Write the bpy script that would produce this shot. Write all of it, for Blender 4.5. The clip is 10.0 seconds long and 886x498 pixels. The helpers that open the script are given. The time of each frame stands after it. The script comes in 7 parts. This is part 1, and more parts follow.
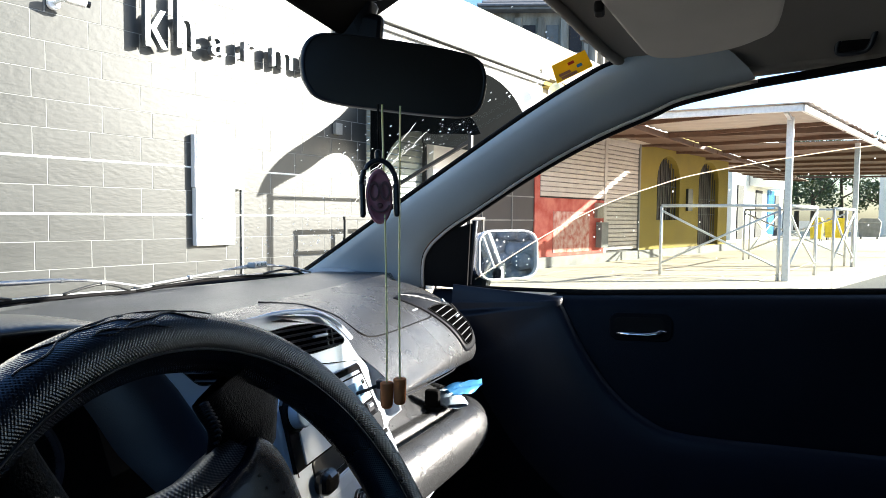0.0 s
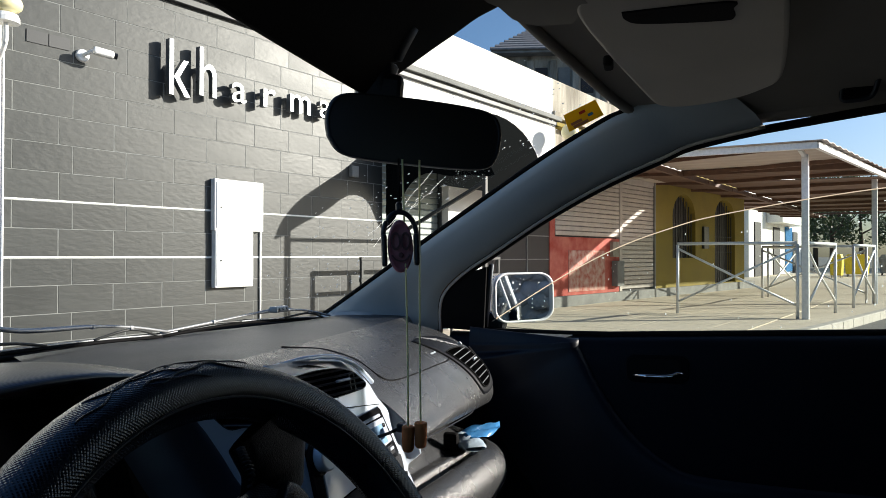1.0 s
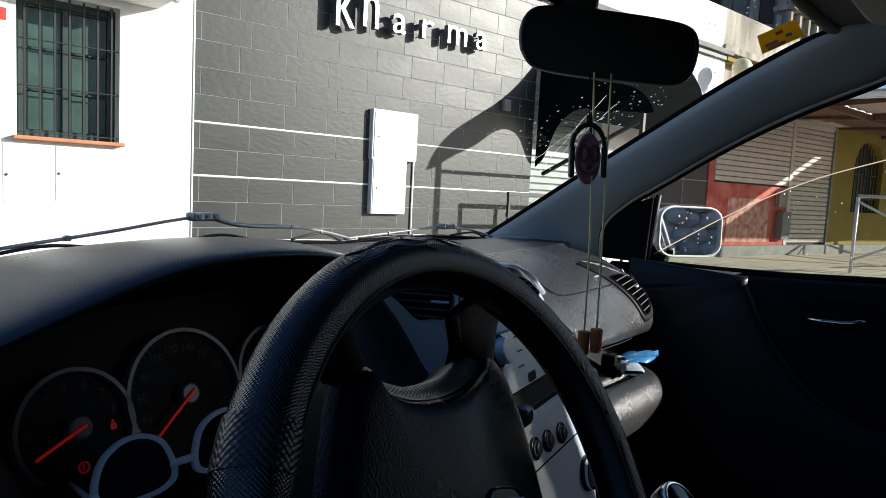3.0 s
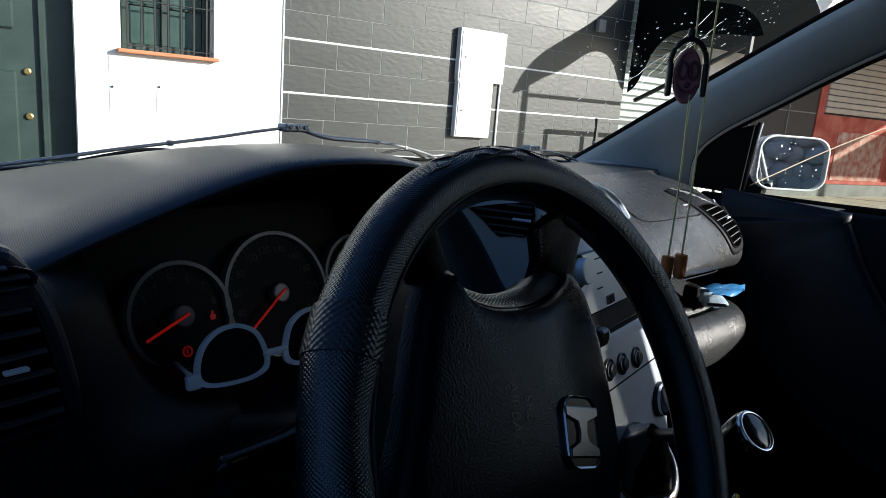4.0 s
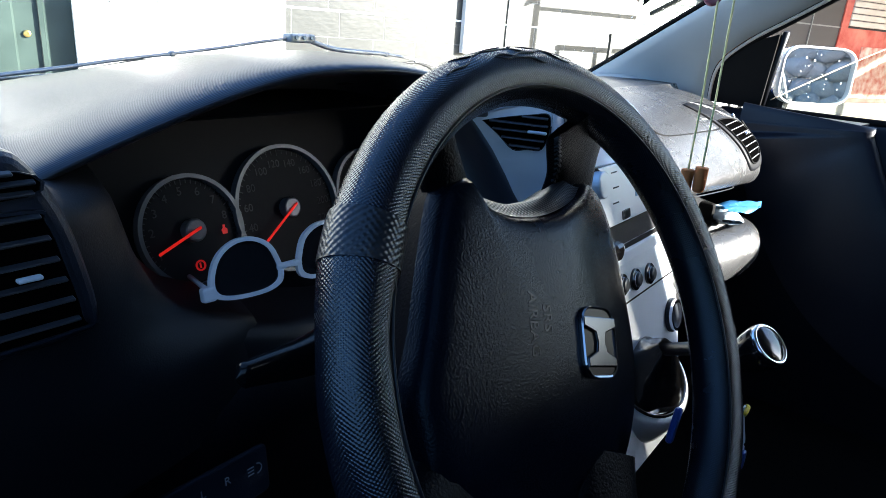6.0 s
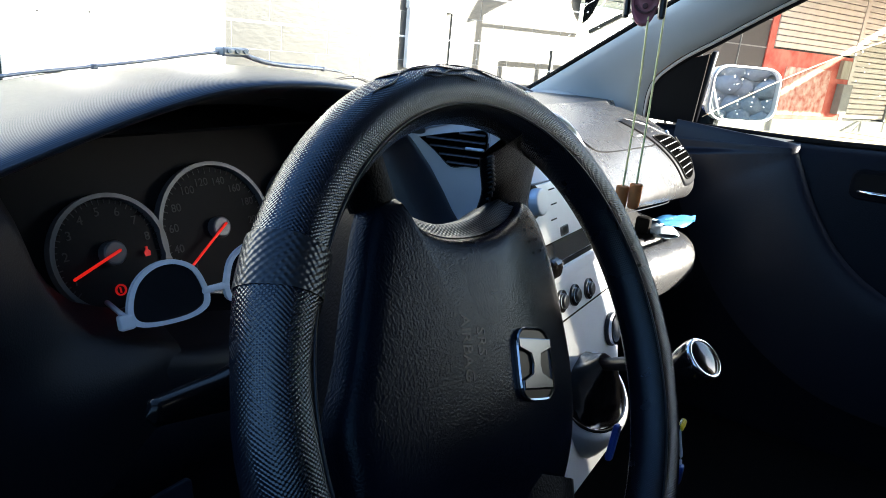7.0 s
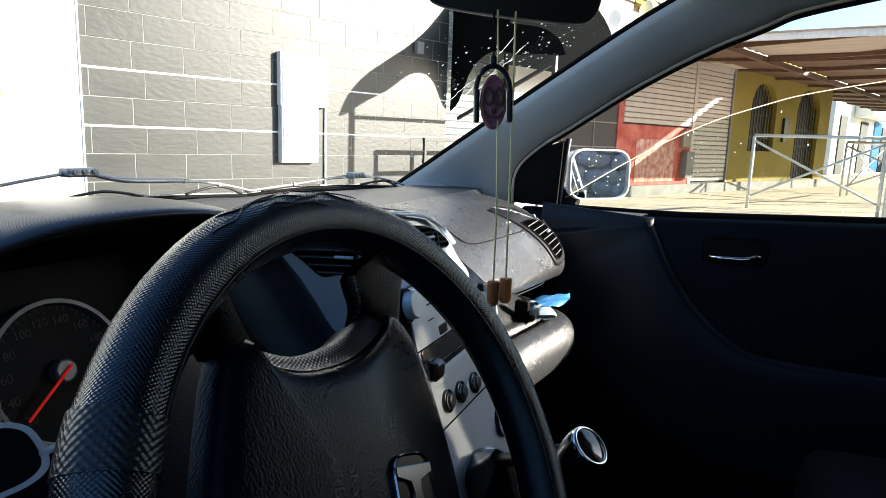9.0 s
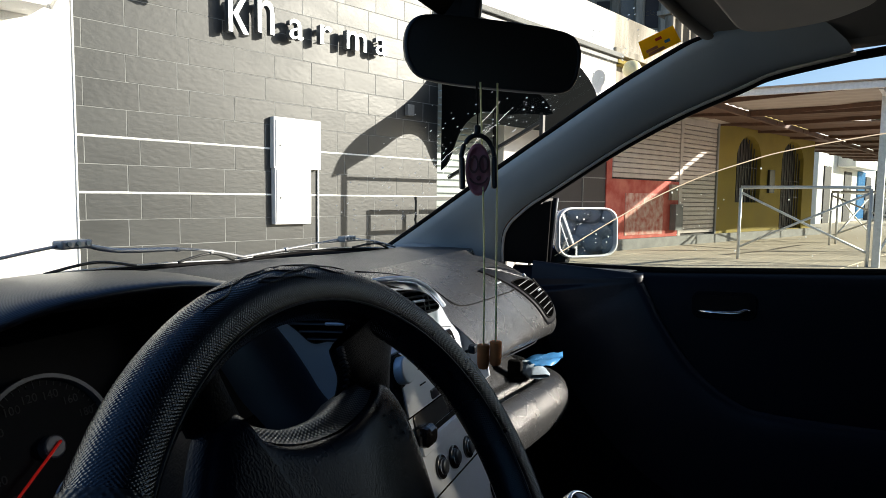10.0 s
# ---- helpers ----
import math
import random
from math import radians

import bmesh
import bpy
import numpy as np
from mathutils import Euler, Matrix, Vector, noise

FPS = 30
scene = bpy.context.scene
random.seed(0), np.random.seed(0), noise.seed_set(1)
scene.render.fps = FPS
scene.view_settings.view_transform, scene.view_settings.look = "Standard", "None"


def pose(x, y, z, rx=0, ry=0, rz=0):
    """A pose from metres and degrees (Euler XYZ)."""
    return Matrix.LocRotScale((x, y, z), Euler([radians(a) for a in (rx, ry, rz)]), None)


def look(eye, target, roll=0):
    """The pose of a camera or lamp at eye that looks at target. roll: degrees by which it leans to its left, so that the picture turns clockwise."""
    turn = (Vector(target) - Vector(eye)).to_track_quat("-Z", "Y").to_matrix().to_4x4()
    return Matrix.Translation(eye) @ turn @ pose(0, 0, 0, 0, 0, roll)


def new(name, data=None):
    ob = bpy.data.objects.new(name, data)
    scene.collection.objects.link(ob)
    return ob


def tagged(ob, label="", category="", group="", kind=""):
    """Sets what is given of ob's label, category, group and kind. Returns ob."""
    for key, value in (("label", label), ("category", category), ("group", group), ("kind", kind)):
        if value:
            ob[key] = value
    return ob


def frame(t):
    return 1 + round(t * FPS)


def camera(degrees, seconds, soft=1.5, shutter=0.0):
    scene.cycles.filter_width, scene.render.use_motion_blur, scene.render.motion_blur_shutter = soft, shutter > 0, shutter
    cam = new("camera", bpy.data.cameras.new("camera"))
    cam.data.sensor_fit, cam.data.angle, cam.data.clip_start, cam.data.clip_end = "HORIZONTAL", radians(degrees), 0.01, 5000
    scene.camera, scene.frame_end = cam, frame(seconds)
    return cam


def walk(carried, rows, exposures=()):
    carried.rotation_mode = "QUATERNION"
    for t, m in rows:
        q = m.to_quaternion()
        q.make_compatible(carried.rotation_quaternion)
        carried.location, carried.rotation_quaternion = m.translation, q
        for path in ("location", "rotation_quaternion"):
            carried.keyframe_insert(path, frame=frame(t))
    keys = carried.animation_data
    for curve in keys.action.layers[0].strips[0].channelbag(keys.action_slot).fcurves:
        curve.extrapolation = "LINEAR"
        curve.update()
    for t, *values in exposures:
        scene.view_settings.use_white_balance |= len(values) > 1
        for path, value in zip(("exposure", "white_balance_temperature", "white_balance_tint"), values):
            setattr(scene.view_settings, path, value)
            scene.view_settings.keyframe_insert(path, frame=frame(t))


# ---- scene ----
cam = camera(68.4, 10.0, soft=0.7)
ROWS = [
    (0, -0.6750, 0.0000, 1.0212, 87.07, -0.57, -74.17),
    (0.5, -0.7052, -0.0067, 1.0372, 90.17, 0.69, -72.60),
    (1, -0.7036, -0.0046, 1.0310, 90.52, -0.11, -72.85),
    (1.5, -0.7061, -0.0063, 1.0326, 90.53, -0.40, -73.14),
    (2, -0.7043, -0.0053, 1.0288, 90.84, -1.05, -73.39),
    (2.5, -0.7037, -0.0031, 1.0205, 90.82, -1.27, -71.74),
    (3, -0.7525, 0.0252, 0.9984, 84.77, -3.02, -60.37),
    (3.2, -0.7422, 0.0199, 1.0061, 83.16, -3.36, -57.94),
    (4.3, -0.7615, 0.0268, 0.9814, 76.30, -4.84, -52.25),
    (4.5, -0.7616, 0.0286, 0.9801, 75.52, -4.88, -51.97),
    (5, -0.7564, 0.0300, 0.9786, 72.40, -4.13, -51.85),
    (5.5, -0.7540, 0.0314, 0.9773, 71.06, -4.11, -52.25),
    (6.8, -0.7472, 0.0352, 0.9748, 71.77, -5.88, -53.75),
    (7, -0.7369, 0.0330, 0.9779, 72.49, -5.10, -57.00),
    (7.5, -0.7322, 0.0324, 0.9793, 73.61, -5.26, -59.13),
    (8, -0.7225, 0.0327, 0.9815, 74.97, -4.84, -62.11),
    (8.5, -0.7080, 0.0326, 0.9903, 77.57, -3.35, -66.52),
    (9, -0.7144, 0.0261, 1.0008, 80.39, -2.00, -67.59),
    (9.5, -0.7133, 0.0219, 1.0084, 83.90, -1.27, -68.08),
    (10, -0.7217, 0.0176, 1.0105, 85.40, -0.78, -68.28),
]
walk(cam, [(t, pose(x, y, z, rx, ry, rz)) for t, x, y, z, rx, ry, rz in ROWS],
     exposures=[(0.0, 2.2, 6560, 10), (0.4, 1.2, 6560, 10), (1.0, 0.83, 6560, 10), (2.5, 0.80, 6500, 10), (3.0, 0.62, 6350, 10), (3.2, 0.62, 6300, 10), (4.5, 1.16, 6300, 9), (5.0, 1.72, 6240, 9), (5.5, 2.55, 6180, 9), (7.0, 3.08, 6850, 9), (8.0, 2.70, 6800, 10), (8.5, 2.34, 6800, 10), (9.0, 1.95, 6800, 10), (10.0, 1.02, 6800, 10)])
# ---- end of walk
# ---- world, sun, exposure ----
from mathutils.bvhtree import BVHTree

SUN_EL, SUN_AZ = 17.0, -64.6          # azimuth from +x, counter-clockwise
sun_dir = Vector((math.cos(radians(SUN_EL)) * math.cos(radians(SUN_AZ)), math.cos(radians(SUN_EL)) * math.sin(radians(SUN_AZ)), math.sin(radians(SUN_EL))))
world = bpy.data.worlds.new("sky")
scene.world = world
world.use_nodes = True
wn = world.node_tree
sky = wn.nodes.new("ShaderNodeTexSky")
sky.sky_type = "NISHITA"
sky.sun_disc = False
sky.sun_elevation = radians(SUN_EL)
sky.air_density, sky.ozone_density, sky.dust_density = 1.0, 5.0, 2.0
sky.sun_rotation = radians(90 - SUN_AZ)
wn.links.new(sky.outputs[0], wn.nodes["Background"].inputs[0])
wn.nodes["Background"].inputs[1].default_value = 0.105
lamp = bpy.data.lights.new("sun", "SUN")
lamp.energy, lamp.angle, lamp.color = 5.0, radians(0.5), (1.0, 0.94, 0.85)
sun = new("sun", lamp)
sun.matrix_world = look(sun_dir * 50, (0, 0, 0))

# ---- materials ----
def mat(name, color, rough=0.6, metal=0.0, vary=0.12, scale=6.0, bump=0.0, bscale=120.0, spec=0.5, second=None, coat=0.0, stretch=None):
    """Principled surface with coarse and fine variation, and optional fine relief."""
    m = bpy.data.materials.new(name)
    m.use_nodes = True
    t = m.node_tree
    b = t.nodes["Principled BSDF"]
    b.inputs["Roughness"].default_value = rough
    b.inputs["Metallic"].default_value = metal
    b.inputs["Specular IOR Level"].default_value = spec
    b.inputs["Coat Weight"].default_value = coat
    co = t.nodes.new("ShaderNodeTexCoord")
    n1 = t.nodes.new("ShaderNodeTexNoise")
    n1.inputs["Scale"].default_value = scale
    n1.inputs["Detail"].default_value = 6
    where = co.outputs["Object"]
    if stretch:
        mp, oi, ad = t.nodes.new("ShaderNodeMapping"), t.nodes.new("ShaderNodeObjectInfo"), t.nodes.new("ShaderNodeVectorMath")
        mp.inputs["Scale"].default_value = stretch
        sc = t.nodes.new("ShaderNodeMath"); sc.operation = "MULTIPLY"; sc.inputs[1].default_value = 37.0
        t.links.new(oi.outputs["Random"], sc.inputs[0])
        t.links.new(where, mp.inputs["Vector"])
        t.links.new(mp.outputs[0], ad.inputs[0])
        t.links.new(sc.outputs[0], ad.inputs[1])
        where = ad.outputs[0]
    t.links.new(where, n1.inputs["Vector"])
    ramp = t.nodes.new("ShaderNodeValToRGB")
    ramp.color_ramp.elements[0].position, ramp.color_ramp.elements[1].position = 0.3, 0.7
    c2 = second or tuple(min(1, c * (1 + vary)) for c in color)
    c1 = color if second else tuple(c * (1 - vary) for c in color)
    ramp.color_ramp.elements[0].color = (*c1, 1)
    ramp.color_ramp.elements[1].color = (*c2, 1)
    t.links.new(n1.outputs["Fac"], ramp.inputs["Fac"])
    t.links.new(ramp.outputs["Color"], b.inputs["Base Color"])
    rr = t.nodes.new("ShaderNodeMapRange")
    rr.inputs["To Min"].default_value, rr.inputs["To Max"].default_value = max(0.01, rough - min(0.08, rough * 0.3)), min(1, rough + min(0.08, rough * 0.3))
    t.links.new(n1.outputs["Fac"], rr.inputs["Value"])
    t.links.new(rr.outputs["Result"], b.inputs["Roughness"])
    if bump:
        n2 = t.nodes.new("ShaderNodeTexNoise")
        n2.inputs["Scale"].default_value = bscale
        n2.inputs["Detail"].default_value = 4
        t.links.new(where, n2.inputs["Vector"])
        bp = t.nodes.new("ShaderNodeBump")
        bp.inputs["Strength"].default_value = bump
        bp.inputs["Distance"].default_value = 0.6 / bscale
        t.links.new(n2.outputs["Fac"], bp.inputs["Height"])
        t.links.new(bp.outputs["Normal"], b.inputs["Normal"])
    return m


def woven(m, pattern):
    """Add relief on the metric surface coordinates: 'rib' lines along the sheet, 'weave' a fine diamond knit."""
    t = m.node_tree
    b = t.nodes["Principled BSDF"]
    uv = t.nodes.new("ShaderNodeUVMap")
    sep = t.nodes.new("ShaderNodeSeparateXYZ")
    t.links.new(uv.outputs[0], sep.inputs[0])

    def sine(source, k):
        a = t.nodes.new("ShaderNodeMath"); a.operation = "MULTIPLY"; a.inputs[1].default_value = k
        s = t.nodes.new("ShaderNodeMath"); s.operation = "SINE"
        t.links.new(source, a.inputs[0]); t.links.new(a.outputs[0], s.inputs[0])
        return s.outputs[0]

    def op(kind, p, q):
        a = t.nodes.new("ShaderNodeMath"); a.operation = kind
        t.links.new(p, a.inputs[0]); t.links.new(q, a.inputs[1])
        return a.outputs[0]
    u, v = sep.outputs[0], sep.outputs[1]
    if pattern == "rib":
        height, dist = sine(u, 2 * math.pi / 0.0016), 0.0001
    else:
        height, dist = op("MULTIPLY", sine(u, 2 * math.pi / (0.0046 if pattern == "coarse" else 0.0025)), sine(v, 2 * math.pi / (0.0033 if pattern == "coarse" else 0.0019))), (0.0005 if pattern == "coarse" else 0.00034)
    bp = t.nodes.new("ShaderNodeBump")
    bp.inputs["Strength"].default_value = 0.38
    bp.inputs["Distance"].default_value = dist
    t.links.new(height, bp.inputs["Height"])
    old = b.inputs["Normal"].links
    if old:
        t.links.new(old[0].from_socket, bp.inputs["Normal"])
    t.links.new(bp.outputs["Normal"], b.inputs["Normal"])
    return m


def clear(name, tint=(1, 1, 1), gloss=0.06):
    """Thin clear pane: see-through with a Fresnel-driven gloss."""
    m = bpy.data.materials.new(name)
    m.use_nodes = True
    t = m.node_tree
    t.nodes.remove(t.nodes["Principled BSDF"])
    tr, gl, mx, fr = (t.nodes.new("ShaderNode" + k) for k in ("BsdfTransparent", "BsdfGlossy", "MixShader", "Fresnel"))
    tr.inputs[0].default_value = (*tint, 1)
    gl.inputs["Roughness"].default_value = 0.02
    fr.inputs[0].default_value = 1.3
    k = t.nodes.new("ShaderNodeMath"); k.operation = "MULTIPLY"; k.inputs[1].default_value = gloss * 10
    t.links.new(fr.outputs[0], k.inputs[0])
    t.links.new(k.outputs[0], mx.inputs[0])
    t.links.new(tr.outputs[0], mx.inputs[1])
    t.links.new(gl.outputs[0], mx.inputs[2])
    t.links.new(mx.outputs[0], t.nodes["Material Output"].inputs[0])
    return m


def glowing(name, color, strength):
    m = bpy.data.materials.new(name)
    m.use_nodes = True
    b = m.node_tree.nodes["Principled BSDF"]
    b.inputs["Base Color"].default_value = (*color, 1)
    b.inputs["Emission Color"].default_value = (*color, 1)
    b.inputs["Emission Strength"].default_value = strength
    return m


M_DASH = mat("dash grain", (0.045, 0.0465, 0.049), 0.27, spec=0.8, bump=0.7, bscale=620, vary=0.07, scale=9)
M_DASHTOP = mat("dash top grain", (0.0125, 0.0145, 0.020), 0.40, spec=0.5, bump=0.5, bscale=900, vary=0.06, scale=7)
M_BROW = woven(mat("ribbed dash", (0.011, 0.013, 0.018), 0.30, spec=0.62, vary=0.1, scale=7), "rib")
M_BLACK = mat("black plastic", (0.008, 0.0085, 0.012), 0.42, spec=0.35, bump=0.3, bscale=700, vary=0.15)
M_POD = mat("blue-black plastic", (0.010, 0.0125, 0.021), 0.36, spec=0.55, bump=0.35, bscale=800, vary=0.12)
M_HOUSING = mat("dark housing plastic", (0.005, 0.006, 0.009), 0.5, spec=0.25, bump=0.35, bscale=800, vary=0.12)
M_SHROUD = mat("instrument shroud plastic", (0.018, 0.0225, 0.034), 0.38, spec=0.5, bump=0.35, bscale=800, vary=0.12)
M_SLAT = mat("slat plastic", (0.022, 0.024, 0.030), 0.32, spec=0.7, vary=0.08)
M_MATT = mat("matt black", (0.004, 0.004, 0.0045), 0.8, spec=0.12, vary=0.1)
# paints the shade of the vents' depth on flat plates
M_VENTSHADE = mat("painted vent shade", (0.0012, 0.0012, 0.0013), 1.0, spec=0.0, vary=0.02)
M_GLOSSBLK = mat("gloss black", (0.008, 0.008, 0.009), 0.12, vary=0.05)
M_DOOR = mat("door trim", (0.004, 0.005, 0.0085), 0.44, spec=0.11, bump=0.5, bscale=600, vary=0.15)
M_PILLAR = mat("pillar cloth", (0.33, 0.38, 0.41), 0.8, bump=0.35, bscale=1200, vary=0.08, scale=5)
# pale cloth made darker: the shade under the roof is in this colour
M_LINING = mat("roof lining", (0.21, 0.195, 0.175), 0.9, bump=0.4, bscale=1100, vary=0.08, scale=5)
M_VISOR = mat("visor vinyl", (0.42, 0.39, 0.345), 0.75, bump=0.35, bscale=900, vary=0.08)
# plain silver with the blue of the sky light mixed into its colour
M_SILVER = mat("satin silver", (0.56, 0.625, 0.72), 0.34, metal=0.3, vary=0.04, scale=20, bump=0.06, bscale=2000)
M_CHROME = mat("chrome", (0.75, 0.76, 0.78), 0.08, metal=1.0, vary=0.03)
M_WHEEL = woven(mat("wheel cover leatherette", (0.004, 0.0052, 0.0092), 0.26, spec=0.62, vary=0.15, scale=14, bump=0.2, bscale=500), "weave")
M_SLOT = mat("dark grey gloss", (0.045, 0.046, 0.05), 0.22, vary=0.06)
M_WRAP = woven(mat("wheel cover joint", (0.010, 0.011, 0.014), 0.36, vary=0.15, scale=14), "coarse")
# blue in this base colour stands in for sky mirrored in the hub pad
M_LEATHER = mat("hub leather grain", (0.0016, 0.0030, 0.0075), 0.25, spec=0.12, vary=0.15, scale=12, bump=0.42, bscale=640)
# lighter grey puts the sun on the passenger vent slats into their colour
M_VENTSUN = mat("sunlit vent grey", (0.16, 0.165, 0.17), 0.26, vary=0.06)
M_DIAL = mat("dial black", (0.0095, 0.0098, 0.0118), 0.6, spec=0.10, vary=0.1)
M_RING = mat("dial ring grey", (0.095, 0.10, 0.115), 0.4, metal=0.3, vary=0.05)
M_DIALTXT = mat("dial figures", (0.0135, 0.0135, 0.016), 0.6, vary=0.02)
M_SWMARK = mat("pale switch print", (0.22, 0.23, 0.25), 0.6, vary=0.02)
M_NEEDLE = glowing("lit red needle", (0.85, 0.02, 0.012), 0.066)
M_WARN = glowing("lit red symbol", (0.7, 0.012, 0.012), 0.036)
M_WHITEPL = mat("white plastic", (0.74, 0.75, 0.80), 0.3, vary=0.03)
M_LENS = mat("dark lens", (0.01, 0.01, 0.012), 0.06, vary=0.02)
M_ORANGE = mat("orange foam", (0.50, 0.15, 0.038), 0.85, bump=0.4, bscale=1500, vary=0.12, scale=60)
M_CORD = mat("yellow cord", (0.60, 0.58, 0.28), 0.6, vary=0.05)
M_PENDANT = mat("purple resin", (0.26, 0.085, 0.12), 0.4, vary=0.25, scale=40, bump=0.15, bscale=300)
# the pendant's purple darkened to paint the shadow in its grooves
M_GROOVESHADE = mat("purple resin in groove shade", (0.075, 0.022, 0.032), 0.5, vary=0.1)
M_STICKER = mat("yellow card", (0.80, 0.56, 0.03), 0.5, vary=0.05, scale=30)
tn = M_STICKER.node_tree
tb, tm = tn.nodes.new("ShaderNodeBsdfTranslucent"), tn.nodes.new("ShaderNodeMixShader")
tb.inputs[0].default_value, tm.inputs[0].default_value = (0.95, 0.62, 0.03, 1), 0.6
tn.links.new(tn.nodes["Principled BSDF"].outputs[0], tm.inputs[1])
tn.links.new(tb.outputs[0], tm.inputs[2])
tn.links.new(tm.outputs[0], tn.nodes["Material Output"].inputs[0])
M_RED = mat("red print", (0.6, 0.04, 0.03), 0.5)
M_TISSUE = mat("pale film", (0.42, 0.52, 0.60), 0.25, vary=0.15, scale=40, bump=0.4, bscale=90)
M_FOB = mat("dark blue plastic", (0.01, 0.05, 0.28), 0.35)
M_BLUE = mat("blue film", (0.05, 0.22, 0.48), 0.25, vary=0.15, scale=40)
M_YELLOW = mat("yellow plastic", (0.75, 0.55, 0.03), 0.4, vary=0.08)
M_CARBLUE = mat("blue car paint", (0.02, 0.05, 0.20), 0.25, coat=0.6, vary=0.05)
M_SEAT = mat("seat cloth", (0.010, 0.010, 0.012), 0.95, spec=0.1, bump=0.5, bscale=500)
M_CARPET = mat("carpet", (0.005, 0.005, 0.005), 0.98, spec=0.05, bump=0.6, bscale=400)
M_GLASS = clear("car glass", (0.95, 0.98, 0.96), 0.055)
M_SIDEGLASS = clear("side glass", (0.70, 0.76, 0.71), 0.055)
M_TINT = clear("tinted rear glass", (0.13, 0.12, 0.10), 0.03)
# dim reflections are put into this chrome through its dark base
M_BADGE = mat("dimmed badge chrome", (0.05, 0.058, 0.07), 0.20, metal=1.0, vary=0.08, scale=60)
M_BADGEFRAME = mat("satin badge frame", (0.36, 0.38, 0.41), 0.22, metal=1.0, vary=0.05)
M_MOULD = mat("moulded letters", (0.0022, 0.003, 0.0056), 0.30, spec=0.30, vary=0.1, bump=0.5, bscale=640)
M_SPOKE = mat("spoke leatherette", (0.0018, 0.0023, 0.0036), 0.36, spec=0.05, vary=0.15, scale=12, bump=0.8, bscale=520)
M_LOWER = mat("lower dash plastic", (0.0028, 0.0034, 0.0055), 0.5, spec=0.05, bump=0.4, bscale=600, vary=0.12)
M_BOLSTER = mat("padded door vinyl", (0.0080, 0.0108, 0.0190), 0.34, spec=0.26, bump=0.4, bscale=700, vary=0.1)
M_EDGE = mat("glass edge", (0.42, 0.37, 0.31), 0.25, vary=0.1, scale=30)
en = M_EDGE.node_tree
eb, ex = en.nodes.new("ShaderNodeBsdfTranslucent"), en.nodes.new("ShaderNodeMixShader")
eb.inputs[0].default_value, ex.inputs[0].default_value = (0.80, 0.70, 0.57, 1), 0.6
en.links.new(en.nodes["Principled BSDF"].outputs[0], ex.inputs[1])
en.links.new(eb.outputs[0], ex.inputs[2])
en.links.new(ex.outputs[0], en.nodes["Material Output"].inputs[0])
M_GAITER = mat("gaiter vinyl", (0.006, 0.0065, 0.008), 0.20, spec=0.6, vary=0.1, scale=30)
M_STALK = mat("stalk plastic", (0.003, 0.0033, 0.004), 0.22, spec=0.18, vary=0.08)
M_EMBLEM = mat("emblem black", (0.002, 0.002, 0.0025), 0.3, spec=0.12, vary=0.05)
M_MIRROR = mat("mirror silver", (0.85, 0.87, 0.88), 0.02, metal=1.0, vary=0.01)
M_RVM = mat("dimmed mirror", (0.014, 0.014, 0.0145), 0.30, spec=0.25, vary=0.05)
M_DISPLAY = mat("display blue", (0.25, 0.42, 0.62), 0.2, vary=0.1)
M_BLOCK = mat("grey painted block", (0.026, 0.028, 0.0272), 0.47, spec=0.50, vary=0.20, scale=3.0, bump=0.10, bscale=30, stretch=(0.6, 1, 1.2))
M_JOINT = mat("pale joint", (0.20, 0.205, 0.20), 0.85, vary=0.2, scale=20)
M_WHITE = mat("white render", (0.80, 0.79, 0.76), 0.85, vary=0.04, scale=2.5, bump=0.25, bscale=60)
M_WHITELINE = mat("white paint line", (0.85, 0.85, 0.83), 0.7, vary=0.06, scale=30)
M_METAL_W = mat("white enamel metal", (0.80, 0.80, 0.80), 0.4, vary=0.03)
M_LETTER = mat("brushed steel letter", (0.33, 0.34, 0.355), 0.30, metal=0.85, vary=0.12, scale=6)
M_LETTERSIDE = mat("letter side dark", (0.04, 0.04, 0.042), 0.5)
M_CANOPY = mat("black canvas", (0.0042, 0.005, 0.0052), 0.9, spec=0.02, bump=0.3, bscale=200)
M_IRON = mat("black iron", (0.02, 0.022, 0.022), 0.5, vary=0.2)
M_SHUTTER = mat("grey shutter", (0.20, 0.23, 0.22), 0.5, metal=0.3, vary=0.12)
M_SHUTTERW = mat("pale shutter slats", (0.45, 0.40, 0.36), 0.55, vary=0.1)
M_REDWALL = mat("worn red paint", (0.36, 0.040, 0.025), 0.8, second=(0.52, 0.15, 0.11), scale=5, bump=0.3, bscale=40)
M_PATCH = mat("bare plaster patch", (0.58, 0.42, 0.36), 0.9, second=(0.40, 0.09, 0.06), scale=9)
M_YELLOWWALL = mat("mustard wall", (0.235, 0.175, 0.026), 0.85, vary=0.10, scale=2, bump=0.3, bscale=50)
# colour of the dark wall, also used to paint shade inside openings
M_DARKWALL_SHADE = mat("dark wall", (0.035, 0.03, 0.03), 0.7, vary=0.15)
M_PLINTH = mat("grey plinth", (0.22, 0.22, 0.21), 0.9, vary=0.2, scale=4, bump=0.4, bscale=60)
M_PAVE = mat("paving", (0.70, 0.61, 0.47), 0.9, second=(0.56, 0.49, 0.385), scale=9, bump=0.5, bscale=60)
M_KERB = mat("kerb stone", (0.52, 0.48, 0.42), 0.85, vary=0.12, scale=5, bump=0.3, bscale=50)
M_ROAD = mat("asphalt", (0.115, 0.112, 0.106), 0.9, second=(0.19, 0.185, 0.17), scale=40, bump=0.8, bscale=160)
M_STEEL = mat("galvanised steel", (0.66, 0.67, 0.67), 0.42, metal=0.30, vary=0.10, scale=25)
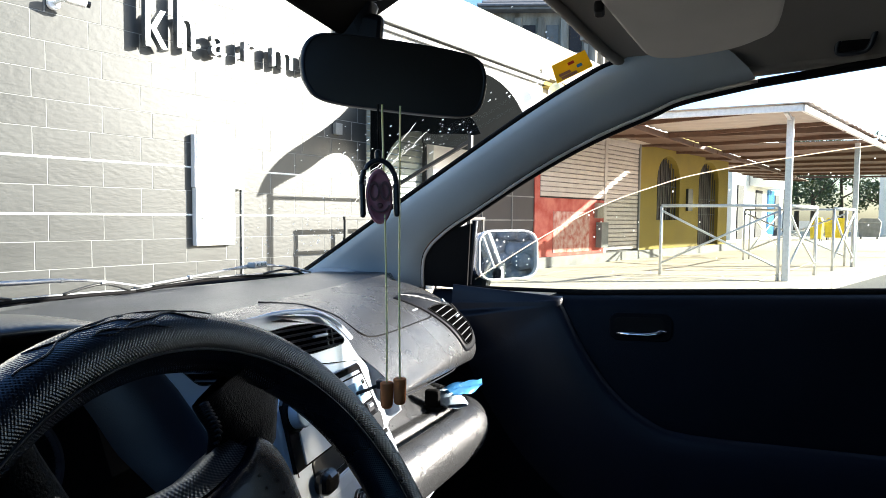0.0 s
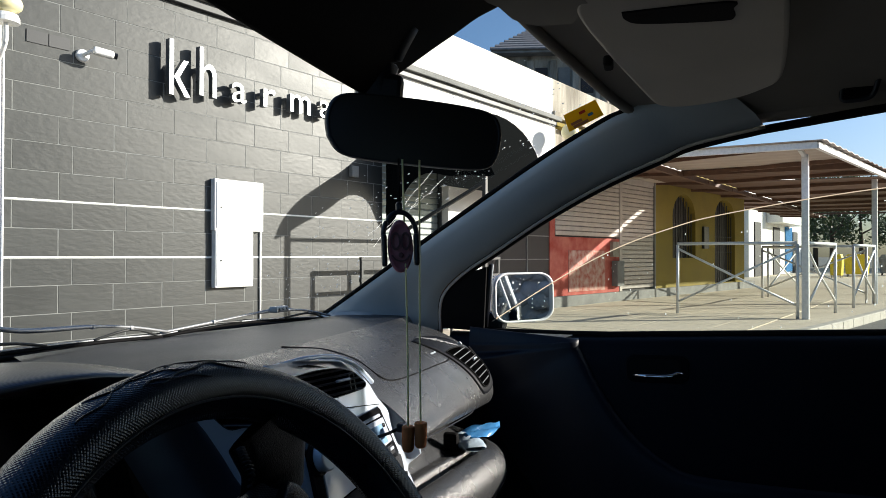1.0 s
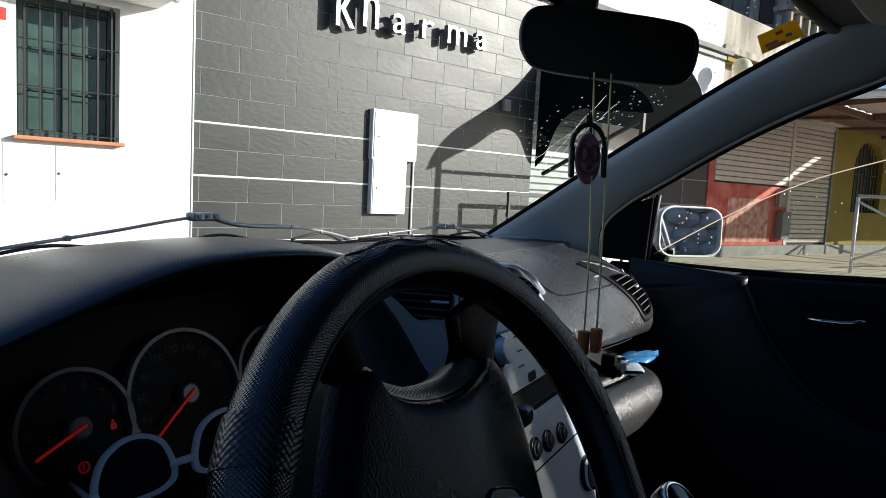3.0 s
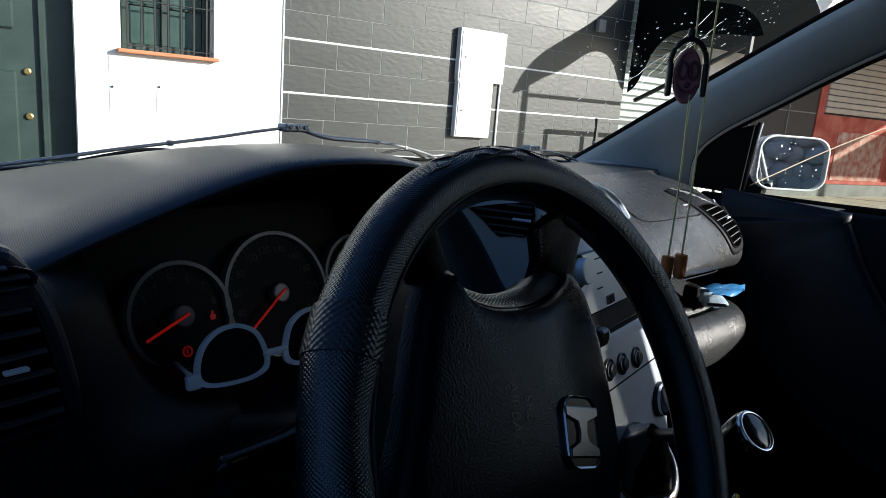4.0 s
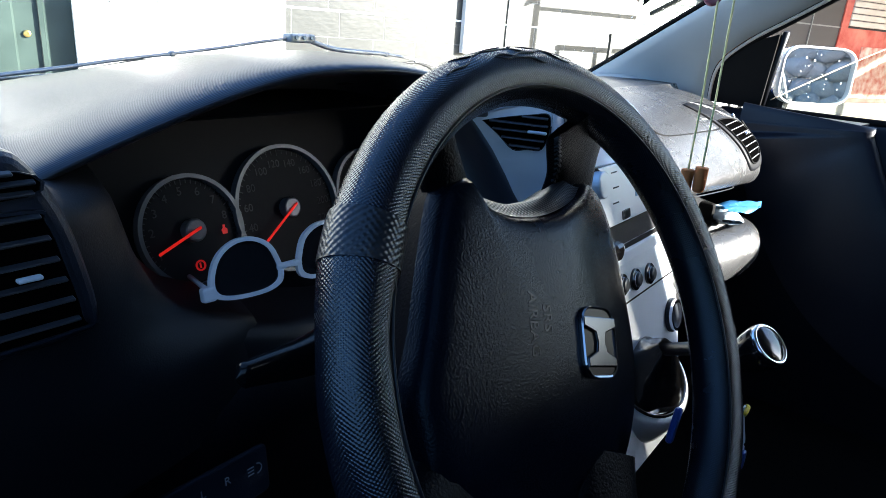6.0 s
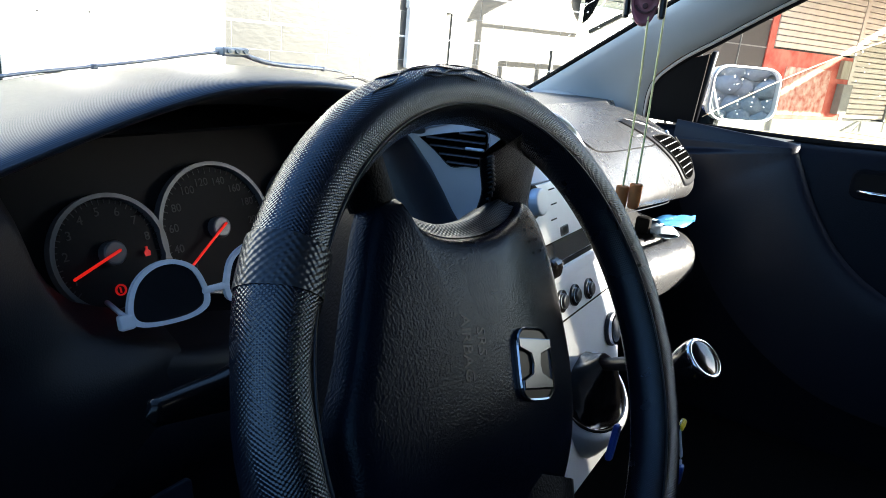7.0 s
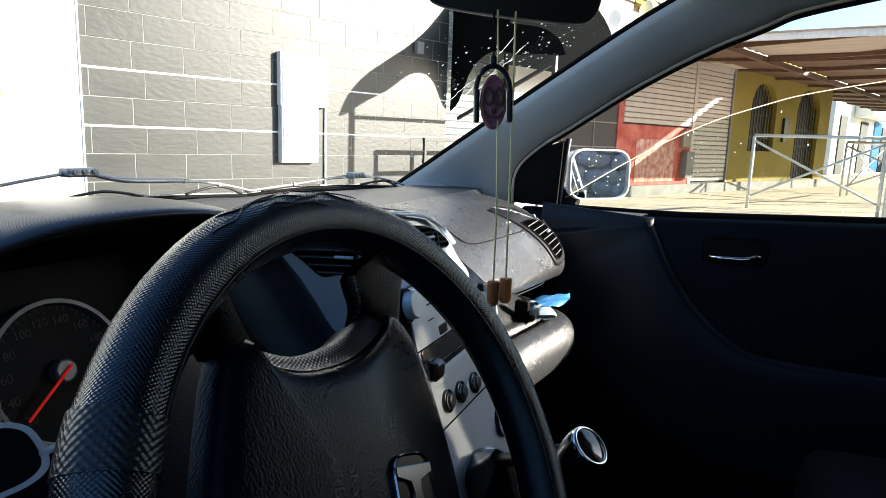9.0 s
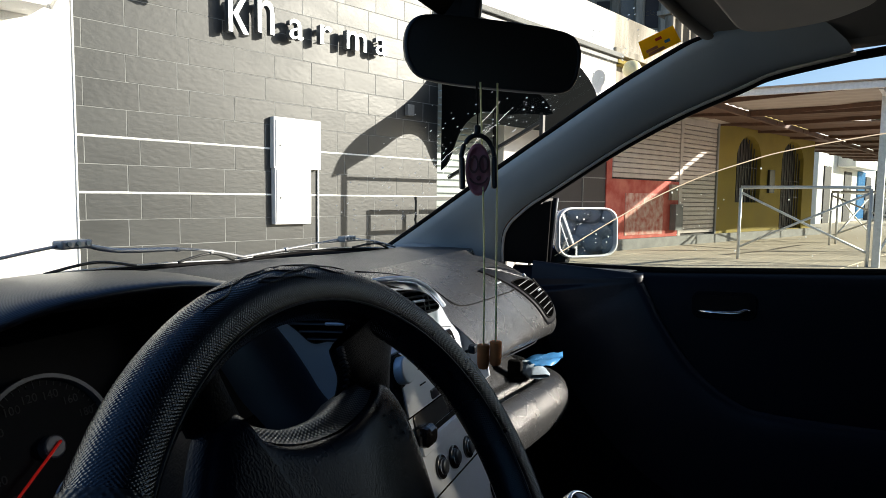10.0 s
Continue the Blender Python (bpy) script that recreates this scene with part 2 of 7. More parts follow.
M_ROOFSHEET = mat("awning sheet", (0.40, 0.345, 0.30), 0.7, vary=0.06)
M_BEAM = mat("brown beam", (0.11, 0.058, 0.035), 0.7, vary=0.2, scale=12)
M_CONC = mat("stained concrete", (0.46, 0.42, 0.35), 0.9, second=(0.15, 0.13, 0.10), scale=2.2, bump=0.4, bscale=40, stretch=(2.5, 2.5, 0.45))
M_TILE = mat("grey roof tile", (0.20, 0.19, 0.19), 0.85, vary=0.2, scale=9)
M_GREENDOOR = mat("dark green door paint", (0.028, 0.046, 0.041), 0.4, vary=0.15)
M_BRASS = mat("brass", (0.6, 0.42, 0.15), 0.3, metal=0.9)
M_WINGREEN = mat("green window", (0.04, 0.075, 0.065), 0.25, vary=0.2)
M_TERRA = mat("terracotta", (0.50, 0.20, 0.10), 0.8)
M_GLOBE = mat("cream globe", (0.72, 0.66, 0.40), 0.35, vary=0.04)
M_BARK = mat("bark", (0.09, 0.065, 0.045), 0.9, bump=0.6, bscale=30)
M_LEAF = mat("foliage", (0.045, 0.07, 0.022), 0.6, second=(0.09, 0.11, 0.035), scale=1.2)
M_WIPER = mat("worn grey wiper metal", (0.34, 0.35, 0.36), 0.35, metal=0.4, vary=0.15, scale=40)
M_STONE = mat("rubble stone", (0.30, 0.29, 0.28), 0.9, second=(0.46, 0.44, 0.42), scale=3, bump=0.6, bscale=20)

# glinting moulded grain: every small cell of the surface tilts its own way
gt = M_DASH.node_tree
gb_ = gt.nodes["Principled BSDF"]
gco, gvo, gsub, gmul, gadd, gnor = (gt.nodes.new("ShaderNode" + k) for k in ("TexCoord", "TexVoronoi", "VectorMath", "VectorMath", "VectorMath", "VectorMath"))
gvo.inputs["Scale"].default_value = 1150
gsub.operation, gmul.operation, gadd.operation, gnor.operation = "SUBTRACT", "SCALE", "ADD", "NORMALIZE"
gsub.inputs[1].default_value = (0.5, 0.5, 0.5)
gmul.inputs["Scale"].default_value = 0.42
gt.links.new(gco.outputs["Object"], gvo.inputs["Vector"])
gt.links.new(gvo.outputs["Color"], gsub.inputs[0])
gt.links.new(gsub.outputs[0], gmul.inputs[0])
gt.links.new(gb_.inputs["Normal"].links[0].from_socket, gadd.inputs[0])
gt.links.new(gmul.outputs[0], gadd.inputs[1])
gt.links.new(gadd.outputs[0], gnor.inputs[0])
gt.links.new(gnor.outputs[0], gb_.inputs["Normal"])

# sky blue is put into the sheen colour of dark plastics and leatherette
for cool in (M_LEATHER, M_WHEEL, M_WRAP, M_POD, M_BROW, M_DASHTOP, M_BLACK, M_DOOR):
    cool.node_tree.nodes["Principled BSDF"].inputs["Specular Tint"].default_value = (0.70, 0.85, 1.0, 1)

# ---- mesh helpers ----
def finish(name, me, material, parent=None, label=""):
    ob = new(name, me)
    me.materials.append(material)
    if parent:
        ob.parent = parent
    return tagged(ob, label)


def part(name, bm, material, parent=None, label="", smooth=False):
    me = bpy.data.meshes.new(name)
    bmesh.ops.recalc_face_normals(bm, faces=bm.faces)
    for f in bm.faces:
        f.smooth = smooth
    bm.to_mesh(me)
    bm.free()
    return finish(name, me, material, parent, label)


def thing(name, label, category, m=None, group="", kind=""):
    ob = new(name)
    if m is not None:
        ob.matrix_world = m
    return tagged(ob, label, category, group, kind)


def spline(pts, n=8):
    """Smooth chain through points."""
    pts = [Vector(p) for p in pts]
    out = []
    for i in range(len(pts) - 1):
        p0, p1, p2, p3 = pts[max(i - 1, 0)], pts[i], pts[i + 1], pts[min(i + 2, len(pts) - 1)]
        for k in range(n):
            t = k / n
            out.append(0.5 * ((2 * p1) + (p2 - p0) * t + (2 * p0 - 5 * p1 + 4 * p2 - p3) * t * t + (3 * p1 - p0 - 3 * p2 + p3) * t ** 3))
    out.append(pts[-1])
    return out


def sheet(name, rows, material, parent=None, label="", thick=0.0, closed=False, smooth=True, flip=False):
    """A grid of quads over rows of points with surface coordinates in metres; thick adds depth."""
    nr, nc = len(rows), len(rows[0])
    verts = [tuple(p) for r in rows for p in r]
    faces = []
    for i in range(nr - 1):
        for j in range(nc if closed else nc - 1):
            k = (j + 1) % nc
            q = (i * nc + j, i * nc + k, (i + 1) * nc + k, (i + 1) * nc + j)
            faces.append(q[::-1] if flip else q)
    me = bpy.data.meshes.new(name)
    me.from_pydata(verts, [], faces)
    us, vs = [0.0], [0.0]
    mid = rows[nr // 2]
    for j in range(1, nc + 1):
        us.append(us[-1] + (Vector(mid[j % nc]) - Vector(mid[j - 1])).length)
    for i in range(1, nr):
        vs.append(vs[-1] + (Vector(rows[i][nc // 2]) - Vector(rows[i - 1][nc // 2])).length)
    layer = me.uv_layers.new(name="metres")
    n = 0
    for i in range(nr - 1):
        for j in range(nc if closed else nc - 1):
            c = [(us[j], vs[i]), (us[j + 1], vs[i]), (us[j + 1], vs[i + 1]), (us[j], vs[i + 1])]
            for w in (c[::-1] if flip else c):
                layer.data[n].uv = w
                n += 1
    me.polygons.foreach_set("use_smooth", [smooth] * len(me.polygons))
    ob = finish(name, me, material, parent, label)
    if thick:
        s = ob.modifiers.new("depth", "SOLIDIFY")
        s.thickness = thick
        s.offset = -1
    return ob


def tube(name, path, r, material, parent=None, label="", n=10, closed=False, squash=1.0):
    """A round bar along a path; r is a number or one radius for each point."""
    path = [Vector(p) for p in path]
    rows, up = [], Vector((0, 0, 1))
    m = len(path)
    for i, p in enumerate(path):
        d = (path[(i + 1) % m] - path[i - 1]) if closed else (path[min(i + 1, m - 1)] - path[max(i - 1, 0)])
        d.normalize()
        a = d.cross(up if abs(d.z) < 0.9 else Vector((1, 0, 0))).normalized()
        b = a.cross(d)
        rad = r if isinstance(r, (int, float)) else r[i]
        rows.append([p + a * (rad * math.cos(2 * math.pi * k / n)) + b * (rad * squash * math.sin(2 * math.pi * k / n)) for k in range(n)])
    if closed:
        rows.append(rows[0])
    ob = sheet(name, rows, material, parent, label, closed=True)
    if not closed:
        me = ob.data
        bm = bmesh.new()
        bm.from_mesh(me)
        bmesh.ops.holes_fill(bm, edges=[e for e in bm.edges if e.is_boundary])
        bm.to_mesh(me)
        bm.free()
    return ob


def rbox(sx, sy, sz, bevel=0.004, seg=2, at=(0, 0, 0), turn=None):
    """A bevelled block in a new bmesh."""
    bm = bmesh.new()
    bmesh.ops.create_cube(bm, size=1)
    bmesh.ops.scale(bm, vec=(sx, sy, sz), verts=bm.verts)
    if bevel:
        bmesh.ops.bevel(bm, geom=bm.edges[:], offset=min(bevel, 0.45 * min(sx, sy, sz)), segments=seg, affect="EDGES", profile=0.5)
    if turn is not None:
        bm.transform(turn)
    bmesh.ops.translate(bm, vec=at, verts=bm.verts)
    return bm


def between(p, q, w, h, bevel=0.002):
    """A bar with a rectangular section from p to q."""
    p, q = Vector(p), Vector(q)
    d = q - p
    bm = rbox(w, h, d.length, bevel, 1)
    bm.transform(Matrix.Translation((p + q) / 2) @ d.to_track_quat("Z", "Y").to_matrix().to_4x4())
    return bm


def prism(outline, depth, m=None, bevel=0.0, seg=2):
    """An outline in x, y pushed along +z by depth, then moved by m."""
    bm = bmesh.new()
    f = bm.faces.new([bm.verts.new((p[0], p[1], 0)) for p in outline])
    ext = bmesh.ops.extrude_face_region(bm, geom=[f])
    vs = [g for g in ext["geom"] if isinstance(g, bmesh.types.BMVert)]
    bmesh.ops.translate(bm, vec=(0, 0, depth), verts=vs)
    bmesh.ops.recalc_face_normals(bm, faces=bm.faces)
    if bevel:
        top = [e for e in bm.edges if all(abs(v.co.z - depth) < 1e-6 for v in e.verts)]
        bmesh.ops.bevel(bm, geom=top, offset=bevel, segments=seg, affect="EDGES", profile=0.5)
    if m is not None:
        bm.transform(m)
    return bm


def rounded(w, h, r, n=5):
    """Rounded rectangle outline about the origin."""
    out = []
    for cx, cy, a0 in ((w / 2 - r, h / 2 - r, 0), (-w / 2 + r, h / 2 - r, 90), (-w / 2 + r, -h / 2 + r, 180), (w / 2 - r, -h / 2 + r, 270)):
        for k in range(n + 1):
            a = radians(a0 + 90 * k / n)
            out.append((cx + r * math.cos(a), cy + r * math.sin(a)))
    return out


def disc(r, depth, n=28, m=None, bevel=0.0):
    return prism([(r * math.cos(2 * math.pi * k / n), r * math.sin(2 * math.pi * k / n)) for k in range(n)], depth, m, bevel)


def annulus(name, r0, r1, depth, m, material, parent, label="", n=48, a0=0, a1=360):
    """A flat ring, whole or in part, with its own thickness."""
    rows = []
    full = a1 - a0 >= 360
    for k in range(n + 1):
        a = radians(a0 + (a1 - a0) * k / n)
        c, s = math.cos(a), math.sin(a)
        rows.append([m @ Vector((r * c, r * s, z)) for r, z in ((r0, 0), (r0, depth), (r1, depth), (r1, 0))])
    return sheet(name, rows, material, parent, label, closed=True, smooth=False)


def letters(body, size, m, depth=0.0, bold=0.0):
    """Words in the built-in font as a mesh."""
    cu = bpy.data.curves.new("words", "FONT")
    cu.body, cu.size, cu.extrude, cu.align_x, cu.offset = body, size, depth, "CENTER", bold
    cu.resolution_u = 4
    tmp = bpy.data.objects.new("words", cu)
    scene.collection.objects.link(tmp)
    me = bpy.data.meshes.new_from_object(tmp.evaluated_get(bpy.context.evaluated_depsgraph_get()))
    bpy.data.objects.remove(tmp)
    bpy.data.curves.remove(cu)
    me.transform(m)
    return me


def facing(at, normal, up=(0, 0, 1)):
    """A pose whose z axis points along normal."""
    z = Vector(normal).normalized()
    x = Vector(up).cross(z).normalized()
    y = z.cross(x)
    return Matrix.Translation(at) @ Matrix((x, y, z)).transposed().to_4x4()


# ---- the street ----
FM = pose(0, 0, 0, 0, 0, -21)         # street frame: x along the fronts, y towards them
WALL_Y = 4.69


def block_of(name, x0, x1, y0, y1, z0, z1, material, parent, label="", bevel=0.004):
    return part(name, rbox(x1 - x0, y1 - y0, z1 - z0, bevel, 1, ((x0 + x1) / 2, (y0 + y1) / 2, (z0 + z1) / 2)), material, parent, label)


ground = part("ground", rbox(900, 900, 0.2, 0, 1, (0, 0, -0.1)), M_ROAD)
tagged(ground, "grey coarse asphalt road surface", "road", kind="structure")

pavement = thing("pavement", "pale slab pavement in front of the shops", "pavement", FM, kind="structure")
part("slab", prism([(2.2, 4.75), (2.2, 2.3), (5.2, 1.9), (7.05, 1.45), (9.3, 1.15), (13.5, 0.62), (60, -4.5), (60, 60), (20, 60), (20, 5.6), (9, 5.6)], 0.11), M_PAVE, pavement)
kerb_line = [(5.2, 1.9), (7.05, 1.45), (9.3, 1.15), (13.5, 0.62), (30, -1.2)]
kerb_pts = []
for (ax, ay), (bx, by) in zip(kerb_line, kerb_line[1:]):
    n = max(1, int(math.hypot(bx - ax, by - ay) / 0.5))
    kerb_pts += [(ax + (bx - ax) * k / n, ay + (by - ay) * k / n) for k in range(n)]
for (ax, ay), (bx, by) in zip(kerb_pts, kerb_pts[1:]):
    part("kerb_stone", between((ax, ay - 0.06, 0.055), (bx, by - 0.06, 0.055), 0.135, 0.15, 0.012), M_KERB, pavement)
# slab joints cut as proud slabs in rows near the rail
for i in range(14):
    for j in range(8):
        x0, y0 = 6.4 + i * 0.62, 1.75 + j * 0.42
        if y0 > 1.75 - (x0 - 7) * 0.05:
            part("paving_slab", rbox(0.6165, 0.4165, 0.012, 0.0015, 1, (x0 + 0.3 + random.uniform(-.003, .003), y0 + 0.2, 0.114 + random.uniform(-.0015, .0015))), M_PAVE, pavement)

# bar front: block wall
wall_bar = thing("wall_bar", "dark grey painted concrete block wall with pale joints", "wall", FM, kind="structure")
block_of("wall_core", 0.93, 4.56, WALL_Y - 0.0004, WALL_Y + 0.3, 0, 3.06, M_JOINT, wall_bar, bevel=0)
CW, CH = 0.382, 0.1975
block_mesh = {}
for k in range(-5, 11):
    z0 = 1.012 + CH * k
    first = 0.982 if k % 2 else 1.272
    edges = [0.93] + [first + CW * i for i in range(-1, 12) if 0.95 < first + CW * i < 4.54] + [4.56]
    for a, b in zip(edges, edges[1:]):
        top = z0 + CH - (0.014 if k in (-1, 1) else 0.0035)
        key = (round(b - a, 3), k in (-1, 1))
        if key not in block_mesh:
            bm = rbox(b - a - 0.004, 0.03, top - z0, 0.0025, 1)
            me = bpy.data.meshes.new("block")
            bm.to_mesh(me)
            bm.free()
            me.materials.append(M_BLOCK)
            block_mesh[key] = me
        ob = new("block", block_mesh[key])
        ob.parent = wall_bar
        ob.location = ((a + b) / 2, WALL_Y + 0.0132 + random.uniform(-.0005, .0005), (z0 + top) / 2)
for z in (1.012, 1.407):
    part("painted_line", rbox(3.62, 0.02, 0.017, 0.003, 1, (2.745, WALL_Y + 0.008, z - 0.003)), M_WHITELINE, wall_bar, "white painted joint line")

# white house to its left
wall_house = thing("wall_house", "sunlit white rendered house wall", "wall", FM, kind="structure")
HY = WALL_Y - 0.035
for x0, x1, z0, z1 in ((0.425, 0.925, 0, 3.3), (-0.165, 0.425, 0, 1.195), (-0.165, 0.425, 2.09, 3.3), (-0.43, -0.165, 0, 3.3), (-1.35, -0.43, 2.15, 3.3), (-5, -1.35, 0, 3.3)):
    block_of("wall_panel", x0, x1, HY, HY + 0.3, z0, z1, M_WHITE, wall_house, bevel=0)
part("cable", between((0.918, HY - 0.004, 0), (0.918, HY - 0.004, 3.1), 0.012, 0.008), M_METAL_W, wall_house)

window_1 = thing("window_1", "green framed window behind a black iron grille", "window", FM, kind="structure")
WX0, WX1, WZ0, WZ1 = -0.165, 0.425, 1.195, 2.09
for x0, x1, z0, z1 in ((WX0, WX0 + 0.05, WZ0, WZ1), (WX1 - 0.05, WX1, WZ0, WZ1), (WX0 + .05, WX1 - .05, WZ0, WZ0 + 0.05), (WX0 + .05, WX1 - .05, WZ1 - 0.05, WZ1), (0.105, 0.155, WZ0 + .05, WZ1 - .05)):
    block_of("window_frame", x0, x1, HY + 0.13, HY + 0.19, z0, z1, M_GREENDOOR, window_1)
for x0 in (WX0 + 0.05, 0.155):
    for i in range(3):
        z0 = WZ0 + 0.05 + i * 0.265
        block_of("pane", x0, x0 + 0.22, HY + 0.155, HY + 0.165, z0, z0 + 0.25, M_WINGREEN, window_1)
        block_of("glazing_bar", x0, x0 + 0.22, HY + 0.14, HY + 0.18, z0 + 0.25, z0 + 0.265, M_GREENDOOR, window_1)
part("window_sill", rbox(0.64, 0.09, 0.025, 0.006, 2, (0.13, HY - 0.015, WZ0 - 0.011)), M_TERRA, window_1, "terracotta tile sill")
grille = thing("window_grille", "black iron bars over the house window", "grille", FM)
for i in range(7):
    x = WX0 + 0.045 + i * 0.083
    part("bar", between((x, HY + 0.02, WZ0 + 0.005), (x, HY + 0.02, WZ1 - 0.005), 0.013, 0.013), M_IRON, grille)
for z in (WZ0 + 0.03, WZ0 + 0.32, WZ0 + 0.61):
    part("crossbar", between((WX0 + .003, HY + 0.02, z), (WX1 - .003, HY + 0.02, z), 0.016, 0.008), M_IRON, grille)
hood = thing("window_hood", "white plaster hood with a yellow tiled top above the window", "canopy", FM)
part("hood_body", prism([(0.0, 2.14), (-0.34, 2.14), (-0.34, 2.22), (0.0, 2.25)], 1.12, Matrix.Translation((-0.45, HY, 0)) @ Matrix(((0, 0, 1, 0), (1, 0, 0, 0), (0, 1, 0, 0), (0, 0, 0, 1)))), M_WHITE, hood)
part("hood_top", prism([(0.0, 2.25), (-0.36, 2.22), (-0.36, 2.25), (0.0, 2.36)], 1.14, Matrix.Translation((-0.46, HY, 0)) @ Matrix(((0, 0, 1, 0), (1, 0, 0, 0), (0, 1, 0, 0), (0, 0, 0, 1)))), M_YELLOWWALL, hood, "ochre tiled top")
for x0, x1, z0, z1 in ((-0.242, 0.002, 0.751, 1.145), (0.044, 0.406, 0.790, 1.147)):
    hatch = thing("meter_hatch", "white painted meter hatch set in the house wall", "hatch", FM, group="meter hatches")
    block_of("hatch_frame", x0 - .003, x1 + .003, HY - 0.0015, HY + 0.01, z0 - .004, z1 + .004, M_WHITE, hatch)
    block_of("hatch_door", x0, x1, HY - 0.004, HY + 0.005, z0, z1, M_METAL_W, hatch)
    part("lock", disc(0.008, 0.006, 12, facing((x0 + 0.02, HY - 0.004, (z0 + z1) / 2), (0, -1, 0))), M_IRON, hatch)
door_1 = thing("door_1", "dark green panelled house door with brass studs", "door", FM, kind="structure")
block_of("door_leaf", -1.35, -0.43, HY + 0.14, HY + 0.19, 0, 2.15, M_GREENDOOR, door_1)
block_of("door_post", -0.62, -0.585, HY + 0.11, HY + 0.145, 0, 2.15, M_GREENDOOR, door_1)
for z0 in (0.25, 1.25):
    block_of("door_panel", -1.2, -0.75, HY + 0.12, HY + 0.145, z0, z0 + 0.75, M_GREENDOOR, door_1, bevel=0.02)
for z in (0.72, 1.0):
    part("stud", disc(0.022, 0.02, 14, facing((-0.69, HY + 0.14, z), (0, -1, 0)), 0.008), M_BRASS, door_1)
plate = thing("wall_plate", "small white and red notice plate on the house wall", "sign", FM)
block_of("plate_board", -0.31, -0.212, HY - 0.006, HY + 0.004, 1.845, 2.02, M_METAL_W, plate)
block_of("printed_bar", -0.305, -0.217, HY - 0.009, HY - 0.004, 1.885, 1.96, M_RED, plate, bevel=0)
lantern = thing("wall_lantern", "white scrolled wall lantern on a bracket", "lamp", FM)
tube("bracket", spline([(0.80, HY, 2.22), (0.80, HY - 0.1, 2.26), (0.81, HY - 0.24, 2.24), (0.82, HY - 0.34, 2.34), (0.82, HY - 0.34, 2.46)]), 0.014, M_METAL_W, lantern)
tube("scroll", [(0.8, HY - 0.10 - 0.05 * math.cos(a) * (1 - a / 14), 2.38 + 0.05 * math.sin(a) * (1 - a / 14)) for a in [k * 0.4 for k in range(28)]], 0.008, M_METAL_W, lantern)
part("lamp_cup", disc(0.075, 0.06, 20, Matrix.Translation((0.82, HY - 0.34, 2.45)), 0.03), M_METAL_W, lantern)
tube("globe", [(0.82, HY - 0.34, 2.51 + 0.13 * k / 8) for k in range(9)], [0.02, .07, .085, .09, .09, .085, .07, .045, .01], M_GLOBE, lantern, n=20)

# things on the block wall
cabinet = thing("meter_cabinet", "white enamelled two part meter cabinet on the block wall", "cabinet", FM)
block_of("upper_box", 2.460, 2.952, WALL_Y - 0.06, WALL_Y, 1.235, 1.672, M_METAL_W, cabinet)
block_of("upper_door", 2.475, 2.938, WALL_Y - 0.067, WALL_Y - 0.057, 1.25, 1.648, M_METAL_W, cabinet)
block_of("lower_box", 2.470, 2.846, WALL_Y - 0.06, WALL_Y, 0.75, 1.233, M_METAL_W, cabinet)
block_of("lower_door", 2.482, 2.834, WALL_Y - 0.066, WALL_Y - 0.057, 0.765, 1.225, M_METAL_W, cabinet)
for z in (1.43, 0.98):
    part("lock", disc(0.008, 0.006, 12, facing((2.52, WALL_Y - 0.066, z), (0, -1, 0))), M_IRON, cabinet)
conduit = thing("conduit", "white conduit pipe running down the block wall", "pipe", FM)
tube("pipe", [(2.957, WALL_Y - 0.012, 1.235), (2.957, WALL_Y - 0.012, 0.8), (2.957, WALL_Y - 0.012, 0.05)], 0.009, M_METAL_W, conduit)
jbox = thing("junction_box", "small pale junction box on the block wall", "box", FM)
block_of("case", 4.06, 4.155, WALL_Y - 0.05, WALL_Y, 1.84, 1.955, M_PLINTH, jbox)
for x0 in (1.062, 1.202):
    pl = thing("blank_plate", "blank grey metal plate fixed on the wall", "plate", FM, group="blank plates")
    part("sheet_metal", prism([(x0, 2.475), (x0 + .134, 2.475), (x0 + .134, 2.56), (x0, 2.56)], 0.008, Matrix(((1, 0, 0, 0), (0, 0, -1, WALL_Y - 0.001), (0, 1, 0, 0), (0, 0, 0, 1)))), M_LETTERSIDE, pl)
cctv = thing("security_camera", "white bullet security camera on a wall bracket", "camera", FM)
part("base", disc(0.045, 0.03, 18, facing((1.42, WALL_Y, 2.46), (0, -1, 0)), 0.008), M_METAL_W, cctv)
tube("arm", spline([(1.42, WALL_Y - 0.02, 2.46), (1.43, WALL_Y - 0.08, 2.47), (1.46, WALL_Y - 0.12, 2.49)], 4), 0.014, M_METAL_W, cctv)
part("body", rbox(0.14, 0.06, 0.055, 0.018, 3, (0, 0, 0), Euler((0, radians(6), radians(-12))).to_matrix().to_4x4()), M_METAL_W, cctv).location = (1.505, WALL_Y - 0.15, 2.475)
part("eye", disc(0.022, 0.02, 16, facing((1.574, WALL_Y - 0.165, 2.467), (1, -0.2, -0.1))), M_GLOSSBLK, cctv)

# sign: separate raised letters
sign = thing("wall_sign", "raised steel letters of a bar sign on the block wall", "sign", FM)
LB = 2.325
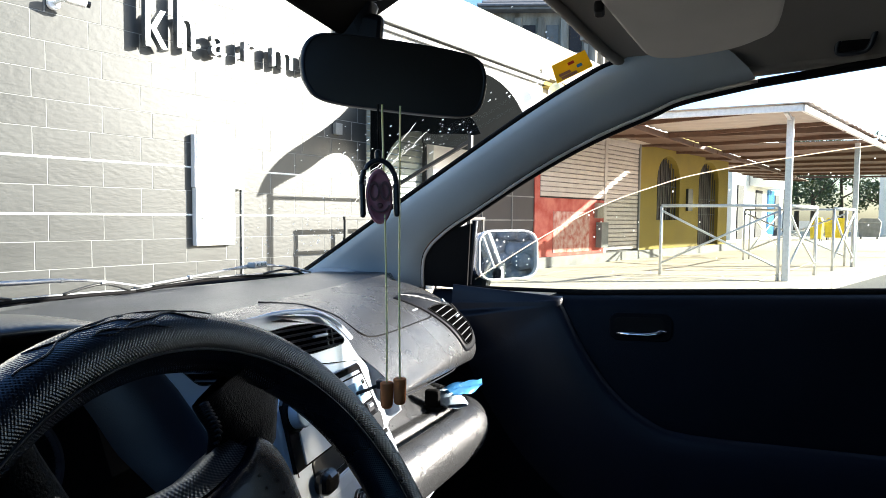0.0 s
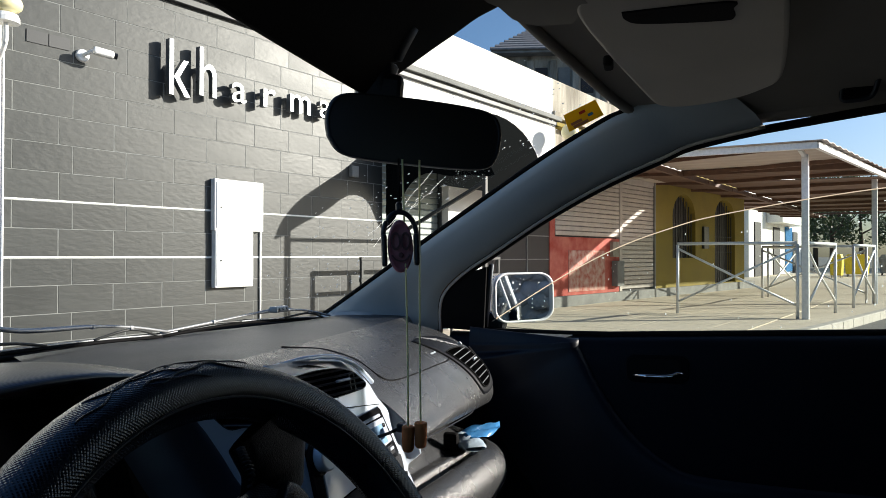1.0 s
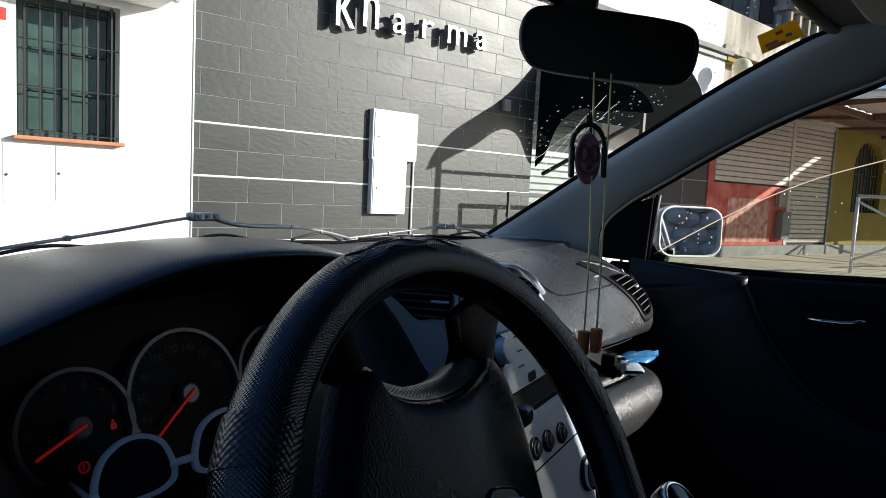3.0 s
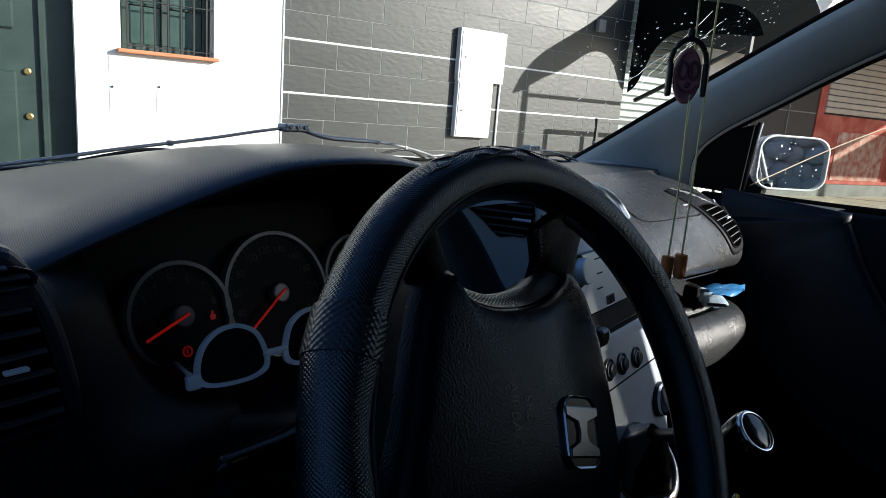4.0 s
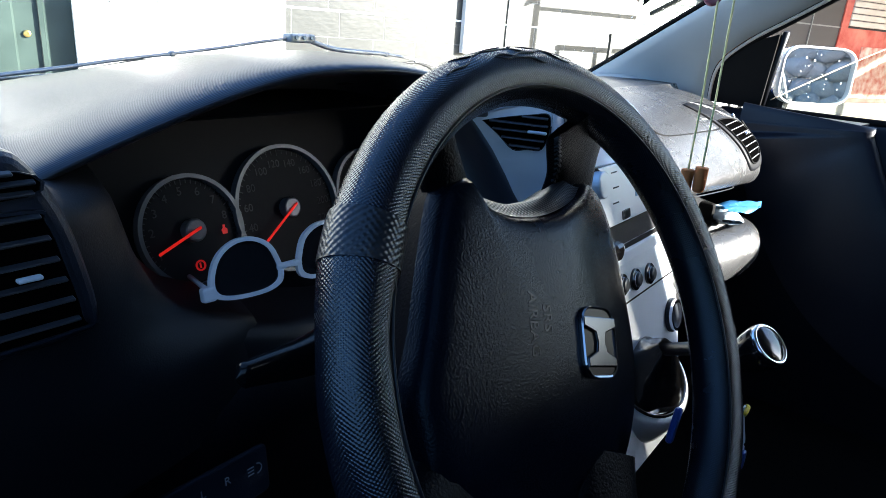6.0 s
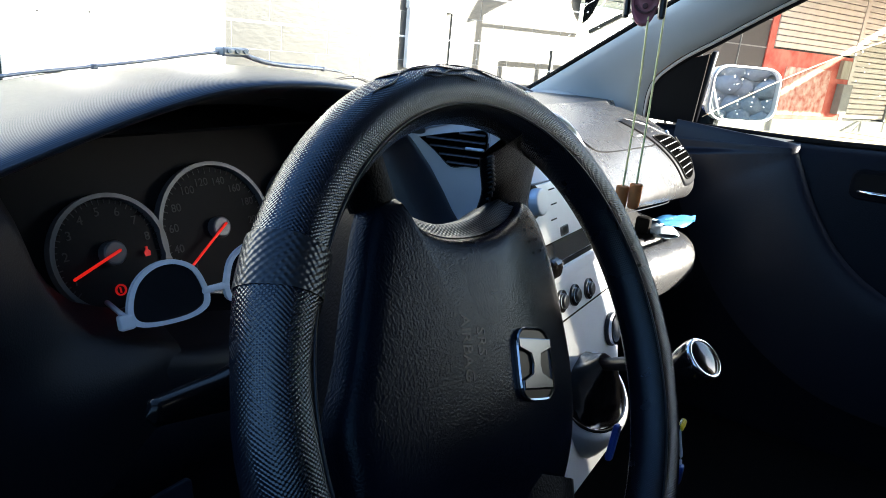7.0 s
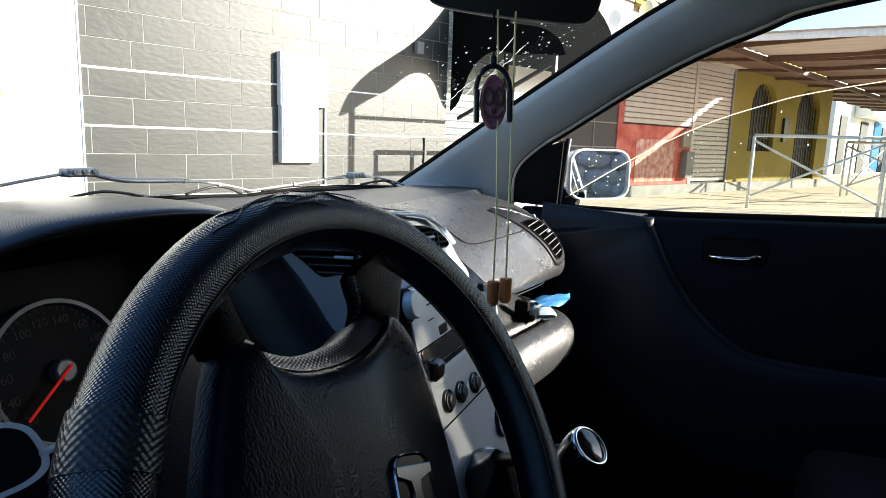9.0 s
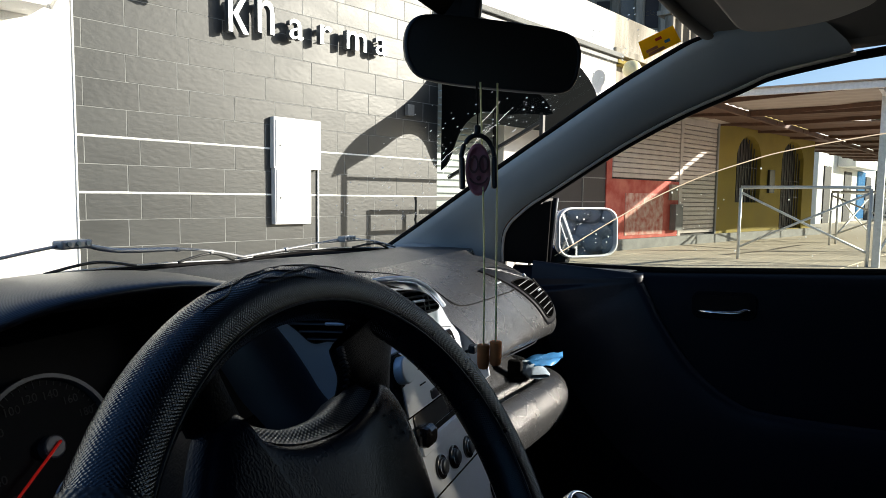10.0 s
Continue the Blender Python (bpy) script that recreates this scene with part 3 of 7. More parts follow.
for ch, cx, sx, sy, size in (("k", 2.10, 0.95, 1.50, 0.43), ("h", 2.365, 0.95, 1.36, 0.43), ("a", 2.66, 1.0, 1.0, 0.36), ("r", 2.965, 1.1, 1.0, 0.36), ("m", 3.33, 1.0, 1.0, 0.36), ("a", 3.635, 1.0, 1.0, 0.36)):
    m = Matrix.Translation((cx, WALL_Y - 0.08, (2.29 if ch == "k" else LB + 0.03 * (cx - 2.12)))) @ Matrix(((sx, 0, 0, 0), (0, 0, -1, 0), (0, sy, 0, 0), (0, 0, 0, 1)))
    me = letters(ch, size, m, 0.03, 0.0)
    me.materials.clear()
    letter = finish("letter", me, M_LETTER, sign)
    for dz in (0.06, 0.16):
        part("stand_off", between((cx, WALL_Y - 0.05, LB + dz), (cx, WALL_Y + 0.005, LB + dz), 0.01, 0.01), M_IRON, sign)

# right part of the bar front: white wall, cornice, shutter, awning
wall_right = thing("wall_right", "white rendered upper wall with a dark moulded cornice", "wall", FM, kind="structure")
block_of("wall_panel", 4.56, 8.5, WALL_Y, WALL_Y + 0.3, 2.42, 3.06, M_WHITE, wall_right, bevel=0)
block_of("wall_panel", 5.75, 6.5, WALL_Y, WALL_Y + 0.3, 0, 2.42, M_WHITE, wall_right, bevel=0)
block_of("parapet", 0.93, 8.45, WALL_Y + 0.02, WALL_Y + 0.3, 3.19, 3.80, M_WHITE, wall_right, bevel=0)
block_of("cornice", 0.93, 8.55, WALL_Y - 0.05, WALL_Y + 0.3, 3.06, 3.13, M_LETTERSIDE, wall_right)
block_of("cornice", 0.93, 8.55, WALL_Y - 0.10, WALL_Y + 0.3, 3.13, 3.195, M_PLINTH, wall_right)
shutter = thing("roller_shutter", "grey roller shutter closing the bar entrance", "shutter", FM)
for i in range(30):
    part("slat", rbox(1.16, 0.025, 0.074, 0.01, 1, (5.16, WALL_Y + 0.16, 0.16 + i * 0.077)), M_SHUTTER, shutter)
for x in (4.565, 5.745):
    block_of("guide_rail", x - 0.03 if x > 5 else x, x if x > 5 else x + 0.03, WALL_Y + 0.1, WALL_Y + 0.2, 0, 2.42, M_IRON, shutter)

awning = thing("door_awning", "black canvas dome awning with arched side panels over the bar entrance", "awning", FM)
AX0 = 4.62
side_top = spline([(0, 2.50), (0.30, 2.30), (0.56, 2.19), (0.86, 2.13), (1.15, 2.07), (1.34, 1.96), (1.44, 1.81)], 4)
side_low = spline([(1.36, 1.80), (1.14, 1.83), (0.88, 1.84), (0.56, 1.89), (0.295, 1.74), (0.114, 1.40), (0.0, 1.30)], 4)
outline = [(p.x, p.y) for p in [Vector((*q[:2], 0)) for q in side_top]] + [(p.x, p.y) for p in side_low]
part("side_panel", prism(outline, 0.012, Matrix(((0, 0, 1, AX0), (-1, 0, 0, WALL_Y), (0, 1, 0, 0), (0, 0, 0, 1)))), M_CANOPY, awning)
rows = []
for k in range(17):
    a = math.pi * k / 16
    rows.append([(6.05 - 1.15 * math.cos(a), y, 2.02 + 0.74 * math.sin(a)) for y in (WALL_Y, WALL_Y - 0.25, WALL_Y - 0.5)])
sheet("canopy", rows, M_CANOPY, awning, thick=0.015)
part("front_valance", prism([(6.05 - 1.15 * math.cos(math.pi * k / 16), 2.02 + 0.74 * math.sin(math.pi * k / 16)) for k in range(17)] + [(7.20, 1.80), (4.90, 1.80)], 0.012, Matrix(((1, 0, 0, 0), (0, 0, 1, WALL_Y - 0.505), (0, 1, 0, 0), (0, 0, 0, 1)))), M_CANOPY, awning)
for x in (AX0 + 0.02,):
    part("post", between((x, WALL_Y - 1.31, 0.1), (x, WALL_Y - 1.31, 1.83), 0.04, 0.04), M_IRON, awning)
    part("side_rail", between((x, WALL_Y - 1.31, 1.75), (x, WALL_Y - 0.1, 1.22), 0.035, 0.035), M_IRON, awning)
railing = thing("stair_railing", "black iron railing beside the bar steps", "railing", FM)
for a, b in (((3.9, 4.36, 0.99), (6.4, 4.36, 0.99)), ((3.9, 4.36, 0.78), (6.4, 4.36, 0.78)), ((3.9, 4.36, 0.6), (6.4, 4.36, 0.6))):
    part("rail", between(a, b, 0.035, 0.035), M_IRON, railing)
for i in range(6):
    part("baluster", between((3.92 + i * 0.49, 4.36, 0.1), (3.92 + i * 0.49, 4.36, 0.99), 0.03, 0.03), M_IRON, railing)
globe = thing("globe_lamp", "cream globe street lamp on a dark bracket", "lamp", FM)
bm = bmesh.new()
bmesh.ops.create_uvsphere(bm, u_segments=24, v_segments=14, radius=0.135)
bmesh.ops.translate(bm, vec=(8.34, 4.35, 2.905), verts=bm.verts)
part("globe", bm, M_GLOBE, globe, smooth=True)
part("cup", disc(0.07, 0.06, 18, Matrix.Translation((8.34, 4.35, 2.73)), 0.01), M_IRON, globe)
tube("bracket", spline([(8.34, 4.35, 2.74), (8.34, 4.4, 2.56), (8.34, 4.69, 2.51)], 5), 0.018, M_IRON, globe)

# weathered building behind the bar, with stained parapet and tiled roof
old = thing("old_building", "weathered concrete building with a stained parapet and grey tiled roof", "building", FM)
block_of("wall", 8.5, 12.6, WALL_Y + 0.1, 5.2, 2.62, 3.86, M_CONC, old, bevel=0.02)
block_of("ledge", 8.45, 12.6, WALL_Y - 0.02, 5.15, 3.20, 3.30, M_CONC, old)
block_of("ledge", 8.45, 12.6, WALL_Y - 0.06, 5.1, 3.06, 3.12, M_YELLOWWALL, old, "ochre moulding")
for i in range(9):
    part("baluster", rbox(0.14, 0.16, 0.50, 0.03, 1, (11.0 + i * 0.36, WALL_Y + 0.3, 4.1)), M_CONC, old)
block_of("coping", 10.9, 14.0, WALL_Y + 0.15, 5.2, 4.35, 4.43, M_CONC, old)
OM = pose(11.6, 8.0, 0, 0, 0, -56.5)


def turned(name, x0, x1, y0, y1, z0, z1, material, label=""):
    part(name, rbox(x1 - x0, y1 - y0, z1 - z0, 0.01, 1, (0, 0, 0), OM @ Matrix.Translation(((x0 + x1) / 2, (y0 + y1) / 2, (z0 + z1) / 2))), material, old, label)


turned("upper_wall", 0.25, 2.7, 0.35, 4.0, 3.0, 5.64, M_CONC)
for k in range(5):
    turned("pilaster", 0.3 + 0.52 * k, 0.46 + 0.52 * k, 0.27, 0.36, 4.5, 5.5, M_CONC)
    # plates for openings; the darker ones paint the shade within
    turned("opening", 0.5 + 0.52 * k, 0.78 + 0.52 * k, 0.335, 0.352, 4.75, 5.35, M_DARKWALL_SHADE if k % 2 else M_PLINTH)
turned("eaves", 0.0, 2.9, 0.05, 0.4, 5.62, 5.70, M_PLINTH)
for k in range(14):
    y = 0.0 + 0.20 * k
    part("tile_row", rbox(2.95 - 0.11 * k, 0.235, 0.05, 0.015, 1, (0, 0, 0), OM @ Matrix.Translation((1.45 + 0.055 * k, y + 0.1, 5.74 + 0.58 * y)) @ Matrix.Rotation(radians(26), 4, "X")), M_TILE, old)

# ---- kiosk row under the sheet roof ----
KM = FM @ pose(9.56, 5.26, 0, 0, 0, -5.2) @ pose(0, -0.31, 0)
kiosk = thing("kiosk", "row of closed shops with worn red and mustard walls", "building", KM)
block_of("plinth", -2.6, 10.2, 0.27, 0.6, 0.1, 0.30, M_PLINTH, kiosk, "grey concrete step")
block_of("dark_wall", -3.2, -0.14, 0.35, 0.6, 0.1, 2.75, M_DARKWALL_SHADE, kiosk, "dark panelled wall")
for z in (0.55, 0.95, 1.35, 1.75, 2.15):
    block_of("panel_joint", -3.2, -0.14, 0.34, 0.352, z, z + 0.018, M_PLINTH, kiosk, bevel=0)
for x in (-2.4, -1.6, -0.8):
    block_of("panel_joint", x, x + 0.018, 0.337, 0.352, 0.3, 2.7, M_PLINTH, kiosk, bevel=0)
block_of("red_wall", -0.14, 2.40, 0.33, 0.6, 0.30, 1.36, M_REDWALL, kiosk, "worn red painted wall")
block_of("bare_patch", 0.45, 1.75, 0.318, 0.335, 0.36, 1.12, M_PATCH, kiosk, "bare faded patch", bevel=0.005)
block_of("red_wall", -0.14, 0.02, 0.33, 0.6, 1.36, 2.75, M_REDWALL, kiosk)
block_of("upper_wall", -0.14, 4.0, 0.34, 0.6, 2.55, 3.1, M_SHUTTERW, kiosk)
block_of("upper_wall", 3.93, 9.55, 0.34, 0.6, 2.75, 3.1, M_YELLOWWALL, kiosk)
for i in range(13):
    block_of("shutter_slat", 0.04, 2.33, 0.33, 0.37, 1.39 + i * 0.09, 1.472 + i * 0.09, M_SHUTTERW, kiosk, bevel=0.012)
for i in range(25):
    block_of("shutter_slat", 2.44, 3.90, 0.35, 0.39, 0.34 + i * 0.09, 0.422 + i * 0.09, M_SHUTTERW, kiosk, bevel=0.012)
# panel added to stop light coming through the shutter slat gaps
block_of("slat_gap_blocker", 0.0, 3.96, 0.405, 0.43, 0.3, 2.6, M_DARKWALL_SHADE, kiosk)
block_of("guide_rail", 2.33, 2.44, 0.32, 0.40, 0.3, 2.55, M_SHUTTERW, kiosk)
block_of("guide_rail", 3.90, 3.96, 0.32, 0.40, 0.3, 2.75, M_PLINTH, kiosk)
block_of("meter_box", 2.02, 2.30, 0.2, 0.33, 0.42, 0.92, M_PLINTH, kiosk, "grey meter box")
block_of("meter_box", 1.95, 2.2, 0.26, 0.33, 1.0, 1.3, M_CONC, kiosk)
block_of("fascia_box", 3.1, 4.25, -0.15, 0.32, 2.62, 2.98, M_SHUTTERW, kiosk, "pale shutter housing")


def arch(x0, x1, z0, z1, n=12):
    r = (x1 - x0) / 2
    rise = min(r, 0.55)
    return [(x0, z0), (x1, z0)] + [((x0 + x1) / 2 + r * math.cos(math.pi * k / n), z1 - rise + rise * math.sin(math.pi * k / n)) for k in range(n + 1)]


def wall_with_arches(x0, x1, z0, z1, holes, name, material, parent, y, d):
    """A wall in strips round arched openings."""
    xs = [x0] + [v for h in holes for v in h[:2]] + [x1]
    for a, b in zip(xs[::2], xs[1::2]):
        block_of(name, a, b, y, y + d, z0, z1, material, parent, bevel=0)
    for hx0, hx1, hz0, hz1 in holes:
        if hz0 > z0:
            block_of(name, hx0, hx1, y, y + d, z0, hz0, material, parent, bevel=0)
        top = [p for p in arch(hx0, hx1, hz0, hz1)[2:]]
        part(name, prism([(hx1, z1)] + top + [(hx0, z1)], d, Matrix(((1, 0, 0, 0), (0, 0, 1, y), (0, 1, 0, 0), (0, 0, 0, 1)))), material, parent)


HOLES = [(4.85, 6.15, 0.97, 2.48), (7.38, 8.82, 0.32, 2.52)]
wall_with_arches(3.96, 9.55, 0.30, 2.75, HOLES, "yellow_wall", M_YELLOWWALL, kiosk, 0.34, 0.25)
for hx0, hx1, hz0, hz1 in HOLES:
    # back plate of the arch, dark to paint the shade inside
    part("recess_shade", prism(arch(hx0, hx1, hz0, hz1), 0.03, Matrix(((1, 0, 0, 0), (0, 0, 1, 0.56), (0, 1, 0, 0), (0, 0, 0, 1)))), M_DARKWALL_SHADE, kiosk)
    for i in range(9):
        x = hx0 + (hx1 - hx0) * (i + 0.5) / 9
        part("grille_bar", between((x, 0.42, hz0), (x, 0.42, hz1 - 0.05 - 0.5 * abs(2 * (i + 0.5) / 9 - 1) ** 2), 0.02, 0.02), M_IRON, kiosk)
    for z in (hz0 + 0.3, hz0 + 0.8, hz0 + 1.2):
        if z < hz1 - 0.4:
            part("grille_bar", between((hx0, 0.43, z), (hx1, 0.43, z), 0.02, 0.02), M_IRON, kiosk)
block_of("wall_box", 6.55, 6.85, 0.28, 0.34, 1.2, 1.75, M_IRON, kiosk, "dark wall box")
block_of("end_wall", 9.3, 9.55, 0.59, 5, 0.1, 3.1, M_WHITE, kiosk)

shelter = thing("sheet_shelter", "sheet roof shelter on steel posts over the terrace", "shelter", FM)
RX0, RX1, RY0, RY1, RZ0, RZ1 = 9.35, 26.5, 1.20, 3.85, 2.53, 2.60
rz = lambda y: RZ0 + (RZ1 - RZ0) * (y - RY0) / (RY1 - RY0)
fy = lambda x: RY0 - 0.10 * (x - RX0)          # the front edge runs along the kerb
for rx0, rx1, cover in ((RX0 - 0.1, 11.95, M_ROOFSHEET), (11.96, 14.34, M_BEAM), (14.585, RX1 + 0.1, M_BEAM)):
    sheet("roof_sheet", [[(x, fy(x) - 0.1 + (RY1 + 0.1 - fy(x)) * q, rz(fy(x) - 0.1 + (RY1 + 0.1 - fy(x)) * q) + 0.06 + 0.010 * math.cos(x * 18)) for x in [rx0 + (rx1 - rx0) * k / 60 for k in range(61)]] for q in (0, 0.5, 1)], cover, shelter, thick=0.012, smooth=False)
for i in range(10):
    x = RX0 + 0.03 + (RX1 - RX0 - 0.06) * i / 9
    part("rafter", between((x, fy(x), rz(fy(x)) + 0.01), (x + 0.9, RY1, rz(RY1) + 0.01), 0.05, 0.07), M_BEAM, shelter)
part("cross_beam", between((11.95, fy(11.95), rz(fy(11.95)) - 0.01), (11.95, RY1, rz(RY1) - 0.01), 0.07, 0.10), M_BEAM, shelter)
part("purlin", between((RX0, RY1, rz(RY1) - 0.03), (RX1, RY1, rz(RY1) - 0.03), 0.07, 0.10), M_BEAM, shelter)
# brown boards over the shop fronts behind the sheets
for k in range(9):
    y = RY1 + 0.10 + 0.165 * k
    part("roof_board", rbox(20.5, 0.162, 0.03, 0.004, 1, (RX0 + 10.4, y, 2.60 + 0.008 * k + 0.006 * (k % 2))), M_BEAM, shelter)
for i in range(11):
    part("bearer", between((RX0 + 0.4 + 1.9 * i, RY1 - 0.05, 2.55), (RX0 + 0.4 + 1.9 * i, RY1 + 1.5, 2.64), 0.06, 0.07), M_BEAM, shelter)
part("front_beam", between((RX0, RY0, rz(RY0) - 0.01), (RX1, fy(RX1), rz(fy(RX1)) - 0.01), 0.06, 0.09), M_STEEL, shelter)
part("side_beam", between((RX0, RY0, rz(RY0) - 0.01), (RX0, RY1, rz(RY1) - 0.01), 0.06, 0.09), M_STEEL, shelter)
for x, y in ((10.03, 1.45), (14.25, 0.95), (18.6, 0.45), (23.0, 0.05)):
    part("post", rbox(0.09, 0.09, 2.50 - 0.1, 0.008, 1, (x, y, 1.30)), M_STEEL, shelter)
part("bracket", between((10.03, 1.45, 2.47), (9.6, 1.45, 2.52), 0.05, 0.05), M_STEEL, shelter)


def guard(name, a, b, group):
    """A tube guard rail panel with crossed braces between two upright posts."""
    g = thing("guard_rail", "galvanised tube guard rail with crossed braces on the pavement", "railing", FM, group=group)
    (ax, ay), (bx, by) = a, b
    for x, y in (a, b):
        tube("post", [(x, y, 0.11), (x, y, 0.6), (x, y, 1.2)], 0.024, M_STEEL, g)
    tube("top_rail", [(ax, ay, 1.215), ((ax + bx) / 2, (ay + by) / 2, 1.215), (bx, by, 1.215)], 0.026, M_STEEL, g)
    tube("brace", [(ax, ay, 0.3), ((ax + bx) / 2, (ay + by) / 2, 0.72), (bx, by, 1.14)], 0.018, M_STEEL, g)
    tube("brace", [(ax, ay, 1.14), ((ax + bx) / 2 + 0.03, (ay + by) / 2 + 0.03, 0.72), (bx, by, 0.3)], 0.018, M_STEEL, g)
    return g


for a, b in (((9.73, 3.19), (10.0, 1.55)), ((10.1, 1.44), (11.49, 1.26)), ((12.83, 1.15), (14.14, 0.95)), ((14.35, 1.1), (14.6, 3.0)), ((15.3, 3.03), (18.5, 3.0))):
    guard("guard", a, b, "guard rails of the terrace")

# ---- distance ----
far_house = thing("far_house", "white arcaded house at the end of the street", "house", FM)
block_of("wall", 29, 41, 6.6, 12, 0, 5.2, M_WHITE, far_house, bevel=0)
# doorways and arches are dark plates that paint in their inner shade
for x0, x1, z1 in ((29.9, 31.0, 2.5), (33.6, 35.0, 2.4), (38.4, 39.6, 2.3)):
    block_of("doorway", x0, x1, 6.55, 6.62, 0.05, z1, M_DARKWALL_SHADE, far_house)
block_of("projecting_sign", 32.2, 37.6, 5.9, 6.58, 2.55, 3.45, M_WHITE, far_house)
block_of("blue_panel", 36.4, 38.0, 6.53, 6.61, 0.2, 2.5, M_BLUE, far_house, "faded blue panel")
for i in range(2):
    part("arch_opening", prism(arch(7.4 + i * 2.4, 8.8 + i * 2.4, 0.1, 2.7), 0.05, Matrix(((0, 0, -1, 29.0), (1, 0, 0, 0), (0, 1, 0, 0), (0, 0, 0, 1)))), M_DARKWALL_SHADE, far_house)
block_of("eaves", 28.8, 41.2, 6.4, 12, 4.4, 4.7, M_YELLOWWALL, far_house, "ochre band")
far_house2 = thing("far_house", "low white house with arched windows beyond the containers", "house", FM)
block_of("wall", 46, 60, -2.6, 2.3, 0, 3.6, M_WHITE, far_house2, bevel=0)
for i in range(3):
    # dark plate, inner shade of the window painted on the wall
    part("arch_opening", prism(arch(-2.2 + i * 1.5, -1.3 + i * 1.5, 0.9, 2.7), 0.05, Matrix(((0, 0, -1, 46.0), (1, 0, 0, 0), (0, 1, 0, 0), (0, 0, 0, 1)))), M_DARKWALL_SHADE, far_house2)
for i, (bx, by, wide) in enumerate(((30.6, 3.63, 0.32), (33.0, 3.15, 0.66), (36.0, 2.10, 0.66))):
    bin_ = thing("waste_container", "yellow wheeled recycling container on the pavement", "container", FM @ pose(bx, by, 0.1) @ Matrix.Diagonal((0.8, wide, 0.75, 1)), group="waste containers")
    mm = M_YELLOW if i < 2 else M_PLINTH
    part("tub", prism([(-0.6, 0.15), (0.6, 0.15), (0.7, 1.05), (-0.7, 1.05)], 0.9, Matrix(((0, 0, 1, 0), (1, 0, 0, 0), (0, 1, 0, 0), (0, 0, 0, 1))), 0.05), mm, bin_)
    part("lid", prism([(-0.72, 1.06), (0.72, 1.06), (0.5, 1.32), (-0.5, 1.32)], 0.94, Matrix(((0, 0, 1, -0.02), (1, 0, 0, 0), (0, 1, 0, 0), (0, 0, 0, 1))), 0.05), mm, bin_)
    for sx, sy in ((0.1, -0.5), (0.1, 0.5), (0.8, -0.5), (0.8, 0.5)):
        part("wheel", disc(0.08, 0.05, 14, facing((sx, sy, 0.08), (0, 1, 0))), M_IRON, bin_)


def tree(x, y, h, r, seed):
    """A tapered trunk with limbs and a crown of many small leaf clumps."""
    rng = random.Random(seed)
    t = thing("tree", "dark green leafy tree at the end of the street", "tree", FM @ pose(x, y, 0), group="far trees")
    tube("trunk", [(0, 0, 0), (0.1, 0, h * 0.25), (0.05, 0.1, h * 0.5), (0, 0, h * 0.8)], [0.22, 0.18, 0.12, 0.04], M_BARK, t, n=8)
    for k in range(6):
        a = rng.uniform(0, 6.28)
        z = h * rng.uniform(0.3, 0.6)
        tube("limb", [(0, 0, z), (math.cos(a) * r * 0.4, math.sin(a) * r * 0.4, z + 0.5), (math.cos(a) * r * 0.8, math.sin(a) * r * 0.8, z + h * 0.2)], [0.09, 0.06, 0.02], M_BARK, t, n=6)
    verts, faces = [], []
    clumps = [(rng.uniform(-r, r) * 0.8, rng.uniform(-r, r) * 0.8, h * rng.uniform(0.32, 0.95)) for _ in range(34)]
    for cx, cy, cz in clumps:
        cr = r * rng.uniform(0.22, 0.42)
        for _ in range(70):
            d = Vector((rng.gauss(0, 1), rng.gauss(0, 1), rng.gauss(0, 0.8))).normalized() * cr * rng.uniform(0.5, 1)
            s = rng.uniform(0.10, 0.2)
            p = Vector((cx, cy, cz)) + d
            u = Vector((rng.gauss(0, 1), rng.gauss(0, 1), rng.gauss(0, 1))).normalized()
            v = u.orthogonal().normalized()
            n0 = len(verts)
            verts += [tuple(p - u * s), tuple(p + v * s * 0.5), tuple(p + u * s), tuple(p - v * s * 0.5)]
            faces.append((n0, n0 + 1, n0 + 2, n0 + 3))
    me = bpy.data.meshes.new("crown")
    me.from_pydata(verts, [], faces)
    tagged(finish("crown", me, M_LEAF, t), kind="stuff")


for i, (x, y, h, r) in enumerate(((44, 9.5, 7.5, 2.6), (50, 8.2, 8.5, 3.0), (56, 7.0, 7.5, 3.0), (62, 9, 9, 3.2), (66, 3.2, 7, 2.6), (70, 6.5, 9, 3), (58, -1.5, 6.5, 2.4))):
    tree(x, y, h, r, i)

# rubble wall behind the parked car, seen in the wing mirror
rubble = thing("rubble_wall", "dark rubble stone garden wall behind the parked car", "wall", pose(0, 0, 0))
rng = random.Random(5)
for i in range(24):
    for j in range(12):
        bm = bmesh.new()
        bmesh.ops.create_icosphere(bm, subdivisions=2, radius=0.118)
        for v in bm.verts:
            v.co *= 1 + 0.35 * noise.noise(v.co * 10 + Vector((i * 3.1, j * 2.3, 0)))
        bmesh.ops.scale(bm, vec=(1.1, 0.6, 0.85), verts=bm.verts)
        bmesh.ops.translate(bm, vec=(-1.4 + i * 0.195 + 0.1 * (j % 2) + rng.uniform(-.04, .04), -5.6 + rng.uniform(-.05, .05), 0.08 + j * 0.17 + rng.uniform(-.03, .03)), verts=bm.verts)
        part("stone", bm, M_STONE, rubble, smooth=True)
block_of("core", -1.6, 3.4, -5.9, -5.62, 0, 2.1, M_STONE, rubble)

# ---- the car ----
yb = lambda x: 0.86 - 0.35 * (x + 0.07) ** 2      # foot of the windscreen

dashboard = thing("dashboard", "black grained plastic dashboard with ribbed instrument brow", "dashboard")


def end_round(x):
    """How far the dash front draws back near its passenger end."""
    return 0.11 * max(0, (x - 0.535) / 0.14) ** 2.2


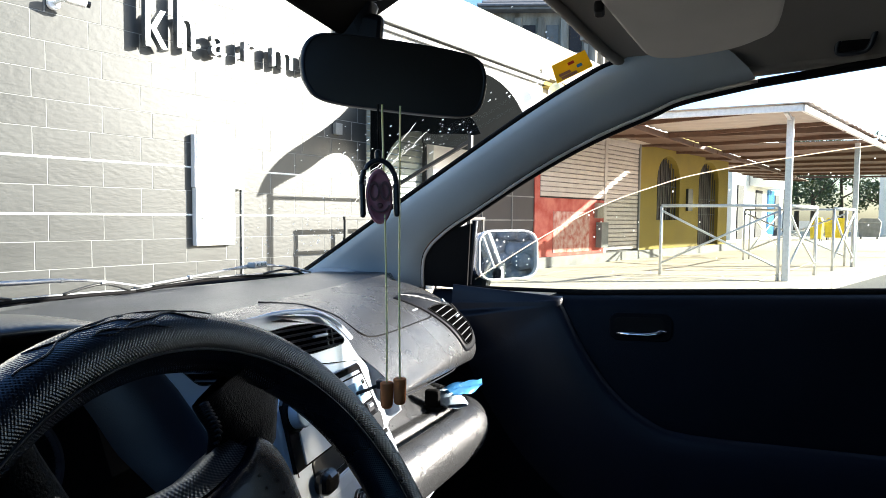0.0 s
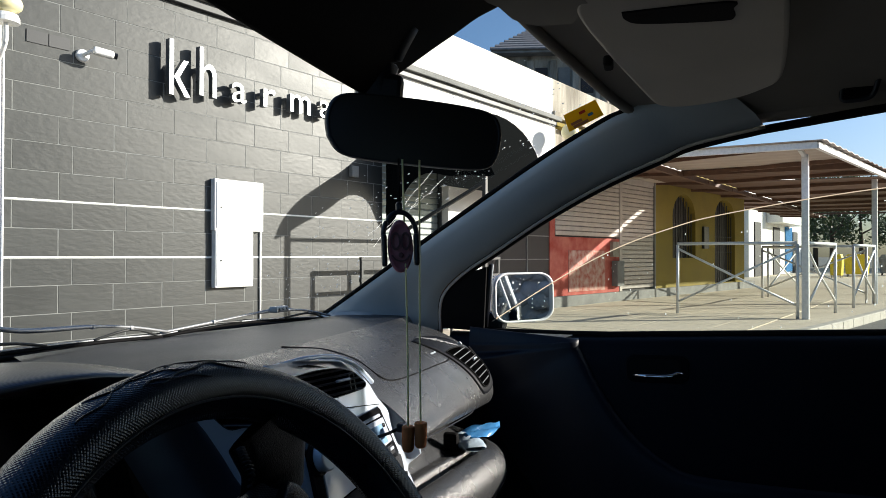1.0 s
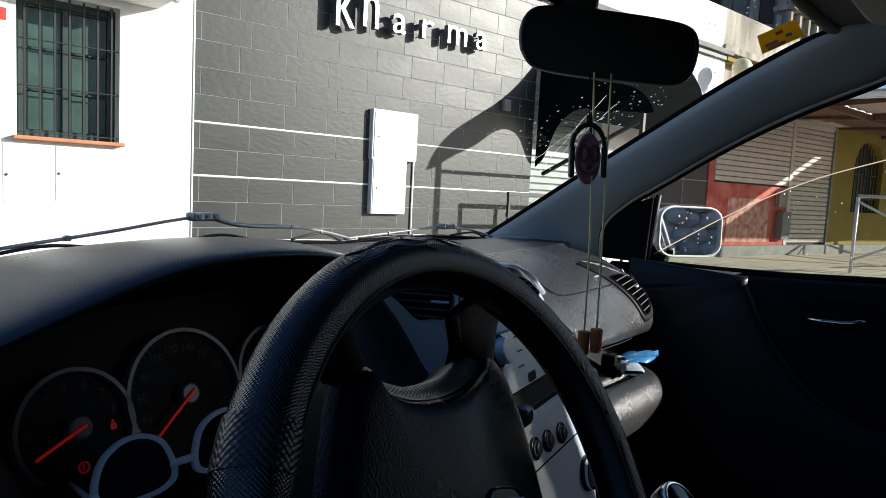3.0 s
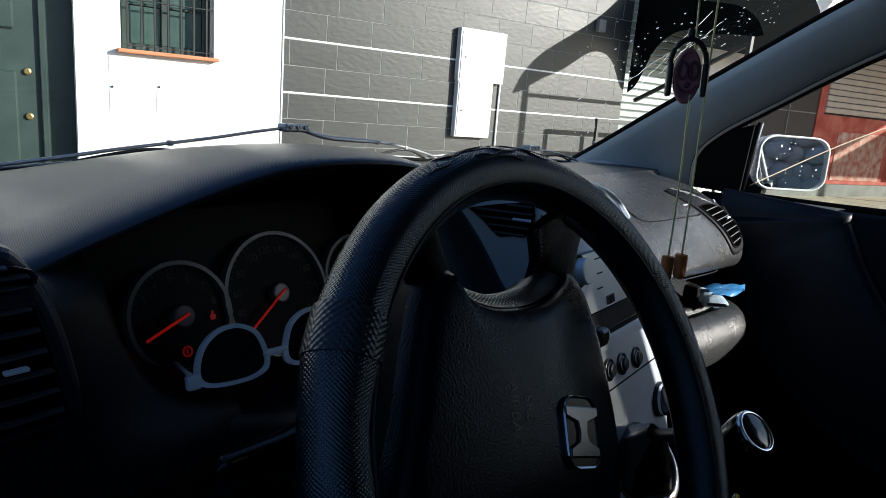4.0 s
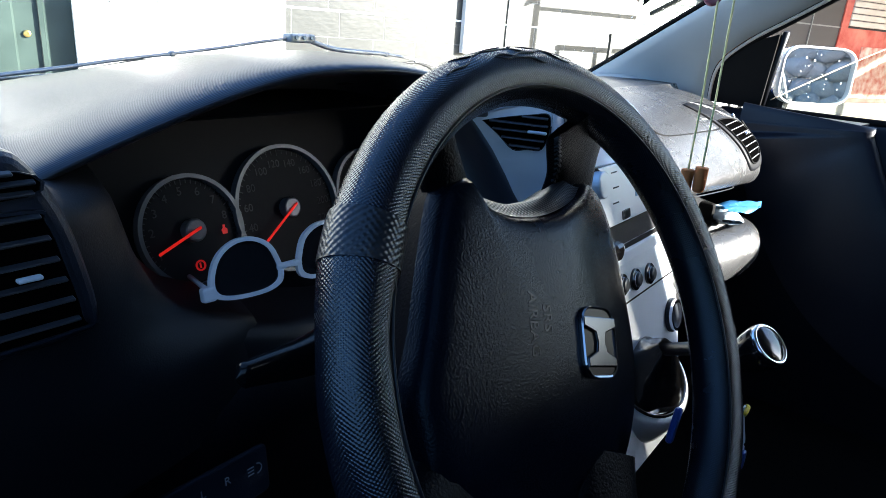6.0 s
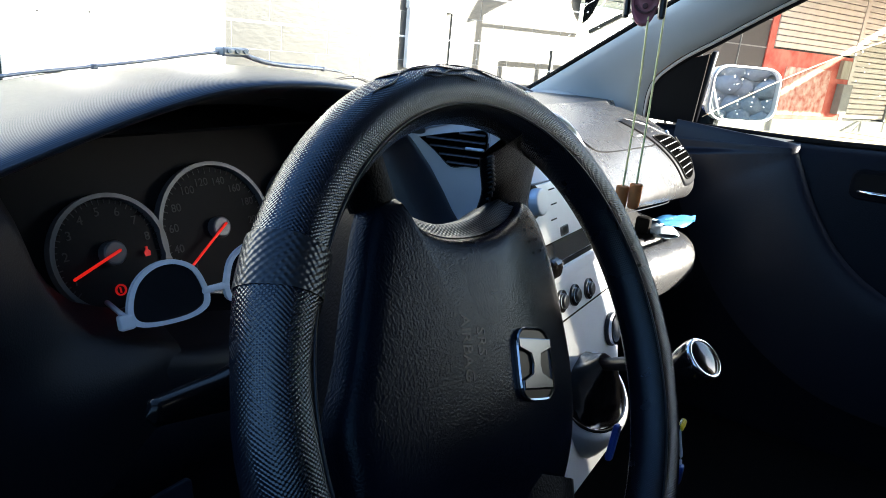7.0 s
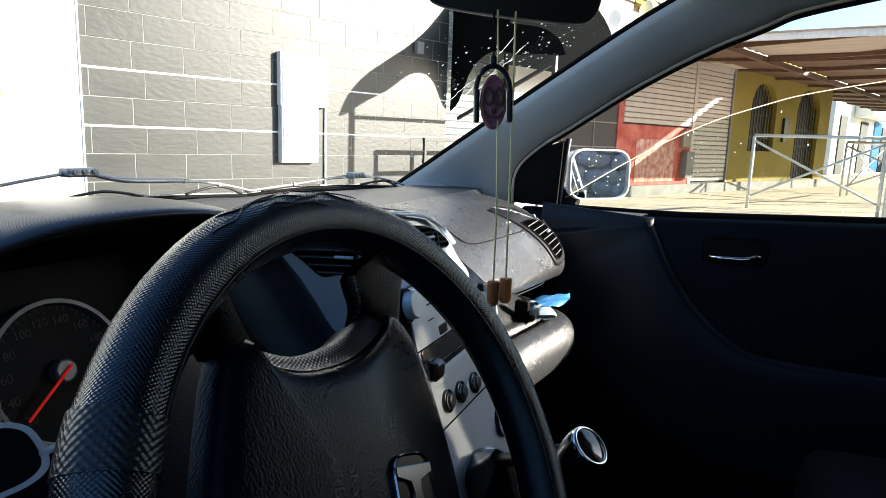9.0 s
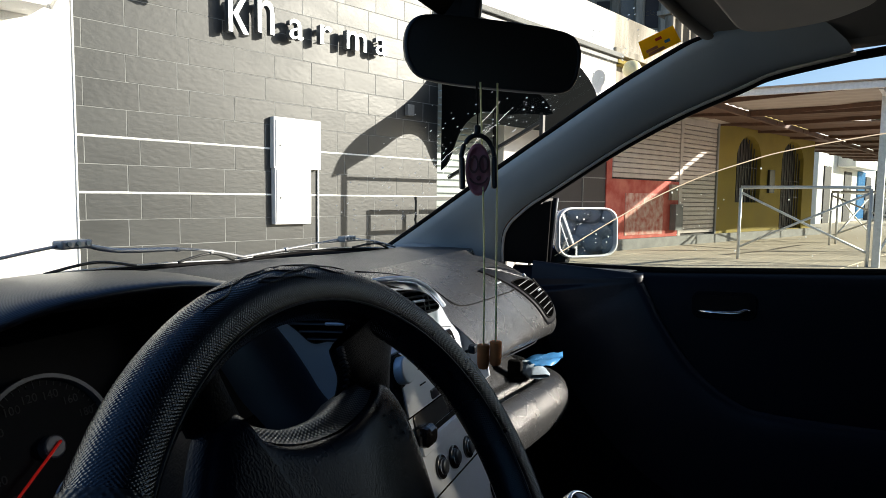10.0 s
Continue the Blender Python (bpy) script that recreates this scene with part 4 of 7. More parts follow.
# passenger side: top pad and bulging front, cut along the centre panel
def along(table, v):
    """Straight-line value between the pairs of a short table."""
    if v <= table[0][0]:
        return table[0][1]
    for (a, p), (b, q) in zip(table, table[1:]):
        if v <= b:
            return p + (q - p) * (v - a) / (b - a)
    return table[-1][1]


PANEL_RIGHT = [(0.46, 0.13), (0.50, 0.150), (0.62, 0.160), (0.70, 0.152), (0.724, 0.144), (0.755, 0.132), (0.794, 0.118), (0.816, 0.108), (0.84, 0.096), (0.865, 0.080), (0.885, 0.055), (0.898, 0.032), (0.907, 0.012), (0.911, -0.010), (0.9125, -0.045)]


def left_edge(z):
    """Where the centre panel ends at that height."""
    return along(PANEL_RIGHT, z) - 0.004 if z < 0.880 else max(-0.12, 0.060 - 13.0 * (z - 0.880))


rows = []
for i in range(34):
    u = i / 33
    row = []
    for base in spline([(0.0, 0.884, 1), (0.66, 0.893, 0), (0.50, 0.894, 0), (0.415, 0.884, 0), (0.355, 0.860, 0), (0.308, 0.824, 0), (0.282, 0.787, 0), (0.280, 0.763, 0), (0.30, 0.747, 0), (0.36, 0.738, 0)], 5):
        xl = left_edge(base.y) if base.x < 0.5 else -0.12
        x = xl + (0.672 - xl) * u
        y = base.x + base.z * yb(x) + (end_round(x) if base.x < 0.45 and base.z < 0.5 else 0)
        rise = (0.024 - 0.09 * (x - 0.16)) * min(1, max(0, (0.80 - base.y) / 0.045)) * (base.x < 0.45 and base.z < 0.5)
        row.append((x, y, base.y + rise - 0.035 * max(0, (x - 0.535) / 0.14) ** 2 * (base.x < 0.5 and base.z < 0.5)))
    rows.append(row)
sheet("top_pad", [r[:11] for r in rows], M_DASHTOP, dashboard)
airbag_panel = sheet("airbag_panel", [r[10:] for r in rows], M_DASH, dashboard, "grained panel over the passenger airbag")
tube("airbag_seam", [p + Vector((0, -0.0005, 0.0008)) for p in spline([(0.144, 0.506, 0.894), (0.17, 0.46, 0.890), (0.169, 0.43, 0.886), (0.166, 0.396, 0.877), (0.157, 0.372, 0.867), (0.152, 0.352, 0.857), (0.168, 0.342, 0.850), (0.222, 0.337, 0.846), (0.343, 0.333, 0.843), (0.41, 0.331, 0.842), (0.434, 0.337, 0.847), (0.437, 0.355, 0.859)], 5)], 0.0017, M_MATT, dashboard)
# driver side top pad
rows = [[(x, y, 0.884 + 0.006 * math.sin(math.pi * (y - 0.54) / (yb(x) - 0.54))) for y in [0.54 + (yb(x) - 0.54) * k / 8 for k in range(9)]] for x in [-0.83 + 0.72 * i / 20 for i in range(21)]]
sheet("top_pad", rows, M_DASHTOP, dashboard)
# instrument brow
lip = spline([(-0.665, 0.47, 0.835), (-0.60, 0.452, 0.868), (-0.55, 0.446, 0.888), (-0.50, 0.441, 0.906), (-0.45, 0.435, 0.922), (-0.40, 0.428, 0.933), (-0.335, 0.421, 0.936), (-0.27, 0.418, 0.931), (-0.20, 0.425, 0.915), (-0.14, 0.44, 0.893), (-0.10, 0.46, 0.872)], 4)
rows = []
for p in lip:
    lift = 0.001 * math.exp(-((p.x + 0.33) / 0.28) ** 2)
    sec = spline([(p.x + 0.004, p.y + 0.10, p.z - 0.028), (p.x + 0.002, p.y + 0.03, p.z - 0.012), (p.x, p.y, p.z - 0.004), (p.x, p.y + 0.006, p.z + 0.004), (p.x - 0.004, p.y + 0.05, p.z + 0.008 + lift * 0.8), (p.x - 0.01, p.y + 0.11, max(p.z + 0.004 + lift, 0.886)), (p.x - 0.02, p.y + 0.22, max(p.z * 0.6 + 0.9 * 0.4 + lift * 0.5, 0.888)), (p.x - 0.03, min(p.y + 0.36, yb(p.x) - 0.01), 0.884)], 4)
    rows.append(sec)
sheet("instrument_brow", rows, M_BROW, dashboard, "finely ribbed instrument brow")
# lower dash body below cluster and behind everything
rows = []
for i in range(25):
    x = -0.83 + 0.80 * i / 24
    d = 0.03 * math.exp(-((x + 0.45) / 0.2) ** 2)
    prof = spline([(0.53, 0.735 - d * 0.2), (0.47, 0.725 - d), (0.43, 0.712 - d), (0.415, 0.68 - d), (0.43, 0.60), (0.47, 0.50), (0.52, 0.40)], 4)
    rows.append([(x, p.x, p.y) for p in [Vector((q[0], q[1], 0)) for q in prof]])
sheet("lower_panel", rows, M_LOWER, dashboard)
rim_x = lambda z: along([(0.66, -0.43), (0.70, -0.43), (0.731, -0.445), (0.742, -0.468), (0.757, -0.508), (0.768, -0.519), (0.782, -0.530), (0.811, -0.543), (0.851, -0.554), (0.864, -0.563), (0.872, -0.60)], z)
rows = []
for i in range(22):
    z = 0.66 + 0.212 * i / 21
    e = rim_x(z)
    rows.append([Vector((-0.835, 0.40, z)), Vector((-0.72, 0.398, z)), Vector((-0.63, 0.402, z))] + [Vector((-0.63, 0.402, z)).lerp(Vector((e, 0.448, z)), q) + Vector((0, -0.012 * math.sin(math.pi * q), 0)) for q in (0.2, 0.4, 0.6, 0.8, 0.93, 1.0)] + [Vector((e + 0.004, 0.456, z)), Vector((e + 0.02, 0.51, z + 0.003))])
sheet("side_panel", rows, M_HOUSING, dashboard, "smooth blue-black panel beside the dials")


# rounded lip under the dials
rows = []
for p in spline([(-0.490, 0.456, 0.750), (-0.478, 0.450, 0.740), (-0.466, 0.448, 0.734), (-0.447, 0.448, 0.727), (-0.417, 0.448, 0.718), (-0.377, 0.448, 0.711), (-0.330, 0.449, 0.709), (-0.27, 0.45, 0.714), (-0.22, 0.452, 0.73)], 4):
    rows.append([p + Vector((0.006, 0.060, 0.008)), p + Vector((0.002, 0.008, 0.001)), p, p + Vector((-0.002, -0.006, -0.004)), p + Vector((-0.004, -0.010, -0.012)), p + Vector((-0.006, -0.012, -0.03)), p + Vector((-0.01, -0.008, -0.08))])
sheet("cluster_lip", rows, M_HOUSING, dashboard, "smooth blue-black lip below the dials")


pod = [(-0.83, 0.90), (-0.68, 0.906), (-0.636, 0.903), (-0.621, 0.894), (-0.607, 0.868), (-0.598, 0.834), (-0.594, 0.804), (-0.602, 0.793), (-0.66, 0.791), (-0.83, 0.789)]
part("vent_pod", prism([(p.x, p.y) for p in spline([(*p, 0) for p in pod], 4)][::-1], 0.16, Matrix(((1, 0, 0, 0), (0, 0, -1, 0.547), (0, 1, 0, 0), (0, 0, 0, 1))), 0.009, 4), M_POD, dashboard, "rounded side vent housing")

# switch panel low on the driver side
swm = facing((-0.540, 0.418, 0.610), (0, -1, 0.12))
sw = part("switch_panel", prism(rounded(0.16, 0.045, 0.006), 0.006, swm, 0.002), M_POD, dashboard)
for word, dx in (("L", 0.018), ("R", 0.040)):
    me = letters(word, 0.010, swm @ Matrix.Translation((dx, 0.004, 0.0062)), 0.0002)
    me.materials.clear()
    finish("switch_mark", me, M_SWMARK, sw)
annulus("switch_mark", 0.004, 0.005, 0.0004, swm @ Matrix.Translation((0.068, 0.004, 0.0062)), M_SWMARK, sw, n=20, a0=-90, a1=90)
for k in range(3):
    part("switch_mark", rbox(0.006, 0.001, 0.0004, 0, 1, (0, 0, 0), swm @ Matrix.Translation((0.062, 0.001 + 0.003 * k, 0.0062))), M_SWMARK, sw)
    part("switch_mark", rbox(0.010, 0.001, 0.0004, 0, 1, (0, 0, 0), swm @ Matrix.Translation((-0.012, 0.001 + 0.003 * k, 0.0062))), M_SWMARK, sw)

# instrument cluster
cluster = thing("instrument_cluster", "dark instrument cluster with grey ringed dials and lit red needles", "instrument cluster")
CN = Vector((0.0, -1.0, 0.35))
part("face_plate", prism([(-0.23, -0.075), (0.23, -0.075), (0.23, 0.088), (-0.23, 0.088)], 0.006, facing((-0.34, 0.552, 0.79), CN)), M_DIAL, cluster)


def dial(cx, cz, r, needle_deg, figures):
    """One gauge: ring, hub, needle and figures."""
    cy = 0.548 + (cz - 0.79) * 0.35
    m = facing((cx, cy - 0.006, cz), CN)
    g = part("gauge", disc(r - 0.004, 0.003, 40, m), M_DIAL, cluster)
    annulus("ring", r - 0.0025, r + 0.0012, 0.009, m, M_RING, g, "pale grey ring")
    part("hub_cap", disc(0.0105, 0.009, 24, m @ Matrix.Translation((0, 0, 0.003)), 0.002), M_RING, g)
    a = radians(needle_deg)
    part("needle", rbox(0.0026, r * 0.95, 0.002, 0.0008, 1, (0, 0, 0), m @ Matrix.Rotation(a, 4, "Z") @ Matrix.Translation((0, r * 0.38, 0.0135))), M_NEEDLE, g, "lit red needle")
    for word, deg in figures:
        b = radians(deg)
        me = letters(word, 0.0105, m @ Matrix.Translation((r * 0.74 * math.sin(b), r * 0.74 * math.cos(b) - 0.004, 0.0036)), 0.0002)
        me.materials.clear()
        finish("figure", me, M_DIALTXT, g)
    for k in range(41):
        b = radians(-130 + 260 * k / 40)
        part("tick", rbox(0.0008, 0.004 if k % 5 else 0.007, 0.0004, 0, 1, (0, 0, 0), m @ Matrix.Rotation(-b, 4, "Z") @ Matrix.Translation((0, r * 0.90, 0.0036))), M_DIALTXT, g)


dial(-0.3345, 0.7865, 0.0632, 124, [("20", -130), ("40", -104), ("60", -80), ("80", -56), ("100", -30), ("120", -8), ("140", 16), ("160", 40), ("180", 64), ("200", 88), ("220", 110), ("240", 130)])
dial(-0.4435, 0.7845, 0.0495, 110, [("1", -115), ("2", -82), ("3", -55), ("4", -30), ("5", -5), ("6", 22), ("7", 48), ("8", 76)])
dial(-0.2195, 0.785, 0.050, 200, [])
mw = facing((-0.4140, 0.532, 0.782), CN) @ Matrix.Diagonal((0.65, 0.65, 1, 1))
part("belt_symbol", prism([(-0.003, -0.006), (0.004, -0.006), (0.005, 0), (0.002, 0.003), (0.002, 0.007), (-0.001, 0.007), (-0.001, 0.003), (-0.004, 0)], 0.001, mw), M_WARN, cluster, "lit red belt symbol")
mw = facing((-0.4440, 0.5245, 0.7565), CN)
annulus("brake_symbol", 0.0035, 0.005, 0.001, mw, M_WARN, cluster, "lit red brake symbol", n=20)
part("brake_symbol", rbox(0.0012, 0.005, 0.001, 0, 1, (0, 0, 0), mw), M_WARN, cluster)

# sunglasses lying in the cluster
glasses = thing("sunglasses", "white framed sunglasses propped in front of the dials", "sunglasses")
GM = facing((-0.413, 0.445, 0.779), (-0.10, -1, 0.22), (0.04, 0, 1)) @ Matrix.Rotation(math.pi + radians(3), 4, "Z") @ Matrix.Diagonal((1.14, 0.98, 1, 1))


def lens_outline(sign, grow=0.0):
    pts = [(0.010, 0.006), (0.012, 0.016), (0.024, 0.021), (0.046, 0.020), (0.058, 0.015), (0.060, 0.004), (0.054, -0.012), (0.042, -0.021), (0.028, -0.021), (0.016, -0.012)]
    c = Vector((0.036, 0.0))
    loop = spline([(*p, 0) for p in pts + pts[:1]], 4)[:-1]
    return [((c.x + (p.x - c.x) * (1 + grow)) * sign, (c.y + (p.y - c.y) * (1 + grow))) for p in loop]


for s in (-1, 1):
    o, i_ = lens_outline(s, 0.16), lens_outline(s)
    rows = [[GM @ Vector((a[0], a[1], 0)), GM @ Vector((a[0], a[1], 0.004)), GM @ Vector((b[0], b[1], 0.004)), GM @ Vector((b[0], b[1], 0))] for a, b in zip(o, i_)]
    sheet("rim", rows + rows[:1], M_WHITEPL, glasses, "white plastic rim", closed=True, smooth=False)
    part("lens", prism(lens_outline(s)[::s], 0.0015, GM @ Matrix.Translation((0, 0, 0.001))), M_LENS, glasses, "dark lens")
    hinge = GM @ Vector((s * 0.064, 0.012, 0))
    part("end_piece", rbox(0.010, 0.012, 0.008, 0.002, 2, (0, 0, 0), GM @ Matrix.Translation((s * 0.065, 0.014, 0.001))), M_WHITEPL, glasses)
    tube("temple", [hinge, hinge + Vector((0.004 * s, 0.015, -0.001)), hinge + Vector((0.012 * s, 0.045, -0.004))], [0.003, 0.002, 0.002], M_WHITEPL, glasses)
part("bridge", rbox(0.022, 0.006, 0.005, 0.002, 2, (0, 0, 0), GM @ Matrix.Translation((0, 0.006, 0.002))), M_WHITEPL, glasses)
part("rivet", disc(0.003, 0.001, 12, GM @ Matrix.Translation((-0.065, 0.012, 0.005))), M_CHROME, glasses)

# steering wheel, turned a quarter to the right
wheel = thing("steering_wheel", "black steering wheel with a stitched woven cover, turned a quarter", "steering wheel")
WC = Vector((-0.385, 0.181, 0.783))
WN = Vector((-0.0931, -0.8861, 0.4540))
WM = facing(WC, WN)
RIM, TUBE = 0.1835, 0.0185
rows = []
NA, NB = 96, 16
for i in range(NA + 1):
    a = 2 * math.pi * i / NA
    row = []
    for j in range(NB):
        b = 2 * math.pi * j / NB
        thick = TUBE * (1 + 0.10 * math.exp(-((a - 2.60) / 0.10) ** 2) - 0.05 * math.exp(-((a - 2.85) / 0.05) ** 2))
        r = RIM + thick * math.cos(b)
        row.append(WM @ Vector((r * math.cos(a), r * math.sin(a), thick * 1.05 * math.sin(b))))
    rows.append(row)
sheet("rim", rows, M_WHEEL, wheel, "woven leatherette rim cover", closed=True)
for off, rr in ((2.2, 0.0008),):
    tube("seam", [WM @ Vector(((RIM + TUBE * 1.01 * math.cos(off)) * math.cos(a), (RIM + TUBE * 1.01 * math.cos(off)) * math.sin(a), TUBE * 1.06 * math.sin(off))) for a in [2 * math.pi * k / 120 for k in range(120)]], rr, M_BLACK, wheel, closed=True, n=6)
rows = []
for i in range(13):
    a = 2.51 + 0.13 * i / 12
    rows.append([WM @ Vector(((RIM + (TUBE * 1.07 + 0.0007) * math.cos(b)) * math.cos(a), (RIM + (TUBE * 1.07 + 0.0007) * math.cos(b)) * math.sin(a), (TUBE * 1.07 + 0.0007) * 1.05 * math.sin(b))) for b in [2 * math.pi * j / 24 for j in range(24)]])
sheet("cover_joint", rows, M_WRAP, wheel, "coarser overlapping joint of the cover", closed=True)
# crest of creased cover on top
for k, (a0, a1, o) in enumerate(((1.30, 1.98, 0.75), (1.34, 1.75, 1.00), (1.42, 1.9, 0.45), (1.5, 1.75, 1.2), (1.36, 1.62, 0.25))):
    tube("cover_crease", [WM @ Vector(((RIM + TUBE * math.cos(o + 0.16 * math.sin(17 * (a + k)) + 0.07 * math.sin(41 * a + k))) * math.cos(a), (RIM + TUBE * math.cos(o + 0.16 * math.sin(17 * (a + k)) + 0.07 * math.sin(41 * a + k))) * math.sin(a), TUBE * 1.05 * math.sin(o + 0.16 * math.sin(17 * (a + k)) + 0.07 * math.sin(41 * a + k)))) for a in [a0 + (a1 - a0) * j / 40 for j in range(41)]], 0.0005, M_WHEEL, wheel, n=6)

# padded hub in wheel coordinates: x across, y up, z to the driver
def sunk(x, y, z, most=None):
    """The hub's passenger side falls back from the rim and widens as it does."""
    d = 0.29 * (math.hypot(x - 0.024, 0.012) + x - 0.024) if most is None else most
    return Vector((x + d * (x + 0.33) / 0.253, y + d * (y - 0.09) / 0.253, z - d))


hub_loop = [(-0.064, 0.128), (-0.057, 0.113), (-0.040, 0.101), (-0.015, 0.094), (0.020, 0.092), (0.049, 0.100), (0.067, 0.108), (0.078, 0.092), (0.080, 0.060), (0.076, 0.025), (0.067, -0.025), (0.055, -0.080), (0.035, -0.112), (-0.02, -0.120), (-0.075, -0.108), (-0.126, -0.080), (-0.150, -0.042), (-0.149, 0.0), (-0.146, 0.020), (-0.128, 0.048), (-0.107, 0.086), (-0.084, 0.122)]
loop = spline([(*p, 0) for p in hub_loop + hub_loop[:1]], 4)[:-1]
cx, cy = -0.03, 0.0
rows = []
for k, s in enumerate((1, 1, 1, 0.985, 0.965, 0.94, 0.90, 0.84, 0.76, 0.66, 0.55, 0.44, 0.32, 0.2, 0.09, 0.0)):
    z = (-0.055, -0.026, -0.018)[k] if k < 3 else -0.016 + 0.0155 * (1 - s ** 30) + 0.0030 * (1 - s * s)
    ring = []
    for p in loop:
        d = Vector((p.x - cx, p.y - cy, 0))
        e = d.normalized() * 0.105
        w = min(1.0, max(0, 0.94 - s) * 1.3)
        px, py = cx + (d.x * (1 - w) + e.x * w) * s, cy + (d.y * (1 - w) + e.y * w) * s
        ring.append(WM @ sunk(px, py, z - 2.3 * max(0, 0.0 - py) ** 2))
    rows.append(ring)
pad = sheet("horn_pad", rows[2:], M_LEATHER, wheel, "grained leather look horn pad", closed=True)
sheet("hub_shell", rows[:3], M_LOWER, wheel, "smooth black side of the hub", closed=True)
# sloping crescent above the pad
rows = []
for lo, hi in zip(spline([(-0.060, 0.120, 0), (-0.052, 0.109, 0), (-0.025, 0.097, 0), (0.010, 0.093, 0), (0.042, 0.098, 0), (0.056, 0.106, 0)], 4), spline([(-0.054, 0.127, 0), (-0.043, 0.1155, 0), (-0.017, 0.1045, 0), (0.014, 0.1025, 0), (0.041, 0.107, 0), (0.056, 0.112, 0)], 4)):
    rows.append([WM @ sunk(lo.x, lo.y - 0.002, -0.009), WM @ sunk(lo.x, lo.y, -0.013), WM @ sunk((lo.x + hi.x) / 2, (lo.y + hi.y) / 2, -0.017), WM @ sunk(hi.x, hi.y, -0.020), WM @ sunk(hi.x, hi.y + 0.002, -0.028), WM @ sunk(hi.x, hi.y - 0.004, -0.06)])
sheet("pad_lip", rows, M_WRAP, wheel, "smooth crescent lip")
# spokes
for name_, pts, w0 in (("spoke", [(0.054, 0.085, -0.034), (0.066, 0.110, -0.026), (0.076, 0.130, -0.016), (0.076, 0.146, -0.009), (0.074, 0.154, -0.006)], 0.050), ("spoke", [(0.02, -0.08, -0.025), (0.0, -0.12, -0.018), (-0.01, -0.175, 0)], 0.034), ("spoke", [(-0.12, -0.035, -0.02), (-0.148, -0.045, -0.010), (-0.172, -0.055, 0)], 0.030), ("spoke", [(-0.056, 0.100, -0.030), (-0.068, 0.124, -0.020), (-0.080, 0.148, -0.009), (-0.088, 0.164, 0)], 0.016)):
    path = spline([tuple(sunk(*p, (0.036, 0.034, 0.025, 0.009, 0)[k] if p[0] > 0.03 else 0)) for k, p in enumerate(pts)], 5)
    sp = []
    for i, p in enumerate(path):
        d = (path[min(i + 1, len(path) - 1)] - path[max(i - 1, 0)])
        nrm = Vector((0.95, 0.30, 0)) if pts[0][0] > 0.03 else Vector((-d.y, d.x, 0)).normalized()
        w = w0 * (1.0 + 0.25 * abs(i / len(path) - 0.5)) * (1 - 0.25 * (i / len(path)) ** 3)
        sp.append([WM @ (p + nrm * (w * math.cos(b)) + Vector((0, 0, 0.014 * math.sin(b)))) for b in [2 * math.pi * k / 14 for k in range(14)]])
    sheet(name_, sp, M_SPOKE, wheel, closed=True)
    if pts[0][0] > 0.03:
        for k in range(1, len(sp) - 2):
            tube("stitch", [sp[k][6] + WN * 0.0008, sp[k + 1][6].lerp(sp[k + 1][7], 0.35) + WN * 0.0014, sp[k + 1][6].lerp(sp[k + 1][7], 0.6) + WN * 0.0004], 0.0011, M_POD, wheel, n=6)
part("column_cover", prism(rounded(0.13, 0.13, 0.04), 0.12, WM @ Matrix.Translation((-0.02, 0.0, -0.19)), 0.01), M_BLACK, wheel)
pad_tree = BVHTree.FromPolygons([v.co for v in pad.data.vertices], [tuple(f.vertices) for f in pad.data.polygons])


def on_pad(x, y, lift=0.0):
    """A pose on the pad's surface, its z axis out of it."""
    way = WM.to_3x3() @ Vector((0, 0, -1))
    at, out = pad_tree.ray_cast(WM @ Vector((x, y, 0.06)), way)[:2]
    out = (out if out.dot(way) < 0 else -out) - way * 1.5
    return facing(at + out.normalized() * lift, out)


# small dimples as flat matt discs, black to paint the shade in them
for k in range(8):
    q = sunk(0.047 + 0.010 * (k % 2) + 0.001 * (k // 2), 0.094 - 0.0085 * (k // 2), 0)
    part("dimple_shade", disc(0.0012, 0.0003, 12, on_pad(q.x, q.y, 0.0002)), M_MATT, wheel)
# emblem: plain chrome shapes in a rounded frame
EM = on_pad(0.0125, 0.0, 0.0006) @ Matrix.Rotation(radians(-19), 4, "Z")
emblem = part("emblem", prism(rounded(0.037, 0.045, 0.010), 0.002, EM), M_EMBLEM, wheel, "chrome framed emblem")
o, i_ = rounded(0.039, 0.0475, 0.012), rounded(0.0358, 0.0440, 0.0101)
rows = [[EM @ Vector((*a, 0)), EM @ Vector((*a, 0.0022)), EM @ Vector((a[0] * 0.975, a[1] * 0.975, 0.0034)), EM @ Vector((*b, 0.0028)), EM @ Vector((*b, 0))] for a, b in zip(o, i_)]
sheet("emblem_frame", rows + rows[:1], M_BADGEFRAME, emblem, closed=True, smooth=False)
part("emblem_bar", prism([(-0.019, 0.0165), (0.019, 0.0165), (0.019, 0.010), (0.006, 0.006), (0.0045, 0.0), (0.006, -0.006), (0.017, -0.0105), (0.017, -0.0165), (-0.017, -0.0165), (-0.017, -0.0105), (-0.006, -0.006), (-0.0045, 0.0), (-0.006, 0.006), (-0.019, 0.010)], 0.003, EM @ Matrix.Translation((0, 0, 0.001)), 0.0010), M_BADGE, emblem)
